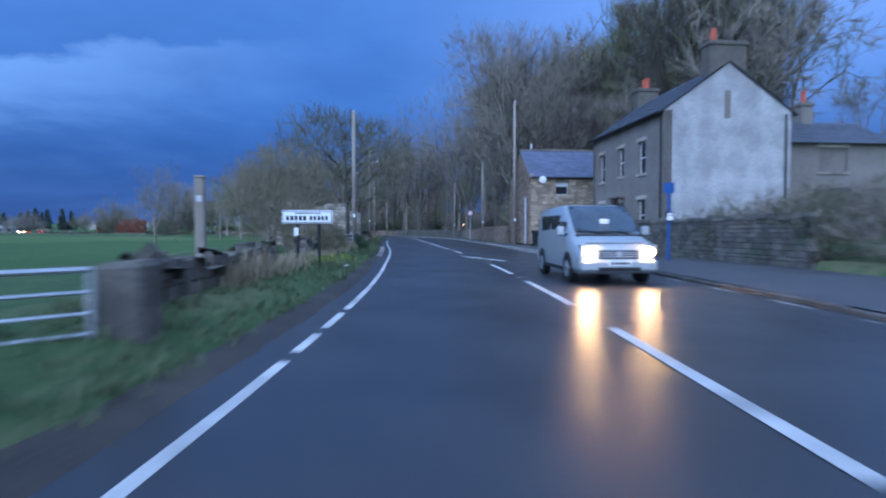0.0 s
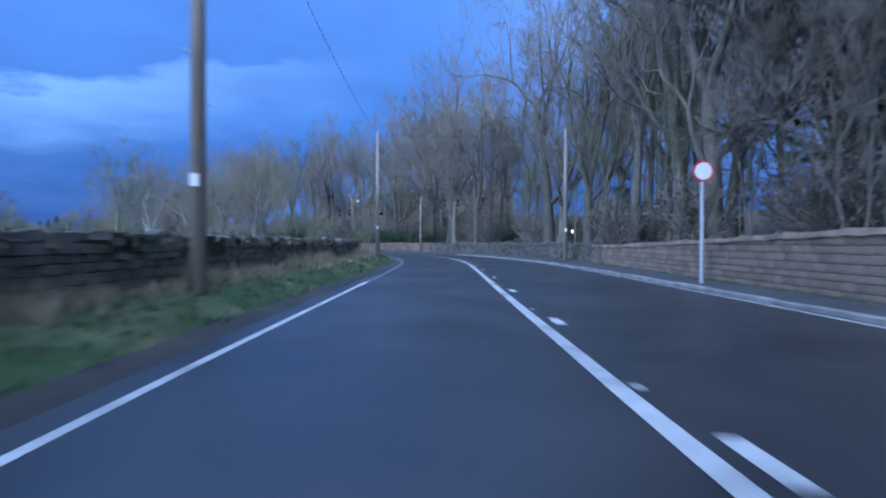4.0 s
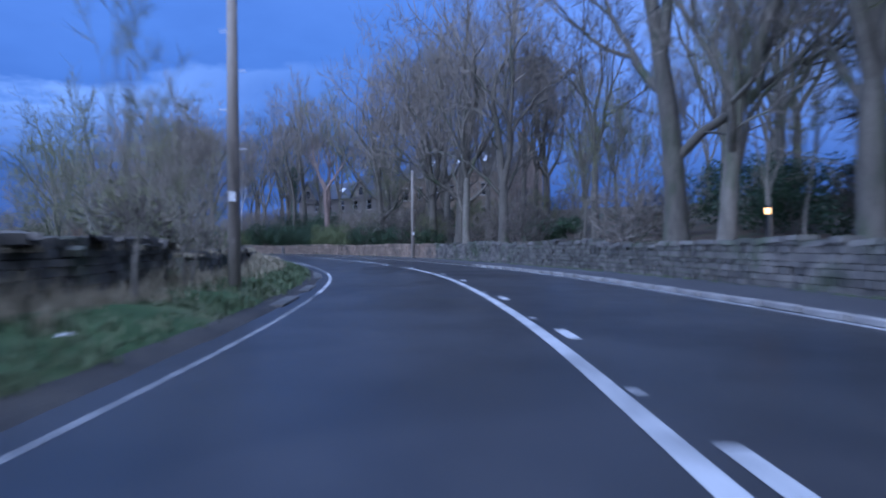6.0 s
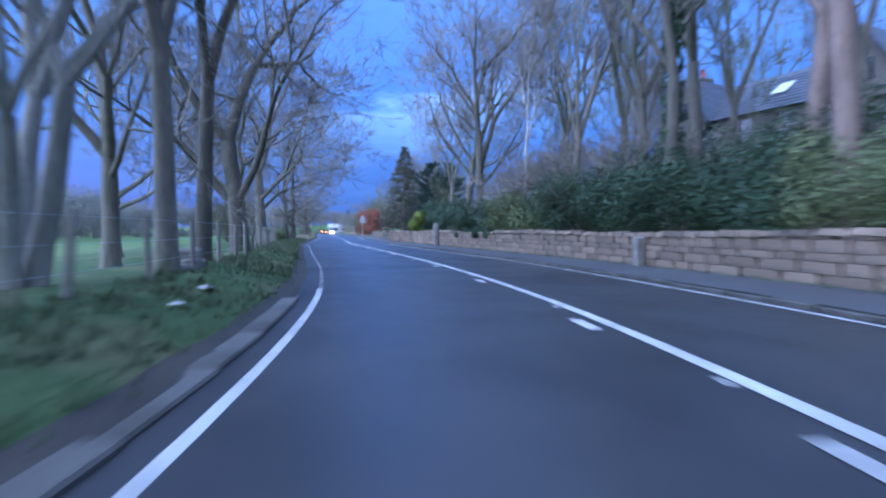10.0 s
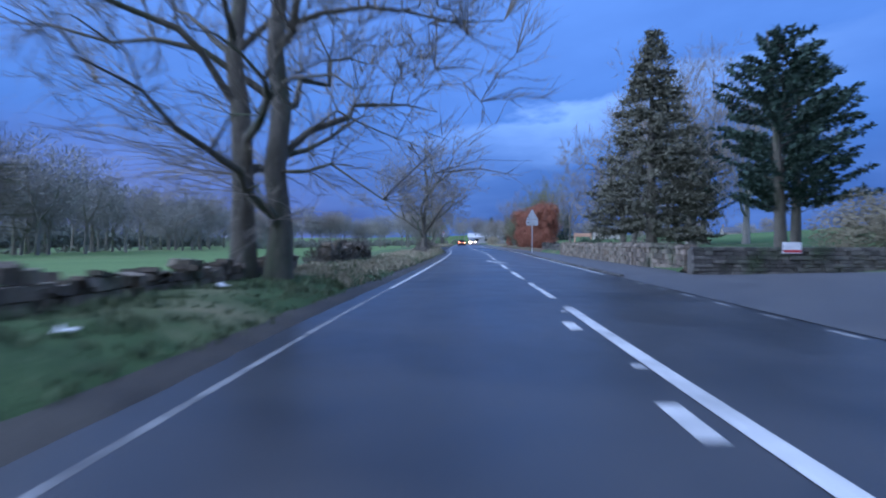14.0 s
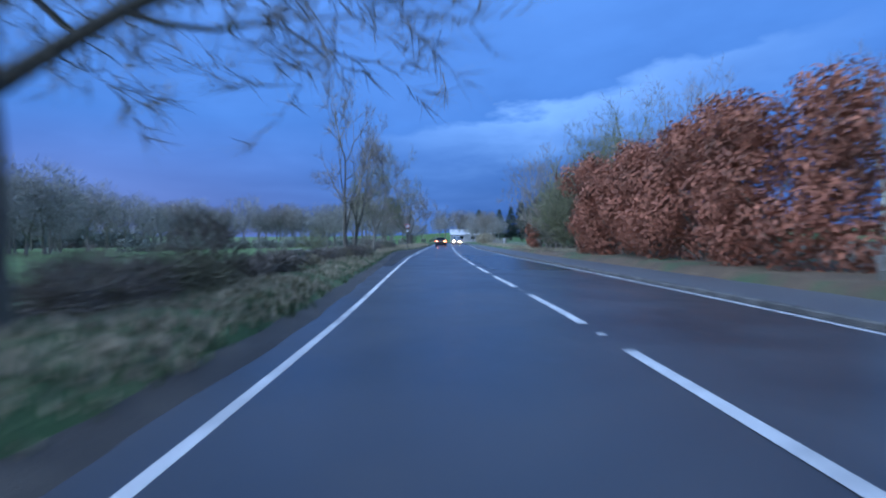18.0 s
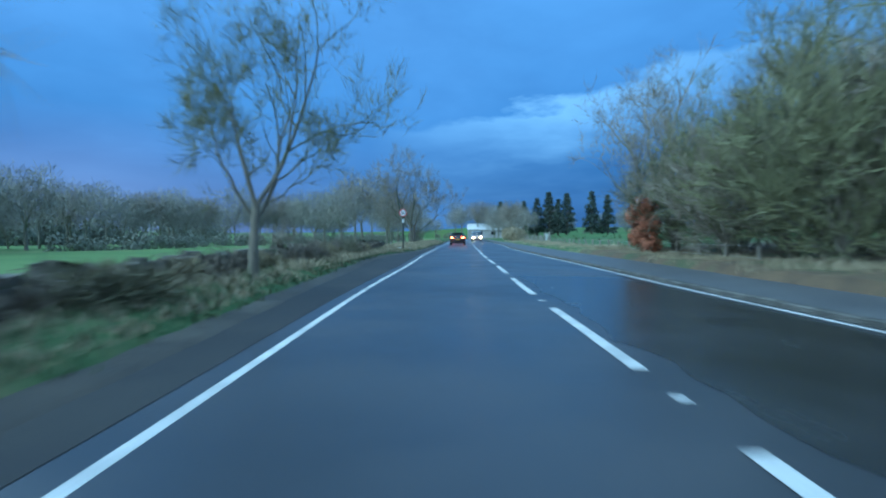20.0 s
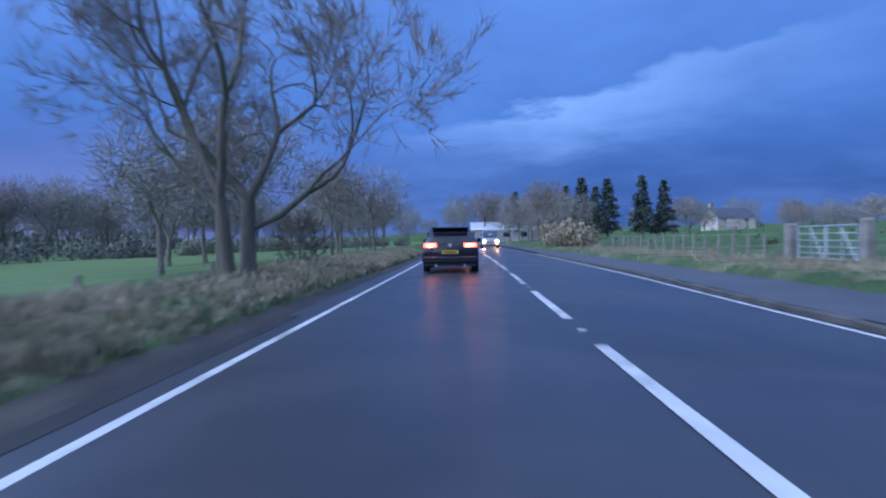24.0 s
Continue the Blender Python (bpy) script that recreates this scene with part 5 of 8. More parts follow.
def cottage():
    """Small stone cottage whose slated side looks back along the road."""
    m = Matrix.Translation(at(37.6, 6.15, 0.2)) @ Matrix.Rotation(heading(38), 4, "Z")
    h = thing("cottage", m, "small coursed-stone cottage with a blue-grey slate roof", "house")
    w, dp, ev, rg = 6.9, 5.6, 4.65, 6.7
    rnd = random.Random(8)
    holes = [(1.75, 2.65, 3.35, 4.25), (5.0, 5.7, 3.45, 4.2), (1.6, 2.55, 1.1, 2.2)]
    clad = part("wall", wall_with_holes(w, ev, 0.4, holes), MORTAR, h, "honey and grey coursed stone wall")
    rows = stone_face(w, ev, 0.0, 0.17, rnd, [(a - 0.02, b + 0.02, c - 0.13, d + 0.2) for a, b, c, d in holes])
    laid_stones(clad, rows, 0.1, TANSTONE, rnd, Matrix.Translation((0, -0.1, 0)))
    for o in holes:
        window(h, Matrix.Identity(4), *o, sash=False, blind=0.35)
    gm = Matrix.Translation((0, dp, 0)) @ Matrix.Rotation(radians(-90), 4, "Z")
    clad = part("road_gable", wall_with_holes(dp, ev, 0.4, [], rg - ev), MORTAR, h, "dark brown stone gable")
    clad.matrix_local = gm
    rows = stone_face(dp, ev, 0.0, 0.19, rnd, gable=rg - ev - 0.1)
    laid_stones(clad, rows, 0.1, SANDSTONE, rnd, Matrix.Translation((0, -0.1, 0)))
    part("back_wall", boxes((0.4, w, dp - 0.4, dp, 0, ev), (w - 0.4, w, 0.4, dp - 0.4, 0, ev)), MORTAR, h)
    bm = bmesh.new()
    prism(bm, [(0, ev), (dp, ev), (dp / 2, rg)], w - 0.4, w)
    part("far_gable", bm, MORTAR, h).matrix_local = Matrix.Rotation(radians(90), 4, "Z") @ Matrix.Diagonal((1, -1, 1, 1))
    slates(h, -0.1, w + 0.1, (-0.1, ev), (dp / 2, rg + 0.05), BLUESLATE)
    slates(h, -0.1, w + 0.1, (dp + 0.1, ev), (dp / 2, rg + 0.05), BLUESLATE)
    part("coping", boxes((-0.14, 0.12, -0.3, -0.06, ev - 0.12, ev + 0.1), (-0.12, w + 0.12, dp / 2 - 0.1, dp / 2 + 0.1, rg + 0.03, rg + 0.13), bevel=0.02), PALESTONE, h, "stone ridge and kneeler")
    part("flue", rod(bmesh.new(), (0.8, dp / 2, rg), (0.8, dp / 2, rg + 0.55), 0.08), GALV, h, "short metal flue")
    part("gutter", rod(bmesh.new(), (0, -0.3, ev - 0.14), (w, -0.3, ev - 0.14), 0.06), PLASTIC, h, "black gutter")
    bm = bmesh.new()
    bmesh.ops.create_uvsphere(bm, u_segments=18, v_segments=10, radius=0.26, matrix=Matrix.Translation((0.75, -0.35, ev - 0.3)) @ Matrix.Diagonal((1, 0.3, 1, 1)))
    part("satellite_dish", bm, WHITEPAINT, h, "white round dish under the eaves", smooth=True)
    part("meter_pipe", boxes((-0.22, -0.1, 0.7, 0.85, 0, 3.2), bevel=0.02), GREYPAINT, h, "pale grey cable cover on the gable")


def ruin():
    """Roofless stone outbuilding beside the road."""
    m = Matrix.Translation(at(37.6, -11.4, 0.2)) @ Matrix.Rotation(heading(38), 4, "Z")
    h = thing("ruined_barn", m, "roofless pale stone outbuilding with a ragged wall top", "ruin")
    rnd = random.Random(5)
    w, dp = 5.1, 2.5
    top = lambda x: 2.95 + 0.18 * noise.noise((x * 1.3, 3, 1)) - (0.25 if x > 3.4 else 0)
    part("core", boxes((0.05, w - 0.05, 0.05, 0.5, 0, 2.6), (w - 0.5, w - 0.05, 0.5, dp, 0, 2.2), (0.05, 0.5, 0.5, dp, 0, 2.4), (0.5, w - 0.5, dp - 0.45, dp, 0, 2.3)), MORTAR, h)
    rows = [r for r in stone_face(w, 3.3, 0, 0.2, rnd) if r[3] < top((r[0] + r[1]) / 2)]
    kept, loose = [], []
    for r in rows:
        (loose if len(loose) < 220 and r[3] < 2.9 else kept).append(r)
    shapes = [stones_mesh("stone", [(-0.5, 0.5, -0.5, 0.5)], 0.2, PALESTONE, rnd, joint=0.0, jut=0.02) for _ in range(4)]
    front = part("front_face", stones_mesh("front_face", kept, 0.2, PALESTONE, rnd, jut=0.04), None, h, "pale coursed stones")
    front.matrix_local = Matrix.Translation((0, -0.1, 0))
    for x0, x1, z0, z1 in loose:
        ob = new("stone", rnd.choice(shapes))
        ob.parent = front
        ob.matrix_local = Matrix.Translation(((x0 + x1) / 2, rnd.uniform(-0.02, 0.01), (z0 + z1) / 2)) @ Matrix.Diagonal((x1 - x0 - 0.014, 1, z1 - z0 - 0.014, 1))
    side = part("side_face", stones_mesh("side_face", [r for r in stone_face(dp, 2.7, 0, 0.2, rnd) if r[3] < 2.6 - 0.06 * r[0] + 0.2 * noise.noise((r[0] * 2, 7, 2))], 0.2, DRYSTONE, rnd, jut=0.04), None, h, "weathered coursed stones")
    tagged(side, kind="stuff")
    tagged(front, kind="stuff")
    side.matrix_local = Matrix.Translation((w + 0.1, 0, 0)) @ Matrix.Rotation(radians(90), 4, "Z")
    part("block", boxes((w - 0.5, w - 0.02, dp - 0.5, dp - 0.05, 2.1, 2.75), bevel=0.05), STONEFLAG, h, "grey block on the wall's corner")


def stone_pier():
    """A broken pier of pale stone at the ruin's corner, with a tall flat post and a pale wall beside it."""
    m = Matrix.Translation(at(41.7, -6.5, 0.2)) @ Matrix.Rotation(heading(41.7), 4, "Z")
    h = thing("stone_pier", m, "broken pale stone pier with a tall flat gatepost", "pier")
    rnd = random.Random(71)
    part("core", boxes((0.04, 1.06, 0.1, 0.6, -0.2, 1.95), (-4.4, 0.0, 0.3, 0.7, -0.2, 1.85)), MORTAR, h)
    face = part("pier_face", stones_mesh("pier_face", [r for r in stone_face(1.3, 2.3, -0.2, 0.13, rnd) if r[3] < 2.15 + 0.1 * noise.noise((r[0] * 3, 1, 4))], 0.5, PALESTONE, rnd, jut=0.05), None, h, "pale rubble stones")
    tagged(face, kind="stuff")
    beside = part("wall_face", stones_mesh("wall_face", [r for r in stone_face(4.4, 2.5, -0.2, 0.14, rnd) if r[3] < 2.25 + 0.15 * noise.noise((r[0] * 2, 6, 4))], 0.5, PALESTONE, rnd, jut=0.05), None, h, "pale thin-coursed stones")
    tagged(beside, kind="stuff")
    beside.matrix_local = Matrix.Translation((-4.4, 0.22, 0))
    face.matrix_local = Matrix.Translation((-0.45, 0, 0))
    part("flat_post", boxes((0.66, 1.04, -0.22, -0.06, -0.2, 2.25), bevel=0.04), STONEFLAG, h, "tall flat grey stone post")


def wall_stub():
    """A ragged end of pale walling that stands behind the pier."""
    h = thing("ruined_wall", Matrix.Translation(at(44.6, -7.7, 0.25)) @ Matrix.Rotation(heading(44.6), 4, "Z"), "ragged stub of pale stone walling behind the pier", "wall")
    rnd = random.Random(73)
    part("core", boxes((0.05, 1.4, 0.05, 0.4, -0.3, 2.2)), MORTAR, h)
    face = part("wall_face", stones_mesh("wall_face", [r for r in stone_face(1.5, 2.75, -0.2, 0.13, rnd) if r[3] < 2.55 + 0.12 * noise.noise((r[0] * 3, 2, 8))], 0.5, PALESTONE, rnd, jut=0.05), None, h, "pale rubble stones")
    tagged(face, kind="stuff")


stone_pier()
wall_stub()


def villa(s, o, z, turn, label, ln=14.0, dp=8.0, ev=7.0, rg=10.5, gables=(3.0,), lit=(), sky=1, wall=SANDSTONE):
    """Stone house among the trees, with gables and rows of windows. Its front looks along -y."""
    m = Matrix.Translation(at(s, o, z)) @ Matrix.Rotation(heading(s) + radians(turn), 4, "Z")
    h = thing("villa", m, label, "house")
    holes = []
    n = int(ln / 2.6)
    for k in range(n):
        x = (k + 0.5) * ln / n
        for z0, hh in ((0.9, 1.7), (4.2, 1.6)):
            holes.append((x - 0.5, x + 0.5, z0, z0 + hh))
    part("wall", wall_with_holes(ln, ev, 0.4, holes), wall, h)
    for i, q in enumerate(holes):
        window(h, Matrix.Identity(4), *q, glass=WARMWIN if i in lit else GLASS_D)
    for x in (0, ln - 0.4):
        bm = wall_with_holes(dp - 0.8, ev, 0.4, [])
        prism(bm, [(-0.4, ev), (dp - 0.4, ev), (dp / 2 - 0.4, rg)], 0, 0.4)
        part("gable_wall", bm, wall, h).matrix_local = Matrix.Translation((x + 0.4, 0.4, 0)) @ Matrix.Rotation(radians(90), 4, "Z")
    part("back_wall", boxes((0, ln, dp - 0.4, dp, 0, ev)), wall, h)
    slates(h, -0.3, ln + 0.3, (0, ev), (dp / 2, rg + 0.05), SLATE, 0.4, 0.4)
    slates(h, -0.3, ln + 0.3, (dp, ev), (dp / 2, rg + 0.05), SLATE, 0.4, 0.4)
    for gx in gables:
        bm = bmesh.new()
        prism(bm, [(gx - 1.7, ev - 0.6), (gx + 1.7, ev - 0.6), (gx + 1.7, ev), (gx, ev + 2.6), (gx - 1.7, ev)], -0.25, 0.15)
        part("front_gable", bm, wall, h, "stone gable over the front")
        bm = bmesh.new()
        prism(bm, [(gx - 2.05, ev - 0.15), (gx, ev + 2.95), (gx + 2.05, ev - 0.15), (gx + 2.05, ev - 0.4), (gx, ev + 2.65), (gx - 2.05, ev - 0.4)], -0.5, 3.2)
        part("gable_roof", bm, SLATE, h, "slated gable roof with dark bargeboards")
        part("attic_window", boxes((gx - 0.4, gx + 0.4, -0.28, -0.24, ev + 0.2, ev + 1.3)), GLASS_D, h)
    for k in range(sky):
        x = ln * (k + 1) / (sky + 1)
        u = 0.45
        d = math.atan2(rg - ev, dp / 2)
        # the white sheet colour stands in for sky reflected in the glass
        ob = part("skylight", boxes((-0.45, 0.45, -0.6, 0.6, 0.0, 0.08), bevel=0.01), SIGNFACE, h, "skylight painted pale in place of mirrored sky")
        ob.matrix_local = Matrix.Translation((x, dp / 2 * u, ev + (rg - ev) * u + 0.08)) @ Matrix.Rotation(d, 4, "X")
    chimney(h, 0.6, dp / 2, rg - 0.6, rg + 1.2, 0.7, 1.2, (0,), wall)
    chimney(h, ln - 0.6, dp / 2, rg - 0.6, rg + 1.2, 0.7, 1.2, (0,), wall)


white_house()
cottage()
ruin()
villa(139.5, 25.5, 3.2, -84, "large stone house with skylights behind bare trees", 19, 8, 7.4, 11.2, (12.5,), (), 3)
villa(156.5, 20.5, 2.1, -80, "stone house with steep gables above the roadside wall", 16, 7, 6.2, 8.8, (2.4, 13.4), (), 1, GREYSTONE)


# ---- roadside walls ----
def road_wall(name, s0, s1, fo, side, z0, height, material, course, label, single=(0, 0), coping=True, seed=1, thick=0.4, ragged=0.0, lens=(1.5, 3.4), uneven=0.0):
    """A stone wall beside the road; side +1 shows its face towards the right of the road."""
    rnd = random.Random(seed)
    host = thing(name, Matrix.Identity(4), label, "stone wall", kind="structure")
    shapes = [stones_mesh("stone", [(-0.5, 0.5, -0.5, 0.5)], 0.16, material, rnd, joint=0.0, jut=0.02) for _ in range(5)]
    hf = height if callable(height) else (lambda s: height)
    zf = z0 if callable(z0) else (lambda s: z0)
    # core
    v, f = [], []
    n = int((s1 - s0) / (0.4 if uneven else 1.0))
    for i in range(n + 1):
        s = s0 + (s1 - s0) * i / n
        top = max(hf(s) - 0.1 - uneven * 1.5 + ragged * min(noise.noise((s * 1.7, 2.0, seed)), 0.0) * 1.3, 0.02)
        for o, z in ((0.1, -0.4), (0.1, top), (thick, top), (thick, -0.4)):
            v.append(at(s, fo(s) - side * o, zf(s) + z))
        if i:
            k = len(v) - 8
            for j in range(3):
                f.append((k + j, k + j + 1, k + 5 + j, k + 4 + j))
    f += [(0, 1, 2, 3), tuple(len(v) - 4 + j for j in range(4))]
    part("core", mesh_of("core", v, f, MORTAR), None, host)
    joined_v, joined_f = [], []
    count = 0
    z = 0.0
    top = max(hf(s) for s in (s0, (s0 + s1) / 2, s1))
    unit = [tuple(p.co) for p in shapes[0].vertices]
    polys = [tuple(p.vertices) for p in shapes[0].polygons]
    while z < top + 0.02:
        h = course * rnd.uniform(0.75, 1.3)
        s = s0 - rnd.uniform(0, 0.2)
        while s < s1:
            w = course * rnd.uniform(*lens)
            mid = s + w / 2
            s += w
            lim = hf(mid) + ragged * noise.noise((mid * 1.7, 2.0, seed))
            if z > lim - 0.05 or mid > s1:
                continue
            hh = min(h, lim - z + 0.03)
            out = side * (rnd.uniform(-0.02, 0.9) * uneven - 0.02)
            m = Matrix.Translation(at(mid, fo(mid) + out, zf(mid) + z + hh / 2)) @ Matrix.Rotation(heading(mid) + radians(90 * side) + rnd.gauss(0, uneven * 2), 4, "Z") @ Matrix.Rotation(rnd.gauss(0, 0.012 + uneven), 4, "Y") @ Matrix.Diagonal((w - 0.012, 1 + rnd.uniform(-0.1, 0.5), hh - 0.012, 1))
            if single[0] <= mid <= single[1] and count < 290:
                ob = new("stone", rnd.choice(shapes))
                ob.parent, ob.matrix_world = host, m
                count += 1
            else:
                k = len(joined_v)
                joined_v += [m @ Vector(p) for p in unit]
                joined_f += [tuple(k + q for q in poly) for poly in polys]
        z += h
    # loose stones along the top of a wall without coping
    s = s0
    while uneven and not coping and s < s1:
        s += rnd.uniform(0.1, 0.24)
        w, h = rnd.uniform(0.16, 0.36), rnd.uniform(0.08, 0.17)
        z = max(hf(s) + ragged * noise.noise((s * 1.7, 2.0, seed)), 0.1) - rnd.uniform(0.02, 0.14)
        m = Matrix.Translation(at(s, fo(s) - side * rnd.uniform(0.02, thick - 0.1), zf(s) + z)) @ Matrix.Rotation(heading(s) + rnd.uniform(0, 6.28), 4, "Z") @ Matrix.Rotation(rnd.gauss(0, 0.25), 4, "Y") @ Matrix.Diagonal((w, 1.5, h, 1))
        k = len(joined_v)
        joined_v += [m @ Vector(p) for p in unit]
        joined_f += [tuple(k + q for q in poly) for poly in polys]
    ob = part("stones", mesh_of("stones", joined_v, joined_f, material), None, host)
    tagged(ob, kind="stuff")
    if coping:
        v, f = [], []
        s = s0
        while s < s1:
            w = rnd.uniform(0.35, 0.8) if coping is True else rnd.uniform(0.16, 0.3)
            mid = s + w / 2
            s += w
            h = rnd.uniform(0.1, 0.15) if coping is True else (rnd.uniform(0.06, 0.16) if coping == "low" else rnd.uniform(0.16, 0.28))
            m = Matrix.Translation(at(mid, fo(mid) - side * thick / 2, zf(mid) + hf(mid) - 0.02 + ragged * noise.noise((mid * 1.7, 2.0, seed)))) @ Matrix.Rotation(heading(mid), 4, "Z") @ Matrix.Rotation(rnd.gauss(0, 0.05 if coping is True else 0.15), 4, "X")
            k = len(v)
            a, b = thick / 2 + 0.05, w / 2 - 0.01
            v += [m @ Vector(p) for p in ((-a, -b, 0), (a, -b, 0), (a, b, 0), (-a, b, 0), (-a * 0.85, -b * 0.9, h), (a * 0.85, -b * 0.9, h), (a * 0.85, b * 0.9, h * 0.95), (-a * 0.85, b * 0.9, h * 0.95))]
            f += [(k, k + 1, k + 5, k + 4), (k + 1, k + 2, k + 6, k + 5), (k + 2, k + 3, k + 7, k + 6), (k + 3, k, k + 4, k + 7), (k + 4, k + 5, k + 6, k + 7)]
        tagged(part("coping", mesh_of("coping", v, f, material), None, host), "row of coping stones", kind="stuff")
    return host


road_wall("drystone_wall_left", 5.9, 12.5, lambda s: -5.25 - 0.06 * (s - 5.9), 1, 0.15, 0.62, DRYSTONE, 0.15, "tumbled dark drystone wall at a field gate", coping=False, uneven=0.07, lens=(1.0, 2.4), seed=11, ragged=0.35)
road_wall("drystone_wall_left", 17, 26.2, WALL_L, 1, 0.2, 0.62, DRYSTONE, 0.14, "dark drystone wall half hidden by grass", coping=False, uneven=0.07, lens=(1.0, 2.4), seed=12, ragged=0.35)
road_wall("drystone_wall_left", 29.6, 36.5, lambda s: -5.2 - 0.12 * (s - 29.6), 1, 0.15, 0.6, DRYSTONE, 0.14, "tumbled dark rubble wall before the ruin", coping=False, uneven=0.07, lens=(1.0, 2.4), seed=18, ragged=0.35)
road_wall("drystone_wall_left", 42.0, 44.4, lambda s: -5.75, 1, 0.2, lambda s: 1.95 - 0.25 * (s - 42), DRYSTONE, 0.14, "tall dark broken wall behind the pale pier", coping=False, uneven=0.07, lens=(1.0, 2.4), seed=19, ragged=0.2)
road_wall("drystone_wall_left", 44.5, 82.5, WALL_L, 1, 0.3, 0.92, DRYSTONE, 0.14, "long dark drystone wall with upright coping stones", single=(46, 62), coping=False, uneven=0.07, lens=(1.0, 2.4), seed=13, ragged=0.15)
road_wall("drystone_wall_left", 84.5, 94, WALL_L, 1, 0.3, 0.62, DRYSTONE, 0.14, "dark leaning drystone wall beneath saplings", coping=False, uneven=0.07, lens=(1.0, 2.4), seed=17, ragged=0.2)
road_wall("drystone_wall_left", 98, 125, WALL_L, 1, 0.3, lambda s: 0.12 + 0.6 * min(max((s - 103) / 2.5, 0), 1), DRYSTONE, 0.14, "dark drystone wall round the inside of a bend", coping=False, uneven=0.07, lens=(1.0, 2.4), seed=14, ragged=0.15)
road_wall("drystone_wall_left", 176, 185.8, WALL_L, 1, 0.2, lambda s: 0.45 + 0.3 * math.exp(-((s - 190) / 4) ** 2), LOWSTONE, 0.14, "collapsed mossy drystone wall under a tree", coping=False, uneven=0.07, lens=(1.0, 2.4), seed=15, ragged=0.3)
road_wall("drystone_wall_left", 189.2, 196, WALL_L, 1, 0.2, lambda s: 0.45 + 0.3 * math.exp(-((s - 190) / 4) ** 2), LOWSTONE, 0.14, "heap of a fallen drystone wall under brambles", coping=False, uneven=0.07, lens=(1.0, 2.4), seed=20, ragged=0.45)
road_wall("drystone_wall_left", 231, 285, lambda s: float(np.interp(s, [231, 250, 262, 285], [-5.9, -6.2, -6.9, -6.8])), 1, 0.2, lambda s: 0.5 if s > 236 else 0.4, DRYSTONE, 0.13, "low dark drystone wall along the pasture", single=(250, 262), coping=False, uneven=0.07, lens=(1.0, 2.4), seed=16, ragged=0.25)
road_wall("stone_wall_right", 14, 32.5, WALL_R, -1, 0.12, 1.35, DRYSTONE, 0.15, "dark stone wall below the white house", single=(18, 31), coping=True, seed=21, ragged=0.1, uneven=0.03, lens=(1.1, 2.6))
road_wall("stone_wall_right", 45, 76, WALL_R, -1, 0.12, lambda s: float(np.interp(s, [45, 56, 72], [1.28, 1.2, 0.85])), SANDSTONE, 0.16, "brown coursed stone wall along the wood", single=(50, 62), coping=True, seed=22)
road_wall("stone_wall_right", 76, 108, WALL_R, -1, 0.12, lambda s: 0.95 + 0.08 * math.sin(s * 0.7), DRYSTONE, 0.14, "low rough stone wall round the outside of the bend", single=(84, 97), coping=True, seed=23, ragged=0.2, uneven=0.05, lens=(1.2, 2.8))
road_wall("stone_wall_right", 108, 178, WALL_R, -1, 0.1, lambda s: 0.92 + 0.05 * math.sin(s * 0.4), SANDSTONE, 0.2, "neat tan sandstone wall beside the footway", single=(126, 160), coping=True, seed=24, lens=(2.5, 5.5))
road_wall("stone_wall_right", 190, 214, lambda s: 5.3 + max(0, (196 - s)) * 0.05, -1, 0.12, 0.8, LOWSTONE, 0.17, "low mossy stone wall beyond the junction", single=(196, 212), coping="low", seed=25, ragged=0.12, uneven=0.06, lens=(0.9, 2.0))
road_wall("stone_wall_right", 216, 230, lambda s: 6.3, -1, 0.15, 0.75, DRYSTONE, 0.16, "low stone wall behind the road sign", coping=False, seed=26, ragged=0.25, uneven=0.06, lens=(1.0, 2.4))
# walls that turn into the side road
for nm, fs, s_from, label in (("side_wall", 189.4, 0, "low rubble wall along the side road"),):
    rnd = random.Random(31)
    m = stand(fs, 5.6, 0.15, 0)
    host = thing(nm, m, label, "stone wall", kind="structure")
    part("core", boxes((0, 22, 0.05, 0.4, -0.3, 0.7)), MORTAR, host)
    part("stones", stones_mesh("stones", stone_face(22, 0.8, -0.1, 0.13, rnd), 0.2, DRYSTONE, rnd, jut=0.1), None, host)
m = stand(178.0, 4.35, 0.1, 14)
host = thing("side_wall", m, "sandstone wall curving into the side road", "stone wall", kind="structure")
rnd = random.Random(33)
part("core", boxes((0, 9, -0.4, -0.02, -0.3, 1.0)), MORTAR, host)
part("stones", stones_mesh("stones", [(a, b, c, d) for a, b, c, d in stone_face(9, 1.08, -0.1, 0.22, rnd)], 0.2, SANDSTONE, rnd), None, host).matrix_local = Matrix.Translation((9, 0, 0)) @ Matrix.Rotation(radians(180), 4, "Z")

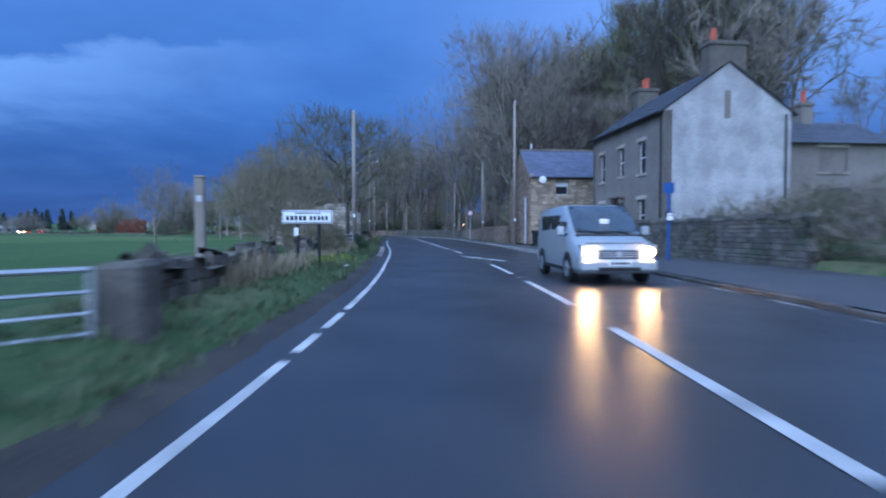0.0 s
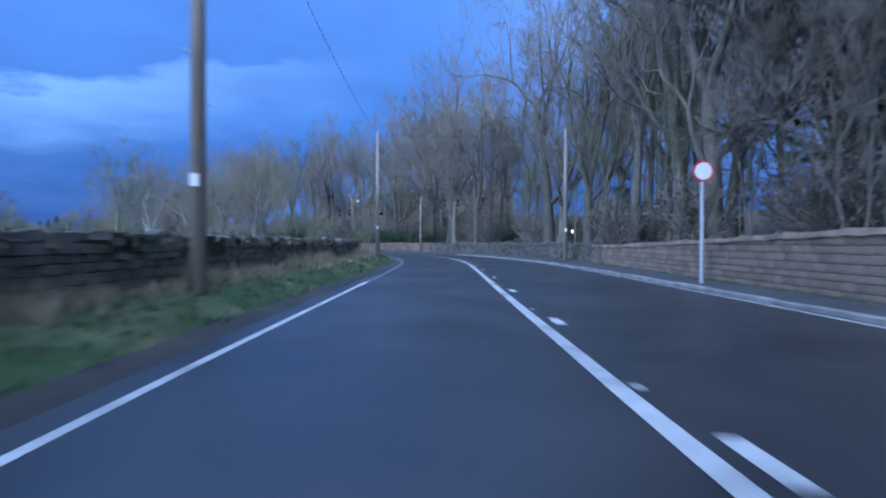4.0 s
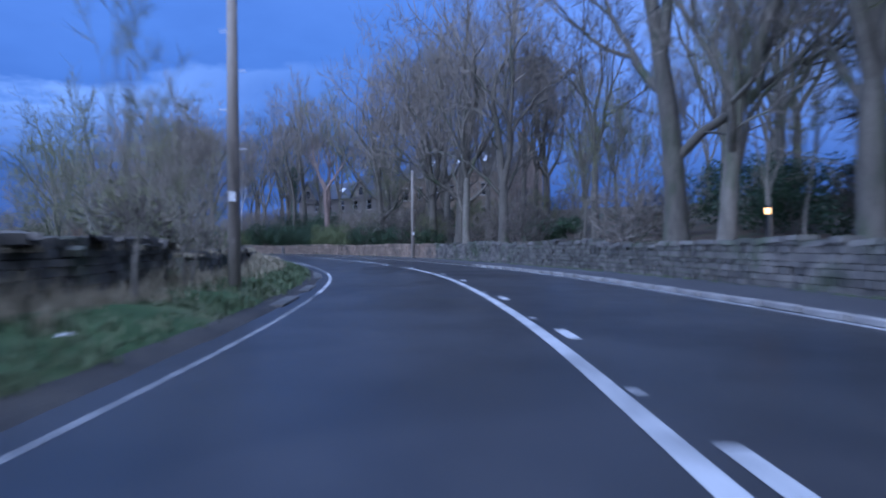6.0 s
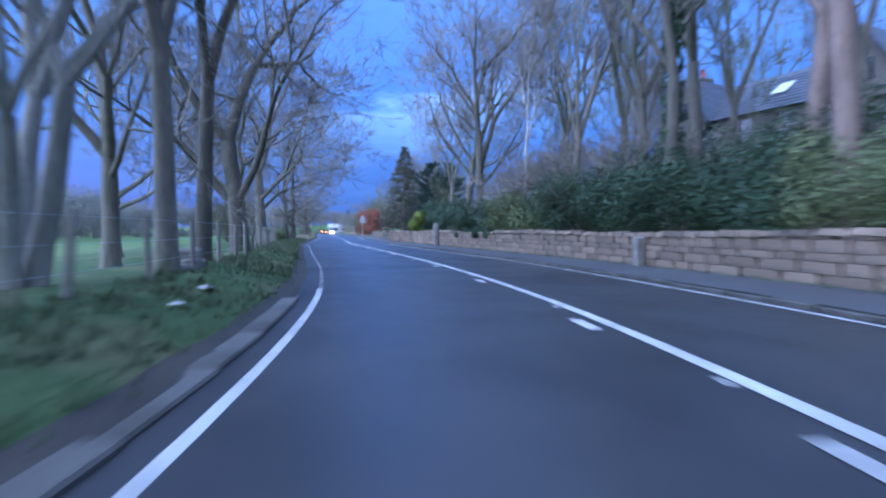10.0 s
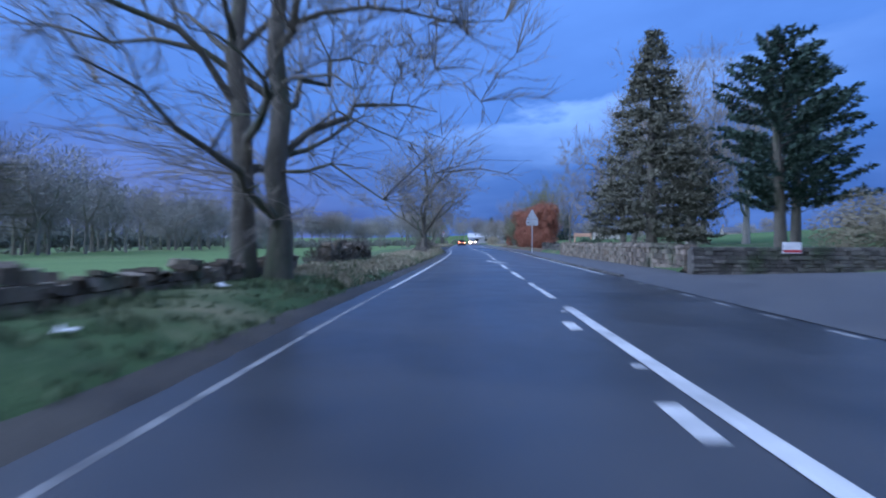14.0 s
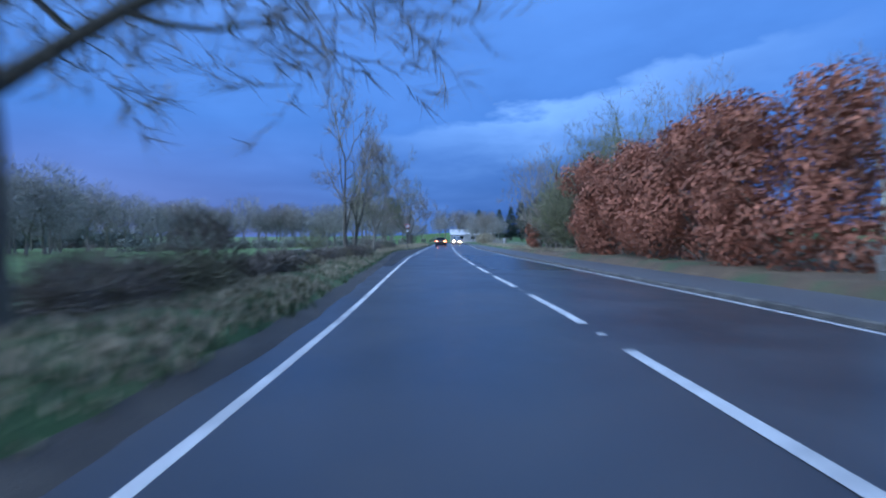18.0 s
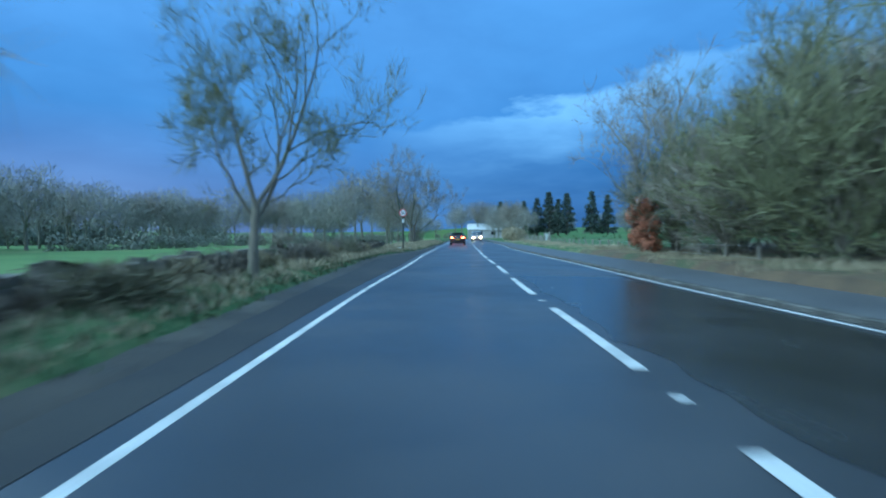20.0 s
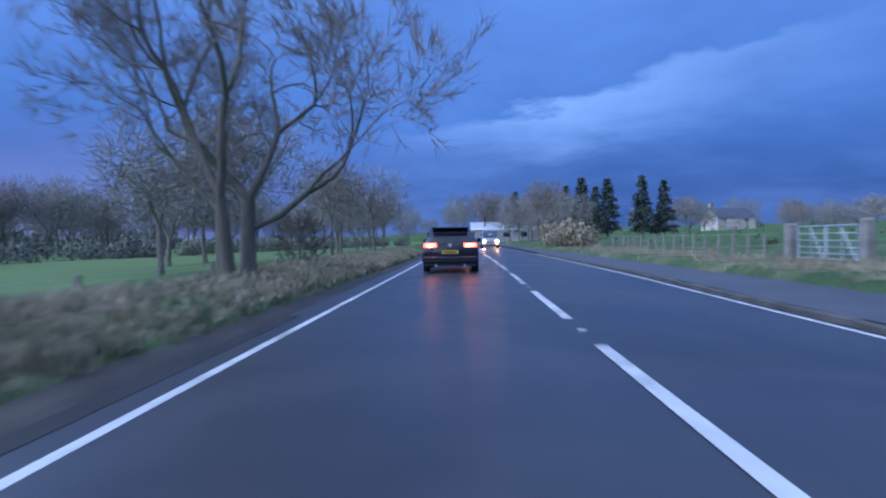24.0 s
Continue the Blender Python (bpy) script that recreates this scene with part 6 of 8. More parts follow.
# ---- planting ----
KIND = {
    "tall": [forked_tree(101 + i, 15 + 1.2 * i, 0.23 + 0.02 * i, 3.9 + 0.3 * i, (0.3, 0.38, 0.26, 0.34)[i], (BARK, DARKBARK, BARK, DARKBARK)[i], (TWIG, DARKTWIG, GREENTWIG, TWIG)[i], 6, 9, 1.3, spread=34, twig_len=0.8, side=0.8) for i in range(4)],
    "big": [forked_tree(151 + i, 18 + 1.5 * i, 0.36 + 0.03 * i, 5.6 + 0.5 * i, (0.3, 0.24, 0.36)[i], (BARK, DARKBARK, DARKBARK)[i], TWIG, 7, 6, 1.15, spread=36, low=2, twig_len=0.8, side=0.7) for i in range(3)],
    "wide": [forked_tree(201 + i, 11 + i, 0.26, 5.0, 0.2, (PALEBARK, BARK, BARK)[i], (TWIG, GREENTWIG, TWIG)[i], 7, 5, 1.0, spread=42, low=1, twig_len=0.6) for i in range(3)],
    "dense": [forked_tree(251 + i, 15 + i, 0.26, 4.6, 0.2, DARKBARK, (DARKTWIG, TWIG, GREENTWIG)[i], 6, 11, 2.4, spread=30, twig_len=1.1) for i in range(3)],
    "young": [forked_tree(301 + i, 7.0, 0.07, 1.7, 0.2, BARK, (GREENTWIG, TWIG)[i % 2], 5, 7, 1.0, stems=1 + (i % 2), spread=30, twig_len=0.45) for i in range(3)],
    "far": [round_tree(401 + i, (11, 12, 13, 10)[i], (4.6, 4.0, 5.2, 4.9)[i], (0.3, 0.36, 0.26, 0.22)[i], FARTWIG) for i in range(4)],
    "shrub": [shrub(501 + i, 3.2, 1.7, 6, (GREENTWIG, TWIG, DARKTWIG)[i]) for i in range(3)],
    "bushy": [shrub(531 + i, 3.2, 1.8, 6, (GREENTWIG, TWIG, MOSSTWIG)[i], counts=(10, 95, 9), thick=0.85) for i in range(3)],
    "fir": [conifer(601 + i, 12, 3.9, FIRGREEN, whorls=20, start=0.08, spray=0.75) for i in range(1)],
    "pine": [conifer(611 + i, 12, 3.8, whorls=14, start=0.2, open_=True, rough=0.4, spray=0.8) for i in range(2)],
    "dark_pine": [conifer(631, 12, 3.8, whorls=10, start=0.2, open_=True, rough=0.4, spray=2.6)],
    "dark_fir": [conifer(621 + i, 12, 3.4, FARFIR, whorls=13, spray=1.7) for i in range(2)],
}


def grow(kind, i, s, o, scale=1.0, z=None, label="", turn=None, name=None, group=""):
    words = {"dense": "tall bare tree with a dense twiggy crown", "tall": "tall bare woodland tree with a slim mossy trunk", "wide": "broad leafless tree with spreading limbs", "young": "slender bare young tree", "far": "leafless tree across the fields", "shrub": "tangled leafless roadside shrub", "bushy": "dense roadside shrub of fine budding twigs", "fir": "dark green fir tree", "dark_pine": "dark pine across the fields", "dark_fir": "dark conical fir across the fields", "pine": "dark pine with an open crown"}
    nm = name or {"shrub": "shrub", "bushy": "shrub", "fir": "fir_tree", "dark_fir": "fir_tree", "dark_pine": "pine_tree", "pine": "pine_tree"}.get(kind, "bare_tree")
    sets = KIND[kind]
    t = turn if turn is not None else (s * 37 + o * 91) % 360
    return plant(sets[i % len(sets)], nm, turned(s, o, z, t, scale), label or words[kind], "shrub" if kind in ("shrub", "bushy") else "tree", group)


# trees that stand by themselves
for fir in KIND["fir"]:
    balls = []
    for k in range(70):
        u = 0.1 + 0.86 * (k + 0.5) / 70
        reach = 3.1 * (1 - u) ** 0.75
        balls.append((math.cos(k * 2.4) * reach, math.sin(k * 2.4) * reach, 12 * u, 0.45 + 0.75 * (1 - u)))
    fir["needles"] = leaf_cloud(605, balls, 9000, 0.075, FIRGREEN, shell=0.4, name="needles")
oak = bare_tree(7, 10.8, 0.4, 0.24, 6.4, 15, (170, 1800, 8), DARKBARK, MOSSTWIG, thick=1.15, solid=True, rise=0.4)
plant(oak, "oak_tree", turned(46.5, -6.9, 0.3, 40), "old spreading bare oak with mossy limbs beside the ruin")
ash = bare_tree(9, 14.5, 0.33, 0.1, 7.8, 14, (170, 1700, 8), DARKBARK, TWIG, 2, 0.85, solid=True, rise=0.22, spread=0.02, top=0.85)
plant(ash, "twin_stemmed_tree", turned(182.6, -5.85, 0.3, 50), "large bare twin-stemmed tree on the verge")
lone = forked_tree(15, 10.8, 0.29, 6.0, 0.2, DARKBARK, TWIG, 7, 8, 0.9, lean=(-0.07, -0.085), spread=46, low=4, twig_len=0.5, side=0.9)
plant(lone, "field_tree", turned(224.5, -5.7, 0.25, 190), "lone bare tree with wide low limbs by the pasture")
small = forked_tree(24, 6.6, 0.12, 2.2, 0.22, BARK, GREENTWIG, 7, 8, 0.5, lean=(0.03, 0.04), spread=40, low=2, twig_len=0.4, side=0.8)
plant(small, "young_tree", turned(256.3, -5.7, 0.25, 0, 1.0), "small leaning bare tree beside a low wall")
alder = forked_tree(22, 10.0, 0.25, 4.4, 0.2, DARKBARK, TWIG, 7, 9, 0.85, lean=(0.03, 0.03), stems=2, spread=40, low=1, twig_len=0.5, side=0.8)
crooked = forked_tree(43, 7.8, 0.17, 2.1, 0.14, DARKBARK, TWIG, 6, 8, 1.0, stems=2, spread=40, twig_len=0.5)
plant(crooked, "roadside_tree", turned(247.3, -5.9, 0.2, 60), "forked bare tree rising from a low wall")
plant(alder, "alder_tree", turned(304.3, -6.3, 0.25, 120, 0.95), "crooked bare tree with two leaning stems")
beech = forked_tree(27, 15.5, 0.42, 6.0, 0.14, DARKBARK, TWIG, 7, 10, 1.35, stems=2, spread=42, low=2, curl=0.02, twig_len=0.7, side=0.8)
plant(beech, "beech_tree", turned(221.5, 12.5, None, 50), "large bare tree forked from the base beyond the wall")
ivied = forked_tree(31, 18, 0.3, 5.2, 0.42, DARKBARK, TWIG, 7, 5, 1.2, spread=36, ivy=True)
plant(ivied, "ivy_clad_tree", turned(140.5, 9.2, None, 0), "tall tree whose trunk is wrapped in dark ivy")
red = forked_tree(33, 17, 0.36, 5.2, 0.42, PINKBARK, TWIG, 7, 5, 1.2, spread=34)
for s, o, t in ((134.2, 9.6, 0), (136.9, 11.5, 130)):
    plant(red, "beech_tree", turned(s, o, None, t), "tall tree with a thick reddish trunk behind the wall")
birch = forked_tree(35, 13.5, 0.12, 2.0, 0.5, BIRCH, TWIG, 6, 6, 0.9, spread=26)
plant(birch, "birch_tree", turned(152.3, 8.5, None, 0), "slim pale-barked birch behind the wall")
# left side
clump = forked_tree(45, 13.0, 0.24, 5.4, 0.22, PALEBARK, TWIG, 6, 8, 1.0, stems=5, spread=36, twig_len=0.6)
spreading = [forked_tree(61 + i, 14.5, 0.36, 6.8, 0.27, (DARKBARK, BARK)[i], TWIG, 7, 10, 0.9, spread=46, low=3, twig_len=0.6, side=0.85) for i in range(2)]
plant(clump, "many_stemmed_tree", turned(131.0, -8.0, 0.05, 0), "large bare tree with many grey stems from the ground")
for i, (s, o, t) in enumerate(((144.1, -6.5, 60), (157.3, -6.5, 200))):
    plant(spreading[i], "spreading_tree", turned(s, o, 0.1, t), "bare roadside tree with long level limbs above the field fence")
for i, (s, o, sc, k) in enumerate(((133.4, -6.5, 0.95, "tall"), (137.3, -6.7, 0.9, "tall"), (136.6, -8.6, 0.9, "wide"), (147, -11.5, 1.0, "wide"), (126.5, -9.5, 0.9, "wide"))):
    grow(k, i, s, o, sc, 0.1)
for i, (s, o, sc) in enumerate(((27, -7.4, 0.6), (33.5, -6.7, 0.4), (84, -7.6, 0.7), (87, -8.6, 0.8), (90, -7.9, 0.7), (93, -9, 0.9), (96, -8.2, 0.6), (125.5, -7.6, 0.7), (48, -9, 0.7), (57, -10.5, 0.6), (66, -10, 0.6), (230, -6.0, 0.45), (243, -6.9, 0.4), (262, -6.9, 0.4), (310, -6.6, 0.6))):
    grow("shrub", i, s, o, sc)
for i, (s, o, sc) in enumerate(((79.1, -5.5, 0.62), (81.8, -5.7, 0.55), (84.6, -6.6, 0.5), (88, -10.5, 0.65), (91, -9, 0.7), (94, -11.5, 1.0), (97.5, -9.5, 0.7))):
    grow("young", i, s, o, sc)
for i, (s, o, sc) in enumerate(((109, -23, 0.9), (114, -17, 0.85), (119, -12, 0.9), (124, -15, 0.9), (112, -26, 0.85), (52, -24, 0.55), (44, -40, 0.6))):
    grow("wide", i, s, o, sc)
for i, (s, o, sc) in enumerate(((12.5, 8.6, 0.75), (14.5, 8.3, 0.7), (16.5, 8.5, 0.72), (18.3, 8.2, 0.62), (20.2, 8.5, 0.6), (22.4, 8.3, 0.5), (15.5, 10, 0.8), (13, 10.4, 0.9), (10.5, 9.0, 0.85), (19, 10.2, 0.6))):
    grow("bushy", 1 + i % 2, s, o, sc, 0.1, "tangled brown shrub growing over the wall")
olive = bare_tree(51, 5.0, 0.07, 0.02, 2.7, 3, (16, 210, 9), BARK, BUDTWIG, 6, 0.62, rise=1.0, top=0.75, spread=0.22, twig_len=0.4)
for s, o, t, sc in ((22.2, -8.0, 10, 0.8), (25.0, -7.9, 140, 0.92)):
    plant(olive, "thicket", turned(s, o, None, t, sc), "tall thicket of fine brown budding twigs behind the wall", "shrub")
# woodland on the right
rnd = random.Random(77)
large = [(50.0, 9.2), (53.9, 9.4), (58.5, 10.5), (64, 12), (69.5, 10), (75.5, 11.5), (82.5, 9.0), (87.3, 9.0), (90.1, 9.4), (104.7, 9.0), (109.9, 9.2), (112.8, 10.5), (114.6, 9.0), (119, 13.5), (123.0, 8.8), (162.5, 9.2), (166.5, 9.4)]
for i, (s, o) in enumerate(large):
    grow("big", (i * 2 + 1) % 3, s, o, 0.86 + 0.05 * (i * 5 % 7), None, "tall forked woodland tree with a thick mossy trunk", group="trees of the roadside wood")
spots = list(large)
tries = 0
while len(spots) < 68 and tries < 5000:
    tries += 1
    s, o = rnd.uniform(44, 176), 8.6 + 34 * rnd.random() ** 1.5
    if s < 50 and o < 15:
        continue
    if 128 < s < 160 and 13.5 < o < 36:
        continue
    if 118 < s < 176 and rnd.random() < (0.8 if o < 20 else 0.4):
        continue
    if all((s - a) ** 2 + (o - b) ** 2 > 9.0 for a, b in spots):
        spots.append((s, o))
for i, (s, o) in enumerate(spots):
    k, size = rnd.randrange(4), rnd.uniform(0.72, 1.12) * (1.2 if 52 < s < 104 else 1.0)
    if i >= len(large) and not (117 < s < 142 and 23 < o < 36):
        grow("tall", k, s, o, size, group="trees of the roadside wood")
for i, (s, o, sc) in enumerate(((115, 15, 1.15), (118.5, 11.2, 1.2), (122, 15.5, 1.15), (126, 11.5, 1.2), (130, 15, 1.2), (134.5, 17, 1.15), (137, 13.5, 1.1), (143.5, 13, 1.2), (146, 17, 1.15), (150.5, 14, 1.15), (154, 17, 1.1), (124, 20, 1.2), (113, 19.5, 1.2), (160, 15, 1.15))):
    grow("tall", i, s, o, sc, group="trees of the roadside wood")
for i, (s, o, sc) in enumerate(((116, 10.5, 1.0), (121.5, 11.5, 1.15), (127, 13.5, 1.2), (133, 12.5, 1.2), (140, 15.5, 1.25), (147.5, 15, 1.2))):
    grow("bushy", 1, s, o, sc, None, "tall brown leafless shrub behind the wall")
grow("wide", 1, 180.8, 14.6, 0.95)
for i, (s, o, sc) in enumerate(((128, 13.5, 1.5), (130.5, 15.5, 1.7), (132.5, 13, 1.4), (126, 16, 1.6), (146, 13, 1.5), (150, 13.5, 1.4), (143, 15, 1.6))):
    grow("young", i, s, o, sc)
for i in range(44):
    s = rnd.uniform(47, 128)
    grow("shrub", rnd.randrange(3), s, 8.4 + 12 * rnd.random() ** 1.3, rnd.uniform(0.7, 1.3), group="undergrowth of the wood")
for i in range(26):
    grow("young", i, rnd.uniform(48, 126), rnd.uniform(8.8, 17), rnd.uniform(0.9, 1.6))
# the wooded hill behind the houses
for i in range(60):
    s, o = rnd.uniform(30, 78), 20 + 34 * rnd.random() ** 1.25
    if (o + 1.9) / s > 0.66:
        continue
    grow("dense", rnd.randrange(3), s, o, rnd.uniform(1.1, 1.5), 0.5 + (o - 20) * 0.3, group="trees on the hill behind the houses")
for i in range(14):
    s = rnd.uniform(46, 74)
    grow("dense", i, s, rnd.uniform(11, 19), rnd.uniform(0.65, 0.85), group="trees on the hill behind the houses")
for s, o, sc in ((60, 12, 1.2), (66, 13, 1.35), (72, 12, 1.3), (78, 14, 1.35), (84, 17, 1.35), (90, 20, 1.3), (70, 20, 1.45), (80, 24, 1.4)):
    grow("dense", int(s) % 3, s, o, sc, None, group="trees on the hill behind the houses")
grow("pine", 1, 70, 18, 1.2, None)
# gardens along the neat wall
for i, (s, o, ln, dp, h, mt, n) in enumerate(((124, 9.6, 9, 2.6, 2.8, EVERGREEN, 6200), (131, 9.4, 8, 2.6, 3.3, HEDGE, 7000), (138, 9.2, 8, 2.8, 3.6, EVERGREEN, 7600), (145, 9.4, 8, 2.8, 3.9, EVERGREEN, 8000), (152, 9.3, 8, 2.6, 3.4, HEDGE, 7000), (160, 9.2, 8, 2.4, 3.2, EVERGREEN, 6400), (168, 9.6, 8, 2.6, 3.6, EVERGREEN, 6600), (117, 10, 8, 2.6, 2.4, EVERGREEN, 4400), (104, 13, 6, 3, 2.2, EVERGREEN, 3200), (141, 12.0, 16, 2.4, 4.6, EVERGREEN, 9000))):
    leafy = bush(700 + i, ln, dp, h * 0.92, mt, int(n * 1.9), 0.065)
    leafy["stem"] = KIND["shrub"][i % 3]["stem"]
    plant(leafy, "evergreen_shrub", stand(s, o - 1.3, land(s, o) - 0.05), "dense dark evergreen shrubbery behind the wall", "shrub")
plant(bush(720, 5, 1.6, 1.1, COPPER, 1500, 0.08), "bronze_shrub", stand(165, 8.4, 0.9), "bronze-leaved low shrub behind the wall", "shrub")
plant({**bush(721, 2.1, 2.1, 3.5, CYPRESS, 8000, 0.07), "stem": KIND["shrub"][0]["stem"]}, "golden_cypress", stand(182.0, 7.7, 0.15), "rounded yellow-green conifer in a garden", "shrub")
plant({**bush(722, 3.2, 3.4, 4.8, EVERGREEN, 9000, 0.1), "stem": KIND["shrub"][0]["stem"]}, "evergreen_shrub", stand(181.8, 10.3, 0.25), "tall dark evergreen mass beside the side road", "shrub")
balls = [(x, -3.4 + 0.4 * k, z, 0.33) for k in range(18) for x in (-0.42, 0.0, 0.42) for z in (0.25, 0.55, 0.72)]
plant({"foliage": leaf_cloud(723, balls, 15000, 0.045, HEDGE, shell=0.7, name="foliage"), "stem": KIND["shrub"][0]["stem"]}, "clipped_hedge", stand(171.2, -6.3, 0.2), "clipped pale green garden hedge", "hedge")
for s, o, sc in ((175.5, -10.4, 1.3), (178.2, -10.4, 1.35), (173, -10.5, 1.0)):
    grow("bushy", 2, s, o, sc, None, "dark rounded thicket behind the hedge")
for i, (s, o, sc) in enumerate(((147, 9.6, 1.5), (149.5, 10.4, 1.7), (152.5, 9.6, 1.6), (155.5, 10.4, 1.7), (158.5, 9.8, 1.4), (144, 11, 1.6))):
    grow("bushy", 1, s, o, sc, None, "tall brown leafless shrub behind the wall")
# beyond the junction
grow("fir", 0, 205.5, 9.4, 1.13, None, "tall grey-green fir with a broad base")
for s, o, sc, i in ((196.2, 12.0, 0.84, 0), (200.5, 15.0, 0.85, 1), (216, 16, 0.8, 0)):
    grow("pine", i, s, o, sc, None)
grow("wide", 2, 213, 14.5, 1.1)
grow("wide", 0, 214, 19, 1.1)
grow("wide", 2, 219, 18, 1.0)
grow("wide", 0, 249, 22, 0.85)
plant(bush(730, 4.4, 4.0, 3.0, BUDTWIG, 16000, 0.05), "rounded_shrub", stand(191.5, 13.5, 0.4), "smooth rounded olive-brown shrub beyond the low wall", "shrub")
plant(bush(731, 3.0, 1.6, 1.0, EVERGREEN, 1800, 0.09), "low_shrub", stand(219, 8.4, 0.5), "low green shrub behind the wall", "shrub")
for k in range(5):
    s = 234.6 + k * 3.95
    m = bush(740 + k, 5.4, 2.6, (5.6, 6.0, 5.8, 6.0, 5.7)[k], COPPER, 12000, 0.085)
    m["stem"] = KIND["shrub"][k % 3]["stem"]
    plant(m, "copper_beech", stand(s, 7.1 + 0.15 * (k % 2), 0.15), "tall beech hedge holding rust-red dead leaves", "hedge", "beech hedge by the road")
plant(bush(750, 2.0, 1.5, 2.9, COPPER, 2600, 0.09), "copper_beech", stand(270, 7.0, 0.2), "small upright beech with rust-red leaves", "shrub")
for i, (s, o, sc) in enumerate(((259, 8.2, 1.5), (260.6, 8.8, 1.7), (262, 8.6, 1.7), (264.5, 7.9, 1.5), (267, 8.8, 1.7), (269.5, 8.0, 1.4), (272, 9, 1.4), (259, 10.8, 1.9), (262.5, 10.9, 2.0), (265.5, 11, 2.0), (270, 11.2, 1.8))):
    grow("bushy", (0, 2, 0, 1)[i % 4], s, o, sc)
for i, (s, o, sc) in enumerate(((256, 11.5, 0.9), (259, 12.5, 1.0), (262.5, 11.5, 1.15), (266, 12.5, 1.25), (269, 11.5, 1.1), (253, 12, 0.8))):
    grow("young", i, s, o, sc)
grow("wide", 1, 263, 13.5, 0.92)
grow("wide", 2, 258, 15, 0.85)
grow("wide", 0, 269, 14, 0.9)
grow("wide", 1, 276, 10.5, 0.72)
grow("wide", 0, 271.5, 7.6, 0.82)
grow("wide", 1, 266, 10.5, 0.82)
for i, (s, o, ln, h) in enumerate(((212.4, -5.1, 2.6, 0.4), (214.8, -5.2, 2.2, 0.45), (226.5, -5.9, 2.4, 0.75), (229, -5.8, 2.2, 0.7), (247, -5.6, 2.0, 0.6), (251.5, -5.8, 1.6, 0.55), (264, -6.6, 2.4, 0.7), (270, -6.7, 2.0, 0.7))):
    balls = [(rnd.uniform(-0.35, 0.35), ln * (k / 9 - 0.5) * 0.9, h * rnd.uniform(0.15, 0.5), rnd.uniform(0.3, 0.5) * h + 0.1) for k in range(10)]
    plant({"foliage": haze_crown(780 + i, balls, int(2200 * ln * h), 0.26, 0.011, (BRAMBLE, MOSSTWIG)[i % 2], "foliage"), "canes": canes(780 + i, ln, h, int(9 * ln), DARKTWIG)}, "bramble", stand(s, o, 0.2), "low tangled grey-brown bramble clump on the grass verge", "shrub", "brambles along the verge")


def overgrow(s0, s1, fo, h, material, label, seed, step=4.0, dense=1.0):
    """Tangled growth that smothers a low wall, one clump after another."""
    r = random.Random(seed)
    s, k = s0, 0
    while s < s1:
        ln = step * r.uniform(0.7, 1.2)
        hh = h * r.uniform(0.75, 1.15)
        balls = [(r.uniform(-0.3, 0.3), ln * (j / 11 - 0.5), hh * r.uniform(0.1, 0.6), hh * r.uniform(0.3, 0.42)) for j in range(12)]
        plant({"foliage": haze_crown(seed + k, balls, int(1500 * ln * hh * dense), 0.24, 0.012, material[k % len(material)], "foliage"), "canes": canes(seed + k, ln, hh, int(9 * ln), DARKTWIG)}, "bramble", stand(s + ln / 2, fo(s + ln / 2), 0.2), label, "shrub", "brambles along the verge")
        s, k = s + ln, k + 1


overgrow(231, 279, lambda s: float(np.interp(s, [231, 250, 262, 285], [-5.75, -6.05, -6.75, -6.65])), 0.62, (BRAMBLE, BUDTWIG), "dark tangled brambles smothering the low wall", 2000)
overgrow(189, 196.2, lambda s: -6.5, 0.95, (DARKTWIG, BRAMBLE), "dark bramble mound over the collapsed wall", 2040, 3.0)
overgrow(18.2, 26.0, lambda s: WALL_L(s) - 0.05, 1.15, (BUDTWIG, MOSSTWIG), "brown budding growth spilling over the wall", 2060, 3.2, 1.3)
for i, (s, o, ln, h) in enumerate(((96.5, 20, 7, 4.5), (92.5, 17.5, 6, 4.0), (101, 24, 8, 5.0), (89, 21, 7, 4.5))):
    plant({**bush(2080 + i, ln, 3.0, h, EVERGREEN, 5200, 0.09), "stem": KIND["shrub"][i % 3]["stem"]}, "evergreen_shrub", stand(s, o, land(s, o) - 0.05), "dark evergreen thicket within the wood", "shrub")
# tree belts across the fields
BELT = []


def far_tree(i, s, o, scale, z):
    BELT.append((KIND["far"][i % 4], turned(s, o, z, (s * 37 + o * 91) % 360, scale)))


for i in range(96):
    s = 150 + i * 3.5 + rnd.uniform(-2, 2)
    o = -66 - 26 * rnd.random() - (14 if i > 52 else 0) + 34 * max(0, (i - 68) / 26)
    far_tree(i, s, o, rnd.uniform(1.1, 1.5), verge_left(s, o) - 0.3)
for i in range(16):
    s = 322 + i * 5.5
    far_tree(i, s, -11 - rnd.uniform(0, 16), rnd.uniform(0.7, 1.0), -0.6)
for i in range(34):
    far_tree(i, 430 + rnd.uniform(0, 60), -60 + i * 7 + rnd.uniform(-3, 3), rnd.uniform(0.7, 1.1), 0.6)
for i in range(24):
    s = -20 + i * 7
    far_tree(i, s, -75 - rnd.uniform(0, 40), rnd.uniform(0.5, 0.85), -1.8)
for i in range(14):
    grow("dark_pine" if i % 3 else "dark_fir", i, 158 + i * 5 + rnd.uniform(-2, 2), -74 - rnd.uniform(0, 25), rnd.uniform(0.7, 1.0), -1.6, group="dark conifers across the pasture")
for i, (o, sc) in enumerate(((11, 0.95), (18, 0.95), (22.5, 1.05), (26, 1.2), (28.5, 1.0), (31, 1.15), (38.5, 1.2), (43.5, 1.1))):
    grow("dark_fir", i, 418 + 5 * rnd.random(), o, sc, 0.8, group="row of dark firs on the skyline")
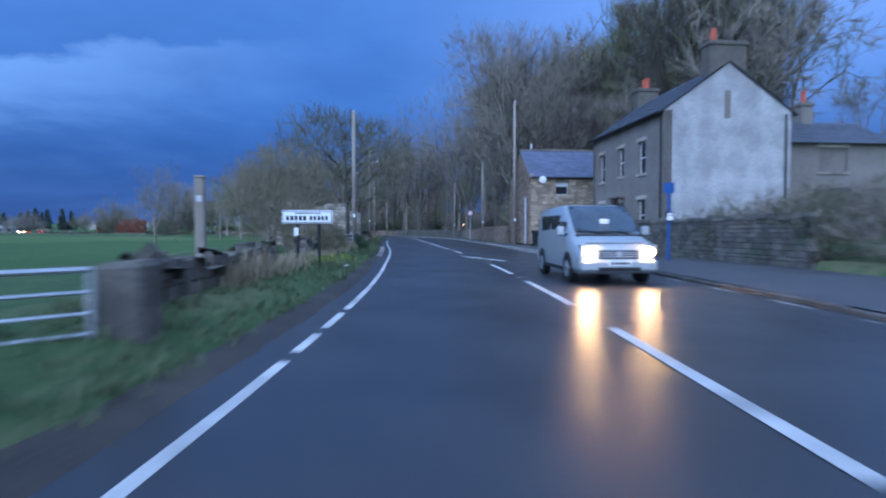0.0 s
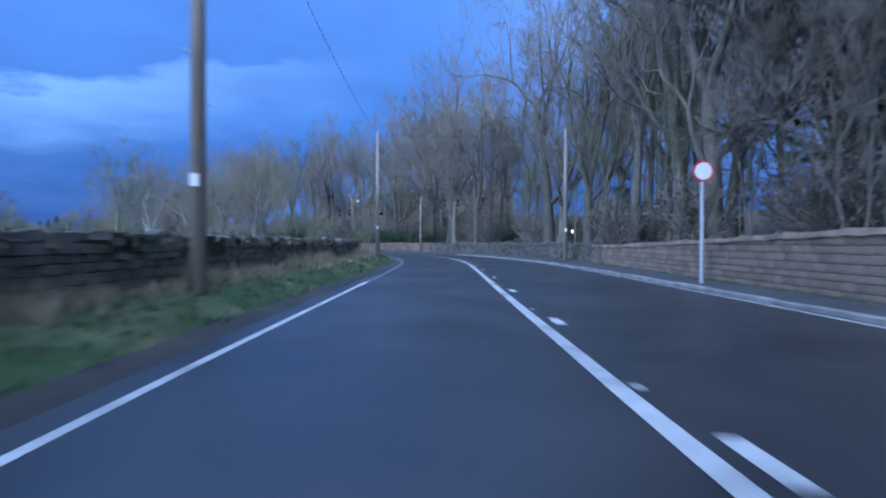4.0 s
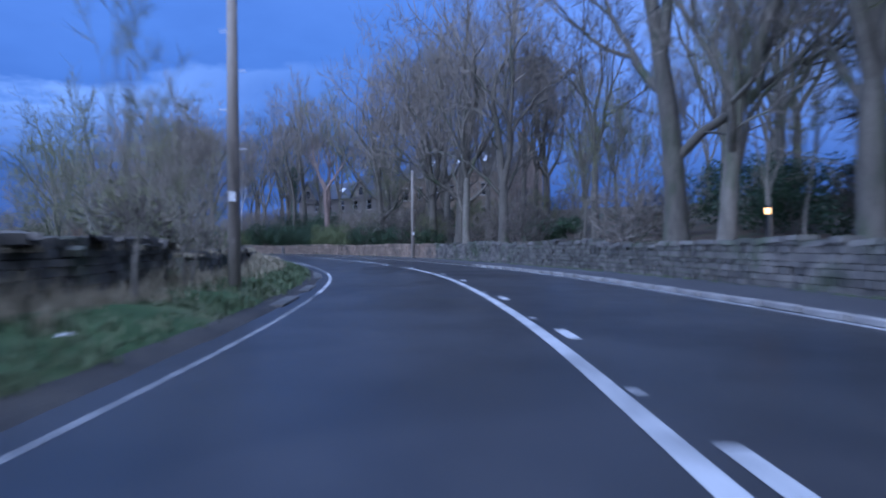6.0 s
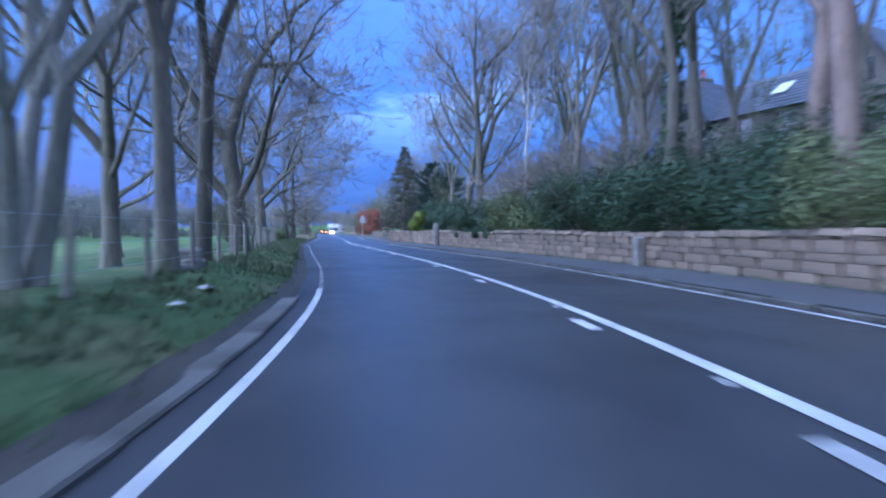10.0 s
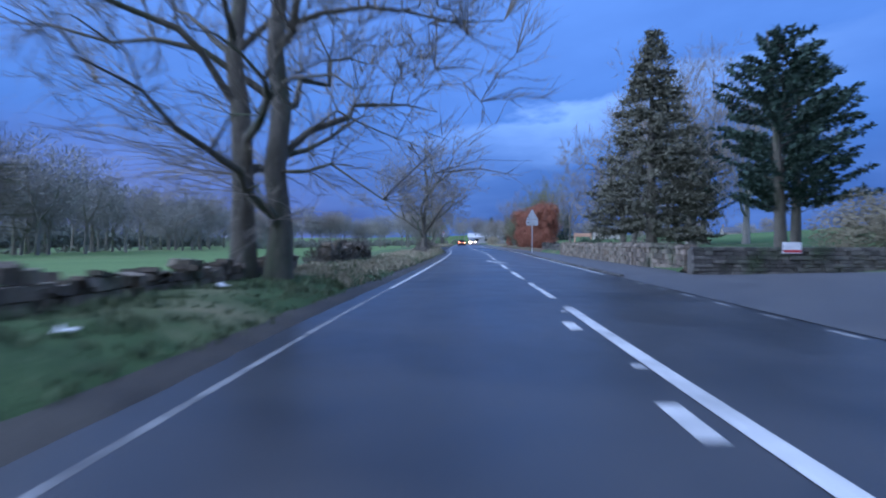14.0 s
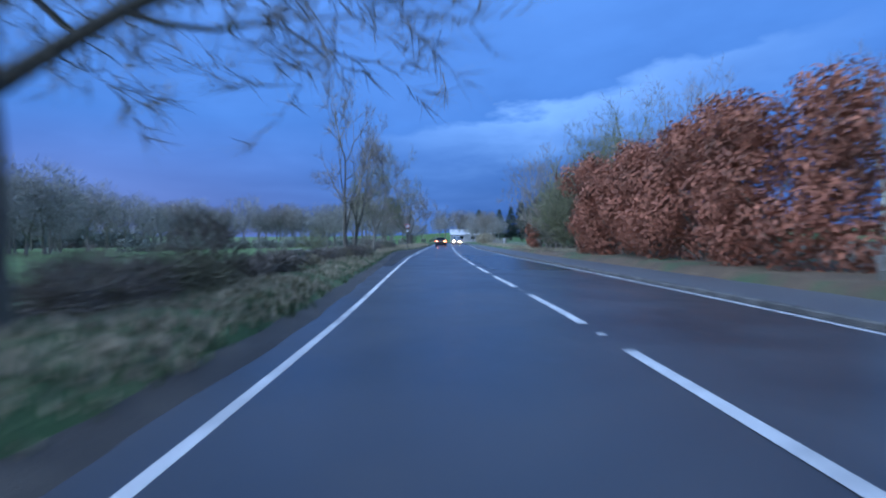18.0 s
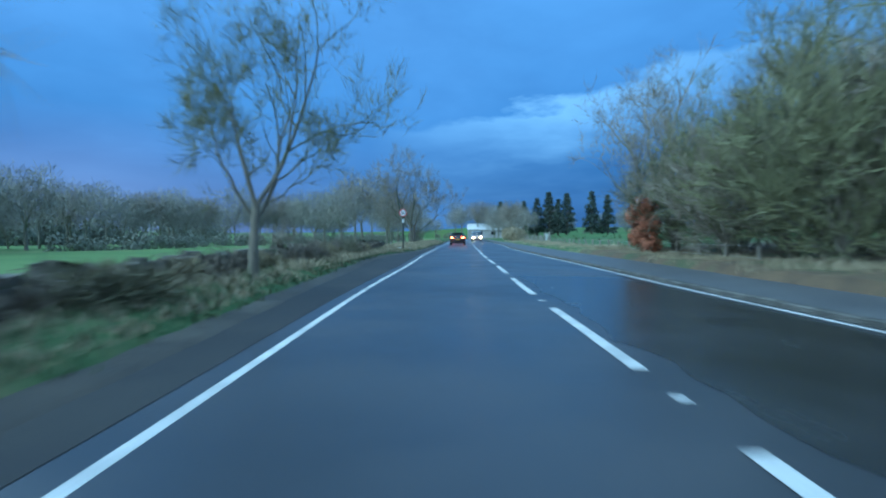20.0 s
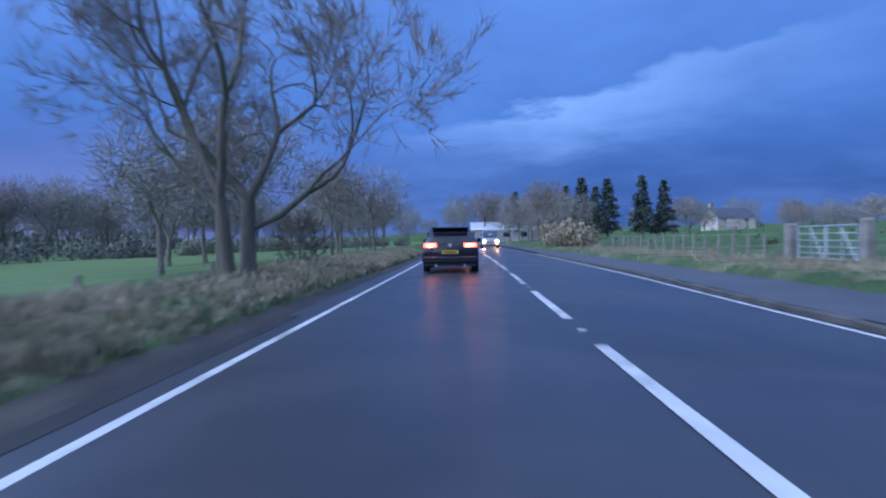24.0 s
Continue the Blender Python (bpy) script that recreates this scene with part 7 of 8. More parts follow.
for i, (o, sc) in enumerate(((-3, 0.8), (4, 0.95), (7.5, 0.8), (50, 0.9), (54, 0.7), (76, 0.6), (82, 0.65), (88, 0.7), (94, 0.65))):
    far_tree(i, 420 + 4 * rnd.random(), o, sc, 0.6)
for i in range(12):
    far_tree(i, 360 + i * 6, 7.5 + 8 * rnd.random(), rnd.uniform(0.55, 0.8), 0.3)
plant(bush(770, 15, 3.2, 2.6, STRAW, 5200, 0.16), "bramble_bank", stand(341, 7.6, 0.2), "pale brown bramble bank at the roadside", "shrub")
grow("young", 1, 20, -38, 0.8, -1.0)
grow("wide", 0, 30, -46, 0.5, -1.4)


v, f, idx = [], [], []
for pair, m in BELT:
    for j, k in enumerate(("trunk", "crown")):
        me = pair[k]
        co = np.empty(len(me.vertices) * 3)
        me.vertices.foreach_get("co", co)
        mm = np.array(m)
        n0 = len(v)
        v += [tuple(p) for p in co.reshape(-1, 3) @ mm[:3, :3].T + mm[:3, 3]]
        f += [tuple(n0 + q for q in p.vertices) for p in me.polygons]
        # most far crowns take the twig colour that has distance haze painted in
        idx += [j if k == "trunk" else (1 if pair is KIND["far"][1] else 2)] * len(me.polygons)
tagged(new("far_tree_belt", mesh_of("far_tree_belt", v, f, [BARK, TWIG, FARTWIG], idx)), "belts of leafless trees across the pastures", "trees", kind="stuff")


def far_scrub(name, rows, label, seed, leaf=0.26):
    """Dark bushes and hedges far off, as one uneven band of leafy clumps (s, o, z, r)."""
    r = random.Random(seed)
    balls = []
    for s0, s1, o0, o1, h in rows:
        for k in range(int((s1 - s0) / 1.6)):
            u = r.random()
            rad = h * r.uniform(0.35, 0.6)
            s, o = s0 + (s1 - s0) * u, o0 + (o1 - o0) * u + r.uniform(-4, 4)
            balls.append((*at(s, o, land(s, o) + rad * r.uniform(0.2, 0.9)), rad))
    tagged(new(name, leaf_cloud(seed, balls, len(balls) * 170, leaf, SCRUB, name=name)), label, "hedgerow", kind="stuff")


far_scrub("far_hedgerow", ((140, 215, -70, -76, 5.0), (215, 330, -84, -90, 1.8), (330, 470, -62, -32, 3.5), (420, 470, -50, 10, 3.0), (440, 470, 10, 150, 2.6), (-10, 140, -95, -80, 3.5)), "dark undergrowth and hedges below distant trees", 88)
far_scrub("far_woodland", ((120, 330, -190, -170, 13), (330, 520, -170, -120, 12), (0, 120, -190, -190, 11)), "low dark belt of woodland on the far side of the valley", 89, 0.75)

# ---- poles, signs, gates and fences ----
def pole(s, o, z, height, label, arm=False, seed=0, r=0.13):
    h = thing("utility_pole", stand(s, o, z), label, "utility pole")
    bm = rod(bmesh.new(), (0, 0, -0.4), (0, 0, height), r, r * 0.72, 12)
    part("shaft", bm, POLEWOOD, h, smooth=True)
    part("steel_cap", rod(bmesh.new(), (0, 0, height), (0, 0, height + 0.05), r * 0.76, r * 0.4, 12), GALV, h)
    if arm:
        part("crossarm", boxes((-0.9, 0.9, -0.06, 0.06, height - 1.25, height - 1.13), bevel=0.01), POLEWOOD, h, "wooden crossarm")
        for x in (-0.75, 0, 0.75):
            part("insulator", rod(bmesh.new(), (x, 0, height - 1.13), (x, 0, height - 0.95), 0.045, 0.03, 8), WHITEPAINT, h, "white insulator")
    part("number_plate", boxes((-0.07, 0.07, -r - 0.012, -r + 0.01, 1.7, 1.9)), WHITEPAINT, h, "small pole plate")
    for k in range(5):
        z0 = height * (0.35 + 0.1 * k)
        part("step_iron", rod(bmesh.new(), (0.1 * (-1) ** k, 0, z0), (0.26 * (-1) ** k, 0, z0), 0.012, None, 6), GALV, h)
    return h


pole(32.6, -5.5, 0.2, 7.7, "tall weathered wooden utility pole on the verge")
pole(40.6, 5.75, 0.12, 10.4, "tall wooden utility pole beside the stone cottage")
pole(55.0, -5.2, 0.3, 8.6, "dark wooden utility pole with a crossarm", arm=True)
pole(52.6, 5.5, 0.12, 7.4, "wooden utility pole by the wall of the wood")
pole(82.5, -5.0, 0.3, 7.9, "pale wooden utility pole at the start of the bend")
pole(78.4, 6.0, 0.12, 7.6, "mossy wooden utility pole by the low wall")
pole(110.7, 5.2, 0.12, 6.4, "wooden utility pole at the edge of the footway")


def wire(a, b, sag, name="overhead_wire"):
    pts = [Vector(a).lerp(Vector(b), i / 12) - Vector((0, 0, sag * 4 * (i / 12) * (1 - i / 12))) for i in range(13)]
    t = Tubes()
    t.add(pts, [0.009] * 13, 4)
    tagged(new(name, t.mesh(name, PLASTIC)), "thin sagging overhead cable between poles", "cable")


wire(at(32.6, -5.5, 7.8), at(55, -5.2, 8.0), 0.5)
wire(at(55, -5.2, 8.8), at(82.5, -5.0, 8.1), 0.6)
wire(at(40.6, 5.75, 10.2), at(52.6, 5.5, 7.3), 0.2)
wire(at(78.4, 6.0, 7.6), at(110.7, 5.2, 6.4), 0.7)
wire(at(82.5, -5.0, 8.1), at(78.4, 6.0, 7.6), 0.2)


def bars(host, x0, x1, z0, z1, n, y, material, seed=1):
    """Short plain bars in place of words."""
    rnd = random.Random(seed)
    x = x0
    k = (x1 - x0) / n
    for i in range(n):
        w = k * rnd.uniform(0.6, 0.85)
        part("lettering", boxes((x, x + w, y - 0.003, y, z0, z1)), material, host)
        x += k


def village_sign():
    h = thing("village_sign", stand(14.3, -5.3, 0.2, 4), "long white place-name sign on two posts above yellow flowers", "road sign")
    b = part("board", boxes((-0.62, 0.62, -0.02, 0.02, 1.12, 1.45), bevel=0.012), SIGNFACE, h, "white board with dark lettering")
    part("border", boxes((-0.6, 0.6, -0.023, -0.02, 1.14, 1.155), (-0.6, 0.6, -0.023, -0.02, 1.415, 1.43), (-0.6, -0.585, -0.023, -0.02, 1.155, 1.415), (0.585, 0.6, -0.023, -0.02, 1.155, 1.415)), BLACKPAINT, b)
    bars(b, -0.52, 0.0, 1.2, 1.31, 5, -0.021, BLACKPAINT, 3)
    bars(b, 0.06, 0.54, 1.2, 1.31, 5, -0.021, BLACKPAINT, 4)
    bars(b, -0.3, 0.34, 1.36, 1.395, 9, -0.021, BLACKPAINT, 5)
    for x in (-0.25, 0.28):
        part("post", rod(bmesh.new(), (x, 0.05, -0.4), (x, 0.05, 1.4), 0.04), BLACKPAINT, h, "dark round post")
    p = part("plate", boxes((-0.33, -0.22, -0.02, 0.0, 0.82, 1.02)), WHITEPAINT, h, "small white plate")
    rnd = random.Random(2)
    bed = thing("daffodils", stand(14.5, -4.75, 0.15), "clump of yellow daffodils under the sign", "flowers")
    t = Tubes()
    v, f = [], []
    for k in range(70):
        p = Vector((rnd.gauss(0, 0.28), rnd.gauss(0, 0.5), 0))
        q = p + Vector((rnd.gauss(0, 0.05), rnd.gauss(0, 0.05), rnd.uniform(0.22, 0.36)))
        t.add([p, q], [0.006, 0.004], 3)
        for a in range(6):
            c, s = math.cos(a * 1.047), math.sin(a * 1.047)
            i = len(v)
            v += [q, q + Vector((c * 0.035 - s * 0.014, -0.01, s * 0.035 + c * 0.014)), q + Vector((c * 0.055, 0, s * 0.055))]
            f.append((i, i + 1, i + 2))
    part("stalks", t.mesh("stalks", BLADE), None, bed)
    tagged(part("petals", mesh_of("petals", v, f, CYPRESS), None, bed, "yellow petals"), kind="stuff")


village_sign()


def field_gate(s, o, z, turn, width, label, bars_n=5, height=1.1, material=GALV):
    h = thing("field_gate", stand(s, o, z, turn), label, "gate")
    bm = bmesh.new()
    for x in (0, width):
        rod(bm, (x, 0, 0.05), (x, 0, height), 0.025, None, 8)
    part("gate_frame", bm, material, h)
    for k in range(bars_n):
        zz = 0.15 + (height - 0.15) * (k / (bars_n - 1)) ** 1.15
        part("rail", rod(bmesh.new(), (0, 0, zz), (width, 0, zz), 0.019 if k < bars_n - 1 else 0.026, None, 8), material, h)
    part("brace", rod(bmesh.new(), (0.05, 0.02, 0.15), (width * 0.5, 0.02, height - 0.05), 0.015, None, 6), material, h)
    part("upright", rod(bmesh.new(), (width * 0.5, 0.0, 0.12), (width * 0.5, 0.0, height), 0.017, None, 6), material, h)
    return h


def stone_post(s, o, z, w, d, height, label, turn=0, seed=1, stone=STONEFLAG):
    bm = box(bmesh.new(), -w / 2, w / 2, -d / 2, d / 2, -0.4, height, bevel=0.05)
    bmesh.ops.subdivide_edges(bm, edges=bm.edges[:], cuts=2, use_grid_fill=True)
    rnd = random.Random(seed)
    for q in bm.verts:
        q.co += Vector([0.03 * noise.noise(q.co * 3 + Vector((seed, i * 9, 0))) for i in range(3)])
    me = bpy.data.meshes.new("gatepost")
    bm.to_mesh(me)
    bm.free()
    me.materials.append(stone)
    ob = new("stone_gatepost", me)
    ob.matrix_world = stand(s, o, z, turn)
    return tagged(ob, label, "gatepost")


stone_post(4.75, -4.75, -0.1, 0.42, 0.35, 0.98, "squat rough stone gatepost with ivy at its foot", seed=3, stone=DRYSTONE)
field_gate(2.05, -7.1, -0.12, 48, 3.3, "galvanised steel field gate in an opening of the wall", 6, 0.95)
stone_post(29.3, -5.05, 0.0, 0.5, 0.42, 0.85, "rough stone gatepost beside the wooden pole", seed=5, stone=DRYSTONE)
field_gate(26.6, -7.6, 0.0, 48, 3.3, "galvanised field gate in front of the ruin", 6, 0.95)
plant(bush(790, 0.9, 0.8, 1.05, EVERGREEN, 1500, 0.05), "ivy", stand(29.1, -4.95, 0.05), "dark ivy smothering the old gatepost", "climber")
plant(bush(791, 0.8, 0.7, 0.75, EVERGREEN, 900, 0.05), "ivy", stand(5.2, -4.9, -0.02), "dark ivy at the foot of the gatepost", "climber")
for i, (s, ln) in enumerate(((150.8, 2.2), (153.0, 2.6), (155.6, 2.4))):
    plant(bush(792 + i, ln, 0.7, 0.6, EVERGREEN, 1500, 0.05), "ivy", stand(s, WALL_R(s) + 0.1, 0.78), "dark ivy trailing over the top of the sandstone wall", "climber")
stone_post(33.2, 6.7, 0.12, 0.4, 0.36, 1.35, "stone gatepost in front of the cottage", seed=9)
stone_post(35.6, 6.6, 0.12, 0.4, 0.36, 1.2, "stone gatepost in front of the cottage", seed=10)
stone_post(136.8, 5.35, 0.12, 0.3, 0.26, 0.85, "short dark stone post against the wall", seed=12)
stone_post(160.0, 5.1, 0.12, 0.34, 0.3, 1.55, "dark stone gatepost at a gap in the wall", seed=13)


h = thing("footpath_post", stand(11.0, -6.7, 0.0, 8), "tall weathered square post behind the tumbled wall", "post")
part("shaft", boxes((-0.09, 0.09, -0.08, 0.08, -0.4, 2.15), bevel=0.02), POLEWOOD, h)
part("cap", boxes((-0.1, 0.1, -0.09, 0.09, 2.15, 2.2), bevel=0.02), POLEWOOD, h)
part("waymark", boxes((-0.05, 0.05, -0.09, -0.08, 1.7, 1.82)), GREYPAINT, h, "small pale disc plate")


def wheelie_bin(s, o, z):
    h = thing("wheelie_bin", stand(s, o, z, 10), "dark wheeled refuse bin beside the gate", "bin")
    bm = box(bmesh.new(), -0.27, 0.27, -0.3, 0.3, 0.08, 0.95, bevel=0.03)
    for q in bm.verts:
        if q.co.z < 0.3:
            q.co.x *= 0.82
            q.co.y *= 0.8
    part("body", bm, PLASTIC, h)
    part("lid", boxes((-0.3, 0.3, -0.33, 0.33, 0.96, 1.02), bevel=0.02), PLASTIC, h)
    part("handle", rod(bmesh.new(), (-0.24, 0.36, 0.93), (0.24, 0.36, 0.93), 0.018), PLASTIC, h)
    for x in (-0.25, 0.25):
        part("wheel", rod(bmesh.new(), (x - 0.03, 0.25, 0.1), (x + 0.03, 0.25, 0.1), 0.1, None, 14), RUBBER, h)


wheelie_bin(35.0, 5.9, 0.12)


def bus_stop():
    h = thing("bus_stop_post", stand(18.4, 5.9, 0.12), "blue bus stop post with a timetable case", "bus stop")
    part("post", rod(bmesh.new(), (0, 0, -0.2), (0, 0, 2.6), 0.05), BLUEPAINT, h)
    part("flag", boxes((-0.18, 0.18, -0.02, 0.02, 2.25, 2.6), bevel=0.01), BLUEPAINT, h, "small blue flag panel")
    c = part("timetable_case", boxes((-0.14, 0.14, -0.1, -0.05, 1.3, 1.62), bevel=0.008), BLACKPAINT, h, "dark timetable case")
    part("timetable", boxes((-0.11, 0.11, -0.103, -0.1, 1.34, 1.58)), WHITEPAINT, c, "white timetable sheet")
    bars(c, -0.09, 0.09, 1.5, 1.53, 4, -0.1035, BLACKPAINT)


bus_stop()


def round_sign(s, o, z, height, label, r=0.3, text=(("50", 0.36),), lit=False, turn=0, small=True, paint=GREYPAINT):
    h = thing("speed_sign", stand(s, o, z, turn), label, "road sign")
    part("post", rod(bmesh.new(), (0, 0.05, -0.4), (0, 0.05, height + r), 0.045), paint, h, "metal post")
    bm = rod(bmesh.new(), (0, -0.012, height), (0, 0.012, height), r, None, 40)
    d = part("disc", bm, REDPAINT, h, "red-rimmed round sign")
    part("face", rod(bmesh.new(), (0, -0.016, height), (0, -0.011, height), r * 0.82, None, 40), SIGNFACE, d, "white face")
    part("back", rod(bmesh.new(), (0, 0.011, height), (0, 0.016, height), r, None, 40), GREYPAINT, d, "grey back")
    for word, size in text:
        cu = bpy.data.curves.new("digits", "FONT")
        cu.body, cu.size, cu.align_x, cu.align_y, cu.extrude = word, size, "CENTER", "CENTER", 0.001
        cu.offset = 0.008
        ob = new("digits", cu)
        ob.data.materials.append(BLACKPAINT)
        ob.parent = d
        ob.matrix_local = Matrix.Translation((0, -0.019, height)) @ Matrix.Rotation(radians(90), 4, "X")
    if small:
        part("plate", boxes((-0.07, 0.07, -0.02, -0.005, height - r - 0.42, height - r - 0.2)), WHITEPAINT, h, "small white plate")
    return h


round_sign(60.7, 5.4, 0.12, 2.9, "pale round road sign on a thin post by the wall", 0.27, (), small=False)
round_sign(282.9, -5.25, 0.25, 2.45, "round speed limit sign on a dark post on the verge", 0.25, paint=BLACKPAINT)


def triangle_back():
    h = thing("warning_sign", stand(222, 4.15, 0.15, 0), "grey back of a triangular warning sign with a plate below", "road sign")
    part("post", rod(bmesh.new(), (0, 0.04, -0.3), (0, 0.04, 3.75), 0.045), GALV, h, "grey metal post")
    bm = bmesh.new()
    prism(bm, [(-0.52, 2.95), (0.52, 2.95), (0.06, 3.8), (-0.06, 3.8)], 0.06, 0.075)
    part("triangle", bm, GREYPAINT, h)
    part("plate", boxes((-0.52, 0.52, 0.06, 0.075, 2.4, 2.93), bevel=0.004), GREYPAINT, h)
    for z in (2.52, 2.82, 3.08, 3.45):
        part("bracket", boxes((-0.5 if z < 3.2 else -0.2, 0.5 if z < 3.2 else 0.2, 0.0, 0.055, z - 0.02, z + 0.02)), GALV, h, "sign bracket")
    for z in (2.6, 3.05):
        part("sticker", boxes((-0.42, -0.28, 0.048, 0.058, z, z + 0.1)), BLACKPAINT, h, "dark sticker")


triangle_back()


def board_sign():
    h = thing("garden_sign", stand(220.3, 8.3, 0.7, -6), "pale orange wooden board on two posts in the grass", "sign")
    part("board", boxes((-0.75, 0.75, -0.03, 0.03, 0.85, 1.15), bevel=0.01), PEACH, h)
    for x in (-0.68, 0.68):
        part("post", boxes((x - 0.05, x + 0.05, -0.05, 0.05, -0.3, 1.2), bevel=0.01), PEACH, h)


board_sign()
h = thing("notice_board", stand(189.2, 8.6, 0.5, 0), "small white and red notice on the low wall", "sign")
part("panel", boxes((-0.28, 0.28, -0.02, 0.02, 0.25, 0.6), bevel=0.006), WHITEPAINT, h)
part("red_band", boxes((-0.26, 0.26, -0.024, -0.02, 0.28, 0.36)), REDPAINT, h, "red band")


def fence(pairs, fo, label, z, height=1.05, rails=3, name="fence", wood=FENCEWOOD):
    h = thing(name, Matrix.Identity(4), label, "fence")
    rnd = random.Random(int(pairs[0] * 7))
    spots = []
    s = pairs[0]
    shape = bpy.data.meshes.new("post")
    bm = rod(bmesh.new(), (0, 0, -0.4), (0, 0, height), 0.055, 0.05, 8)
    bm.to_mesh(shape)
    bm.free()
    shape.materials.append(wood)
    while s < pairs[1]:
        ob = new("post", shape)
        ob.parent = h
        ob.matrix_world = stand(s, fo(s), z(s)) @ Matrix.Rotation(rnd.gauss(0, 0.04), 4, "X") @ Matrix.Rotation(rnd.gauss(0, 0.04), 4, "Y") @ Matrix.Scale(rnd.uniform(0.9, 1.1), 4)
        spots.append(s)
        s += pairs[2]
    for k in range(rails):
        t = Tubes()
        zz = height * (0.35 + 0.6 * k / max(rails - 1, 1))
        t.add([at(q, fo(q), z(q) + zz) for q in spots], [0.003] * len(spots), 3)
        part("strand", t.mesh("strand", GALV), None, h, "fence wire")
    return h


fence((126, 176, 2.6), lambda s: -6.1, "leaning grey posts of a wire field fence", lambda s: 0.25, 1.1, 3)
fence((262, 304.5, 2.2), lambda s: 7.6 + 0.01 * (s - 262), "short pale wooden posts along the pasture", lambda s: 0.22, 0.6, 2)
fence((309.6, 328, 1.1), lambda s: 8.0, "close-set pale fence posts by the field gate", lambda s: 0.3, 0.85, 2)
fence((286, 330, 2.4), lambda s: -7.4, "low posts of a sheep fence", lambda s: 0.0, 0.6, 2)
stone_post(305.3, 8.1, 0.3, 0.28, 0.26, 1.15, "squared stone gatepost at the field gate", seed=21)
stone_post(308.4, 8.1, 0.3, 0.3, 0.28, 1.1, "squared stone gatepost at the field gate", seed=22)
for k in range(2):
    g = field_gate(305.6 + 1.25 * k, 8.1, 0.3, 90, 1.2, "pale metal mesh gate into the pasture", 6, 1.0)
stone_post(134.0, -6.2, 0.2, 0.3, 0.3, 0.35, "tumbled stone of a field stile", seed=31)
for i, (ds, h2) in enumerate(((0.5, 0.55), (0.9, 0.3), (-0.4, 0.25))):
    stone_post(134.0 + ds, -6.35, 0.2, 0.5, 0.3, h2, "tumbled stone of a field stile", turn=20 * i, seed=40 + i)


def litter(s, o, z, size, seed):
    """A crumpled scrap of white plastic or paper."""
    rnd = random.Random(seed)
    bm = bmesh.new()
    bmesh.ops.create_grid(bm, x_segments=4, y_segments=4, size=size)
    for v in bm.verts:
        v.co += Vector((rnd.gauss(0, 0.12), rnd.gauss(0, 0.12), abs(rnd.gauss(0, 0.35)))) * size
    bmesh.ops.solidify(bm, geom=bm.faces[:], thickness=0.004)
    me = bpy.data.meshes.new("litter")
    bm.to_mesh(me)
    bm.free()
    me.materials.append(WHITEPAINT)
    ob = new("litter", me)
    ob.matrix_world = stand(s, o, z, seed * 37 % 360)
    tagged(ob, "crumpled white litter lying on the grass verge", "litter", "litter on the verge")


for i, (s, o, size) in enumerate(((15.5, -4.5, 0.07), (74.0, -5.0, 0.06), (76.2, -4.8, 0.06), (99.6, -4.6, 0.07), (113, -4.8, 0.07), (130.2, -5.0, 0.08), (128.6, -4.9, 0.08), (175.8, -5.0, 0.08), (180.2, -5.6, 0.1), (69, -5.2, 0.08), (281, -5.3, 0.1), (284, -4.9, 0.08))):
    litter(s, o, verge_left(s, o) + 0.04, size, i + 1)


def lantern():
    h = thing("garden_lantern", stand(86, 9.3, 0.7), "lit yellow lantern on a short post among the trees", "lamp")
    part("post", rod(bmesh.new(), (0, 0, -0.3), (0, 0, 1.2), 0.05), BLACKPAINT, h)
    part("lamp_glass", rod(bmesh.new(), (0, 0, 1.24), (0, 0, 1.4), 0.055, 0.075, 6), GLOW, h, "glowing lantern glass")
    part("lamp_cap", rod(bmesh.new(), (0, 0, 1.4), (0, 0, 1.5), 0.11, 0.02, 6), BLACKPAINT, h)


lantern()


# ---- vehicles ----
def loft(bm, sections):
    """Join outlines (lists of points) one behind another."""
    rings = [[bm.verts.new(p) for p in sec] for sec in sections]
    n = len(rings[0])
    for a, b in zip(rings, rings[1:]):
        for i in range(n):
            bm.faces.new((a[i], a[(i + 1) % n], b[(i + 1) % n], b[i]))
    bm.faces.new(rings[0][::-1])
    bm.faces.new(rings[-1])
    bmesh.ops.recalc_face_normals(bm, faces=bm.faces)
    return bm


def body_section(y, half, z0, zb, ztop, half_top):
    """A closed cross section of a car at y: sill, belt line, roof."""
    return [(-half * 0.92, y, z0), (-half, y, z0 + 0.14), (-half, y, (z0 + zb) / 2), (-half * 0.985, y, zb), (-half_top, y, ztop - 0.05), (-half_top * 0.86, y, ztop), (half_top * 0.86, y, ztop), (half_top, y, ztop - 0.05), (half * 0.985, y, zb), (half, y, (z0 + zb) / 2), (half, y, z0 + 0.14), (half * 0.92, y, z0)]


def wheel(parent, x, y, r, w=0.2):
    t = part("wheel", rod(bmesh.new(), (x - w / 2, y, r), (x + w / 2, y, r), r, None, 24), RUBBER, parent)
    sx = 1 if x > 0 else -1
    part("rim", rod(bmesh.new(), (x + sx * (w / 2 - 0.02), y, r), (x + sx * (w / 2 + 0.008), y, r), r * 0.66, r * 0.6, 20), GALV, t, "alloy rim")
    part("hub", rod(bmesh.new(), (x + sx * w / 2, y, r), (x + sx * (w / 2 + 0.02), y, r), r * 0.18, None, 10), BLACKPAINT, t)


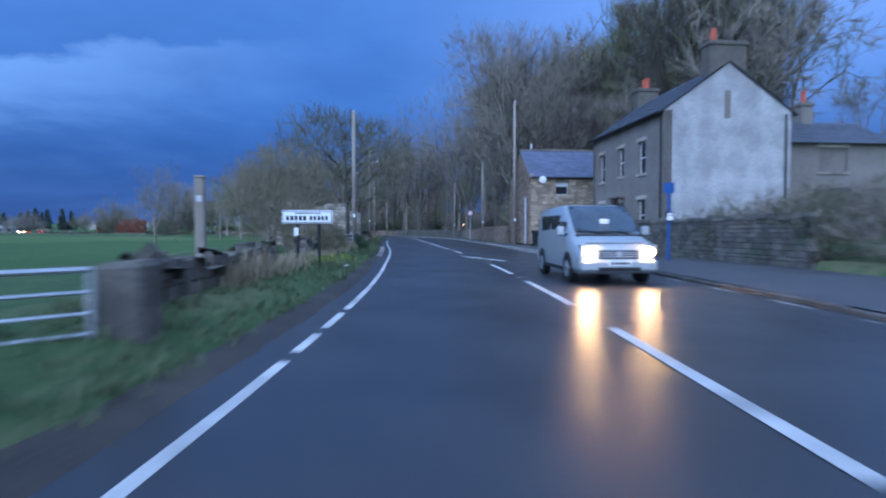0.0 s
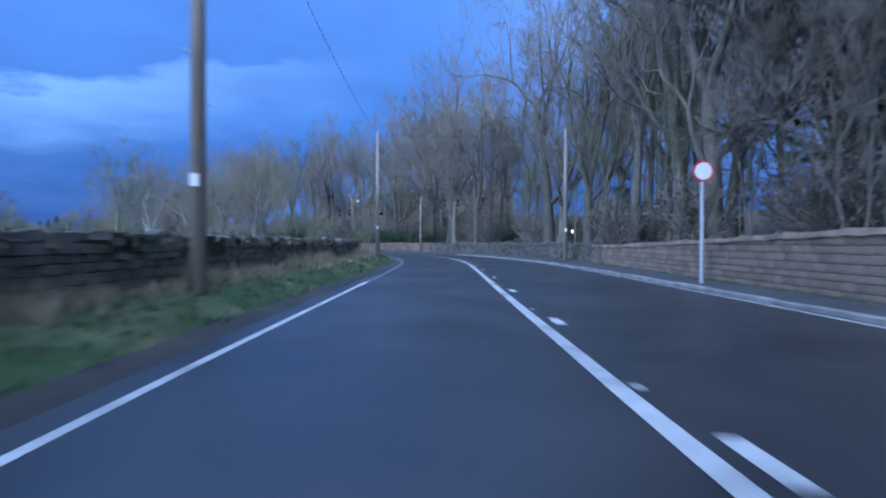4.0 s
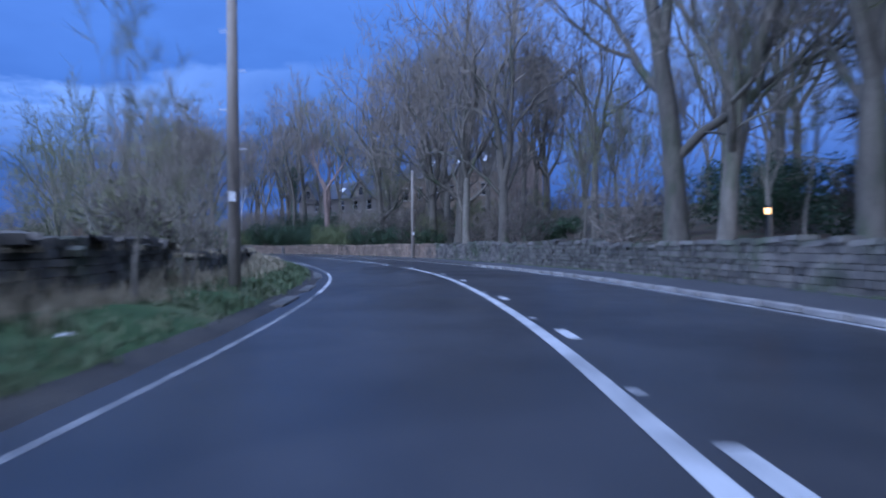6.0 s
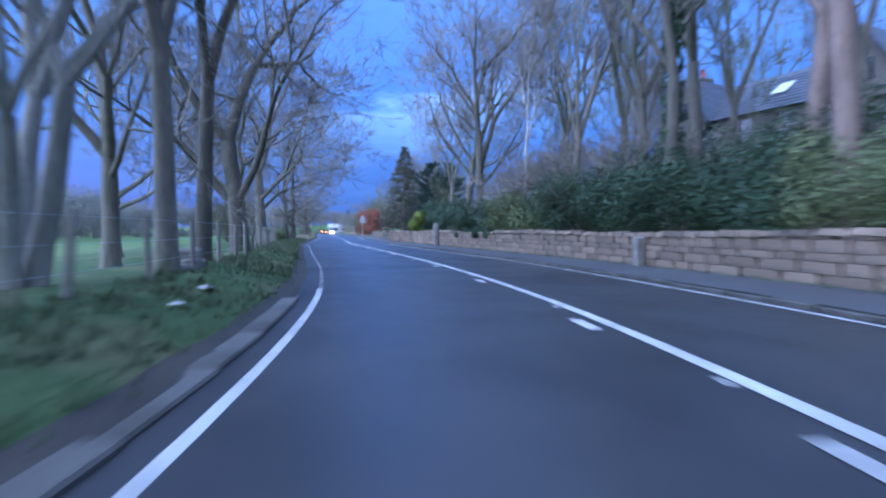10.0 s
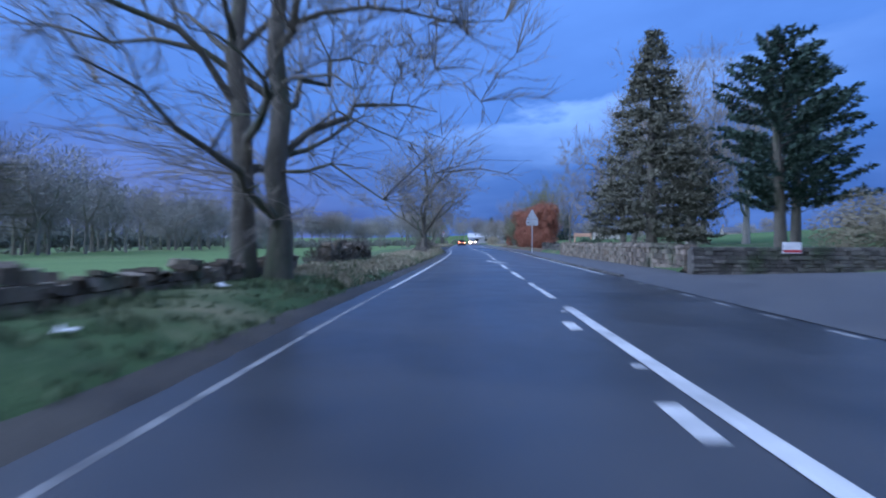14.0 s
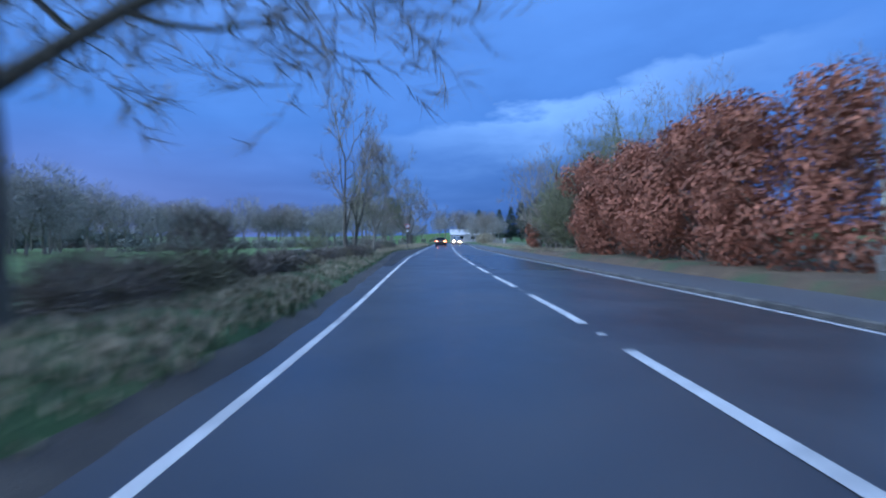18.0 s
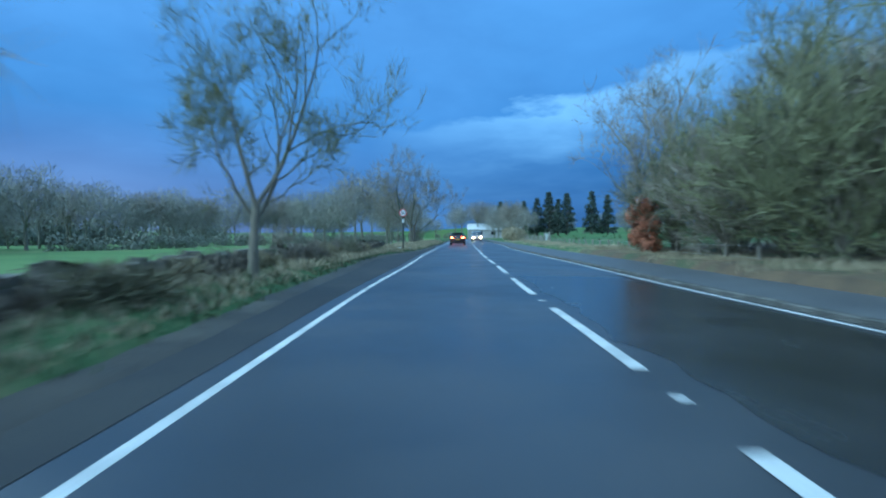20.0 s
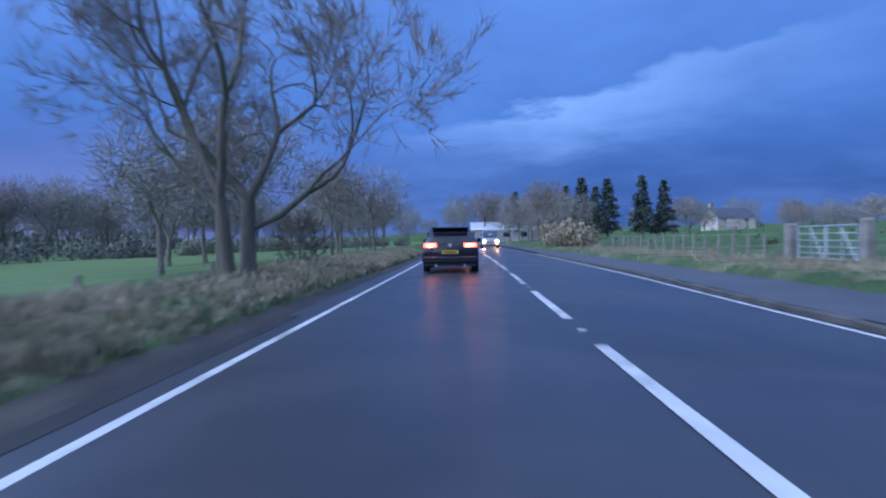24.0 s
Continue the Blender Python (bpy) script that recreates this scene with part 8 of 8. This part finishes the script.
def hatchback(m, paint=CARDARK, label="dark blue hatchback with lit tail lamps driving ahead"):
    """A five-door hatchback seen from behind; y points forward."""
    h = thing("hatchback_car", m, label, "car")
    secs = [body_section(0.0, 0.86, 0.3, 0.72, 0.92, 0.8), body_section(0.06, 0.89, 0.24, 0.78, 0.98, 0.8), body_section(0.2, 0.9, 0.22, 0.9, 1.1, 0.76), body_section(0.55, 0.9, 0.22, 0.95, 1.4, 0.64), body_section(0.9, 0.9, 0.22, 0.95, 1.46, 0.62), body_section(2.0, 0.9, 0.2, 0.93, 1.47, 0.62), body_section(2.7, 0.9, 0.2, 0.92, 1.36, 0.62), body_section(3.25, 0.89, 0.2, 0.9, 1.0, 0.74), body_section(4.0, 0.86, 0.22, 0.75, 0.82, 0.72), body_section(4.25, 0.76, 0.3, 0.6, 0.66, 0.66)]
    b = part("body", loft(bmesh.new(), secs), paint, h, smooth=False)
    for p in b.data.polygons:
        p.use_smooth = True
    # rear glass and spoiler
    bm = bmesh.new()
    q = [bm.verts.new(p) for p in ((-0.66, 0.21, 0.98), (0.66, 0.21, 0.98), (0.55, 0.47, 1.33), (-0.55, 0.47, 1.33))]
    bm.faces.new(q)
    bmesh.ops.solidify(bm, geom=bm.faces[:], thickness=0.012)
    part("rear_window", bm, GLASS_D, h, "sloping dark rear window").location = (0, -0.02, 0.015)
    part("spoiler", boxes((-0.6, 0.6, 0.36, 0.62, 1.41, 1.45), bevel=0.012), paint, h)
    part("wiper", rod(bmesh.new(), (-0.05, 0.2, 1.0), (0.42, 0.25, 1.1), 0.012, None, 6), PLASTIC, h)
    for s in (-1, 1):
        l = part("tail_lamp", boxes((min(s * 0.42, s * 0.84), max(s * 0.42, s * 0.84), -0.012, 0.12, 0.8, 0.94), bevel=0.02), TAIL, h, "glowing red tail lamp")
        part("lamp_core", boxes((min(s * 0.5, s * 0.74), max(s * 0.5, s * 0.74), -0.02, -0.01, 0.83, 0.9)), BRAKE, l, "bright orange lamp centre")
        part("reflector", boxes((min(s * 0.62, s * 0.82), max(s * 0.62, s * 0.82), -0.035, 0.05, 0.36, 0.41)), TAIL, h, "low red reflector")
        part("door_mirror", boxes((min(s * 0.9, s * 1.06), max(s * 0.9, s * 1.06), 2.75, 2.95, 0.95, 1.09), bevel=0.03), paint, h)
        part("side_window", boxes((min(s * 0.74, s * 0.775), max(s * 0.74, s * 0.775), 0.8, 2.7, 1.0, 1.3)), GLASS_D, h)
        for y in (0.72, 3.4):
            wheel(h, s * 0.79, y, 0.31)
    p = part("number_plate", boxes((-0.26, 0.26, -0.03, 0.0, 0.6, 0.71), bevel=0.004), YELLOWPLATE, h, "yellow rear plate")
    bars(p, -0.22, 0.22, 0.625, 0.685, 7, -0.031, BLACKPAINT)
    part("badge", rod(bmesh.new(), (0, -0.02, 0.88), (0, 0.03, 0.88), 0.06, None, 20), GALV, h, "round chrome badge")
    part("bumper", boxes((-0.85, 0.85, -0.06, 0.12, 0.3, 0.52), bevel=0.04), paint, h)
    part("lower_trim", boxes((-0.8, 0.8, -0.03, 0.1, 0.2, 0.3), bevel=0.02), PLASTIC, h, "black lower bumper")
    for s in (-0.45, 0.45):
        part("exhaust", rod(bmesh.new(), (s, -0.05, 0.24), (s, 0.1, 0.24), 0.035), GALV, h)
    return h


def van(m):
    """A silver people carrier seen from the front; y points to its nose."""
    h = thing("silver_van", m, "silver van with lit headlamps in the oncoming lane", "van")
    secs = [body_section(-4.5, 0.88, 0.36, 1.05, 1.78, 0.8), body_section(-4.3, 0.94, 0.27, 1.08, 1.88, 0.8), body_section(-2.2, 0.95, 0.25, 1.08, 1.92, 0.8), body_section(-1.75, 0.95, 0.25, 1.08, 1.88, 0.79), body_section(-1.3, 0.95, 0.25, 1.07, 1.58, 0.8), body_section(-0.82, 0.95, 0.25, 1.04, 1.16, 0.84), body_section(-0.4, 0.94, 0.25, 0.96, 1.05, 0.82), body_section(-0.14, 0.9, 0.26, 0.84, 0.92, 0.76), body_section(0.0, 0.82, 0.32, 0.7, 0.76, 0.7)]
    b = part("body", loft(bmesh.new(), secs), CARSILVER, h, smooth=True)
    bm = bmesh.new()
    rows = [[bm.verts.new((x * w, y - 0.05 * x * x, z)) for x in (-1, -0.6, -0.2, 0.2, 0.6, 1)] for w, y, z in ((0.8, -0.77, 1.2), (0.77, -1.24, 1.58), (0.73, -1.66, 1.85))]
    for r0, r1 in zip(rows, rows[1:]):
        for i in range(5):
            bm.faces.new((r0[i], r0[i + 1], r1[i + 1], r1[i]))
    bmesh.ops.solidify(bm, geom=bm.faces[:], thickness=0.012)
    part("windscreen", bm, SCREEN, h, "sloping windscreen with mirrored sky painted into its colour", smooth=True).location = (0, 0.02, 0.03)
    part("windscreen_sticker", boxes((-0.1, 0.12, -1.0, -0.99, 1.42, 1.54)), WHITEPAINT, h)
    part("cowl", boxes((-0.78, 0.78, -0.8, -0.66, 1.1, 1.16), bevel=0.02), PLASTIC, h, "black scuttle below the windscreen")
    for k, x in enumerate((-0.5, 0.2)):
        part("wiper", rod(bmesh.new(), (x, -0.72, 1.17), (x + 0.5, -0.86, 1.3), 0.012, None, 6), PLASTIC, h)
    part("bonnet_seam", rod(bmesh.new(), (-0.7, -0.2, 0.96), (0.7, -0.2, 0.96), 0.008, None, 6), PLASTIC, h)
    for s in (-1, 1):
        lo, hi = min(s * 0.845, s * 0.9), max(s * 0.845, s * 0.9)
        part("side_window", boxes((lo, hi, -3.9, -2.9, 1.14, 1.66), bevel=0.02), GLASS_D, h)
        part("side_window", boxes((lo, hi, -2.78, -1.95, 1.14, 1.66), bevel=0.02), GLASS_D, h)
        part("front_quarter_window", boxes((lo, hi, -1.85, -1.3, 1.14, 1.48), bevel=0.02), GLASS_D, h)
        bm = bmesh.new()
        prism(bm, [(s * 0.5, 0.64), (s * 0.86, 0.7), (s * 0.88, 0.93), (s * 0.62, 0.82)], -0.26, 0.0)
        lamp = part("headlamp", bm, GALV, h, "swept-back headlamp housing")
        part("lamp_lens", rod(bmesh.new(), (s * 0.7, -0.05, 0.76), (s * 0.7, 0.03, 0.76), 0.11, 0.1, 18), HEAD, lamp, "dazzling lit lamp")
        part("fog_lamp", rod(bmesh.new(), (s * 0.66, -0.05, 0.42), (s * 0.66, 0.07, 0.42), 0.065), GLASS_D, h)
        mir = part("door_mirror", boxes((min(s * 0.97, s * 1.16), max(s * 0.97, s * 1.16), -1.2, -1.04, 1.12, 1.36), bevel=0.04), CARSILVER, h)
        part("mirror_arm", boxes((min(s * 0.9, s * 0.99), max(s * 0.9, s * 0.99), -1.16, -1.1, 1.13, 1.18)), PLASTIC, mir)
        part("sill_trim", boxes((min(s * 0.93, s * 0.965), max(s * 0.93, s * 0.965), -3.2, -1.25, 0.27, 0.36), bevel=0.01), PLASTIC, h)
        for y in (-0.9, -3.65):
            part("wheel_arch", rod(bmesh.new(), (s * 0.9, y, 0.36), (s * 0.957, y, 0.36), 0.39, None, 24), PLASTIC, h)
            wheel(h, s * 0.87, y, 0.33)
    g = part("grille", boxes((-0.46, 0.46, -0.05, 0.02, 0.6, 0.8), bevel=0.02), PLASTIC, h, "dark radiator grille")
    for z in (0.65, 0.7, 0.75):
        part("grille_bar", boxes((-0.43, 0.43, 0.02, 0.035, z - 0.012, z + 0.012), bevel=0.004), GALV, g, "chrome bar")
    part("badge", rod(bmesh.new(), (0, 0.02, 0.71), (0, 0.05, 0.71), 0.07, None, 18), GALV, h)
    part("bumper", boxes((-0.9, 0.9, -0.2, 0.08, 0.3, 0.58), bevel=0.06), CARSILVER, h)
    part("air_intake", boxes((-0.5, 0.5, 0.06, 0.085, 0.33, 0.42), bevel=0.01), PLASTIC, h, "black lower grille")
    p = part("number_plate", boxes((-0.26, 0.26, 0.08, 0.1, 0.45, 0.56)), WHITEPAINT, h, "white front plate")
    bars(p, -0.22, 0.22, 0.475, 0.535, 7, 0.1035, BLACKPAINT)
    return h


hatchback(stand(309.6, -1.75, 0.03))
hatchback(stand(326, -1.7, 0.03), CARRED, "orange-red small car leading the dark hatchback")
van(stand(11.2, 1.52, 0.03, 181) @ Matrix.Scale(0.88, 4))
v = van(stand(352, 1.7, 0.03, 180))
tagged(v, "oncoming silver van with headlamps far along the road")


def white_building():
    h = thing("white_building", stand(420, 9, 0.5, 0), "low white building beside the road far ahead", "building")
    part("wall", boxes((-8, 8, 0, 8, -0.5, 2.6)), RENDER, h)
    slates(h, -8.4, 8.4, (0, 2.6), (4, 4.4), WHITEPAINT, 0.3, 0.5)
    for x in (-5, -1, 3):
        part("window", boxes((x, x + 1.4, -0.03, 0.02, 0.9, 1.9)), GLASS_D, h)


white_building()


def far_house(s, o, z, turn, ln=10.0):
    h = thing("farmhouse", Matrix.Translation(at(s, o, z)) @ Matrix.Rotation(heading(s) + radians(turn), 4, "Z"), "pale stone farmhouse on the skyline", "house")
    part("wall", wall_with_holes(ln, 4.2, 0.4, [(1.2, 2.2, 0.8, 2.0), (4, 5, 0.8, 2.0), (7, 8, 0.8, 2.0), (1.2, 2.2, 2.7, 3.7), (7, 8, 2.7, 3.7)]), PALESTONE, h)
    part("room", boxes((0.1, ln - 0.1, 0.4, 7, 0, 4.2)), PALESTONE, h)
    bm = bmesh.new()
    prism(bm, [(0, 4.2), (7, 4.2), (3.5, 6.6)], 0, ln)
    part("gable", bm, PALESTONE, h).matrix_local = Matrix.Rotation(radians(90), 4, "Z") @ Matrix.Diagonal((1, -1, 1, 1))
    slates(h, -0.2, ln + 0.2, (0, 4.2), (3.5, 6.7), SLATE, 0.3, 0.5)
    slates(h, -0.2, ln + 0.2, (7, 4.2), (3.5, 6.7), SLATE, 0.3, 0.5)
    chimney(h, 0.5, 3.5, 6.2, 7.6, 0.6, 0.9, (0,), PALESTONE)


far_house(400, 92, 1.2, 30)
far_house(430, 60, 1.2, 10)
far_house(440, 120, 1.6, -10, 14)
far_house(60, -120, -2.0, 60)

# ---- grass tufts on the verges ----
def tufts(name, s0, s1, fo, fz, count, height, material, label, seed, width=0.02, blades=6, lean=0.35):
    rnd = random.Random(seed)
    v, f = [], []
    for _ in range(count):
        s = rnd.uniform(s0, s1)
        o = fo(s, rnd)
        p = at(s, o, fz(s, o))
        h0 = height * rnd.uniform(0.5, 1.2) * (0.7 + 0.6 * noise.noise((s * 0.35, o * 0.6, seed)))
        for _b in range(blades):
            a = rnd.uniform(0, 6.28)
            q = p + Vector((rnd.gauss(0, 0.07), rnd.gauss(0, 0.07), -0.03))
            h = max(h0 * rnd.uniform(0.6, 1.15), 0.05)
            d = Vector((math.cos(a), math.sin(a), 0))
            w = Vector((-d.y, d.x, 0)) * width * rnd.uniform(0.6, 1.2)
            t = q + d * h * rnd.uniform(0.1, lean * 2) + Vector((0, 0, h))
            m = q + d * h * 0.12 + Vector((0, 0, h * 0.55))
            k = len(v)
            v += [q - w, q + w, m + w * 0.7, m - w * 0.7, t]
            f += [(k, k + 1, k + 2, k + 3), (k + 3, k + 2, k + 4)]
    tagged(new(name, mesh_of(name, v, f, material)), label, "grass", kind="stuff")


def verge_z(s, o):
    d = EDGE_LEFT(s) - o
    return float(np.interp(d, [0.62, 0.85, 1.25, 1.8, 2.5], [-0.02, 0.1, 0.22, 0.31, 0.34]))


near_l = lambda s, r: EDGE_LEFT(s) - 0.75 - 2.0 * r.random() ** 1.2
tufts("verge_grass", -4, 190, near_l, verge_z, 9000, 0.2, BLADE, "rough green grass tufts on the verge", 1)
tufts("verge_grass_far", 190, 330, near_l, verge_z, 4800, 0.2, BLADE, "rough green grass tufts on the verge", 2)
tufts("dead_grass", 8, 110, lambda s, r: LEFT_LINE(s) - 1.6 - 1.2 * r.random(), verge_z, 1500, 0.42, STRAW, "pale dead grass at the foot of the wall", 3, 0.012, 8)
tufts("dead_grass_far", 186, 330, lambda s, r: EDGE_LEFT(s) - 0.9 - 1.5 * r.random(), verge_z, 6500, 0.22, STRAW, "pale dead grass on the verge", 4, 0.014, 8)
tufts("pale_grass", 279, 335, lambda s, r: EDGE_LEFT(s) - 0.8 - 2.6 * r.random(), verge_z, 3600, 0.3, STRAW, "pale rough grass on the verge beside the pasture", 12, 0.014, 8)
tufts("pale_grass_near", 183, 232, lambda s, r: EDGE_LEFT(s) - 0.8 - 2.4 * r.random(), verge_z, 2800, 0.24, STRAW, "pale rough grass on the verge beside the pasture", 13, 0.014, 8)
tufts("wall_weeds", 226, 300, lambda s, r: -5.45 - 1.1 * r.random(), lambda s, o: 0.28, 1300, 0.36, STRAW, "dead grass and weeds along the low wall", 8, 0.012, 8)
tufts("wall_weeds_near", 8, 128, lambda s, r: WALL_L(s) + 0.4 - 0.4 * r.random(), lambda s, o: 0.3, 3000, 0.55, STRAW, "dead stalks at the foot of the drystone wall", 9, 0.011, 7)
tufts("wall_top_grass", 44.5, 126, lambda s, r: WALL_L(s) - 0.35 * r.random(), lambda s, o: 1.08 if s < 83 else 0.9, 2600, 0.2, STRAW, "grass and moss growing from the wall top", 11, 0.014, 7, 0.6)
tufts("grass_right", 256, 335, lambda s, r: 5.6 + 2.3 * r.random(), lambda s, o: 0.14 + 0.1 * (o - 5.5), 4200, 0.36, STRAW, "pale rough grass along the fence", 5, 0.014, 8)
tufts("grass_right_near", 20, 175, lambda s, r: WALL_R(s) - 0.1 - 0.22 * r.random(), lambda s, o: 0.12, 1200, 0.14, BLADE, "weeds at the foot of the wall", 6)
tufts("field_rushes", 270, 400, lambda s, r: 14 + 40 * r.random(), lambda s, o: bank_right(s, o) - 0.1, 260, 0.5, BLADE, "dark clumps of rushes in the pasture", 7, 0.05, 26)
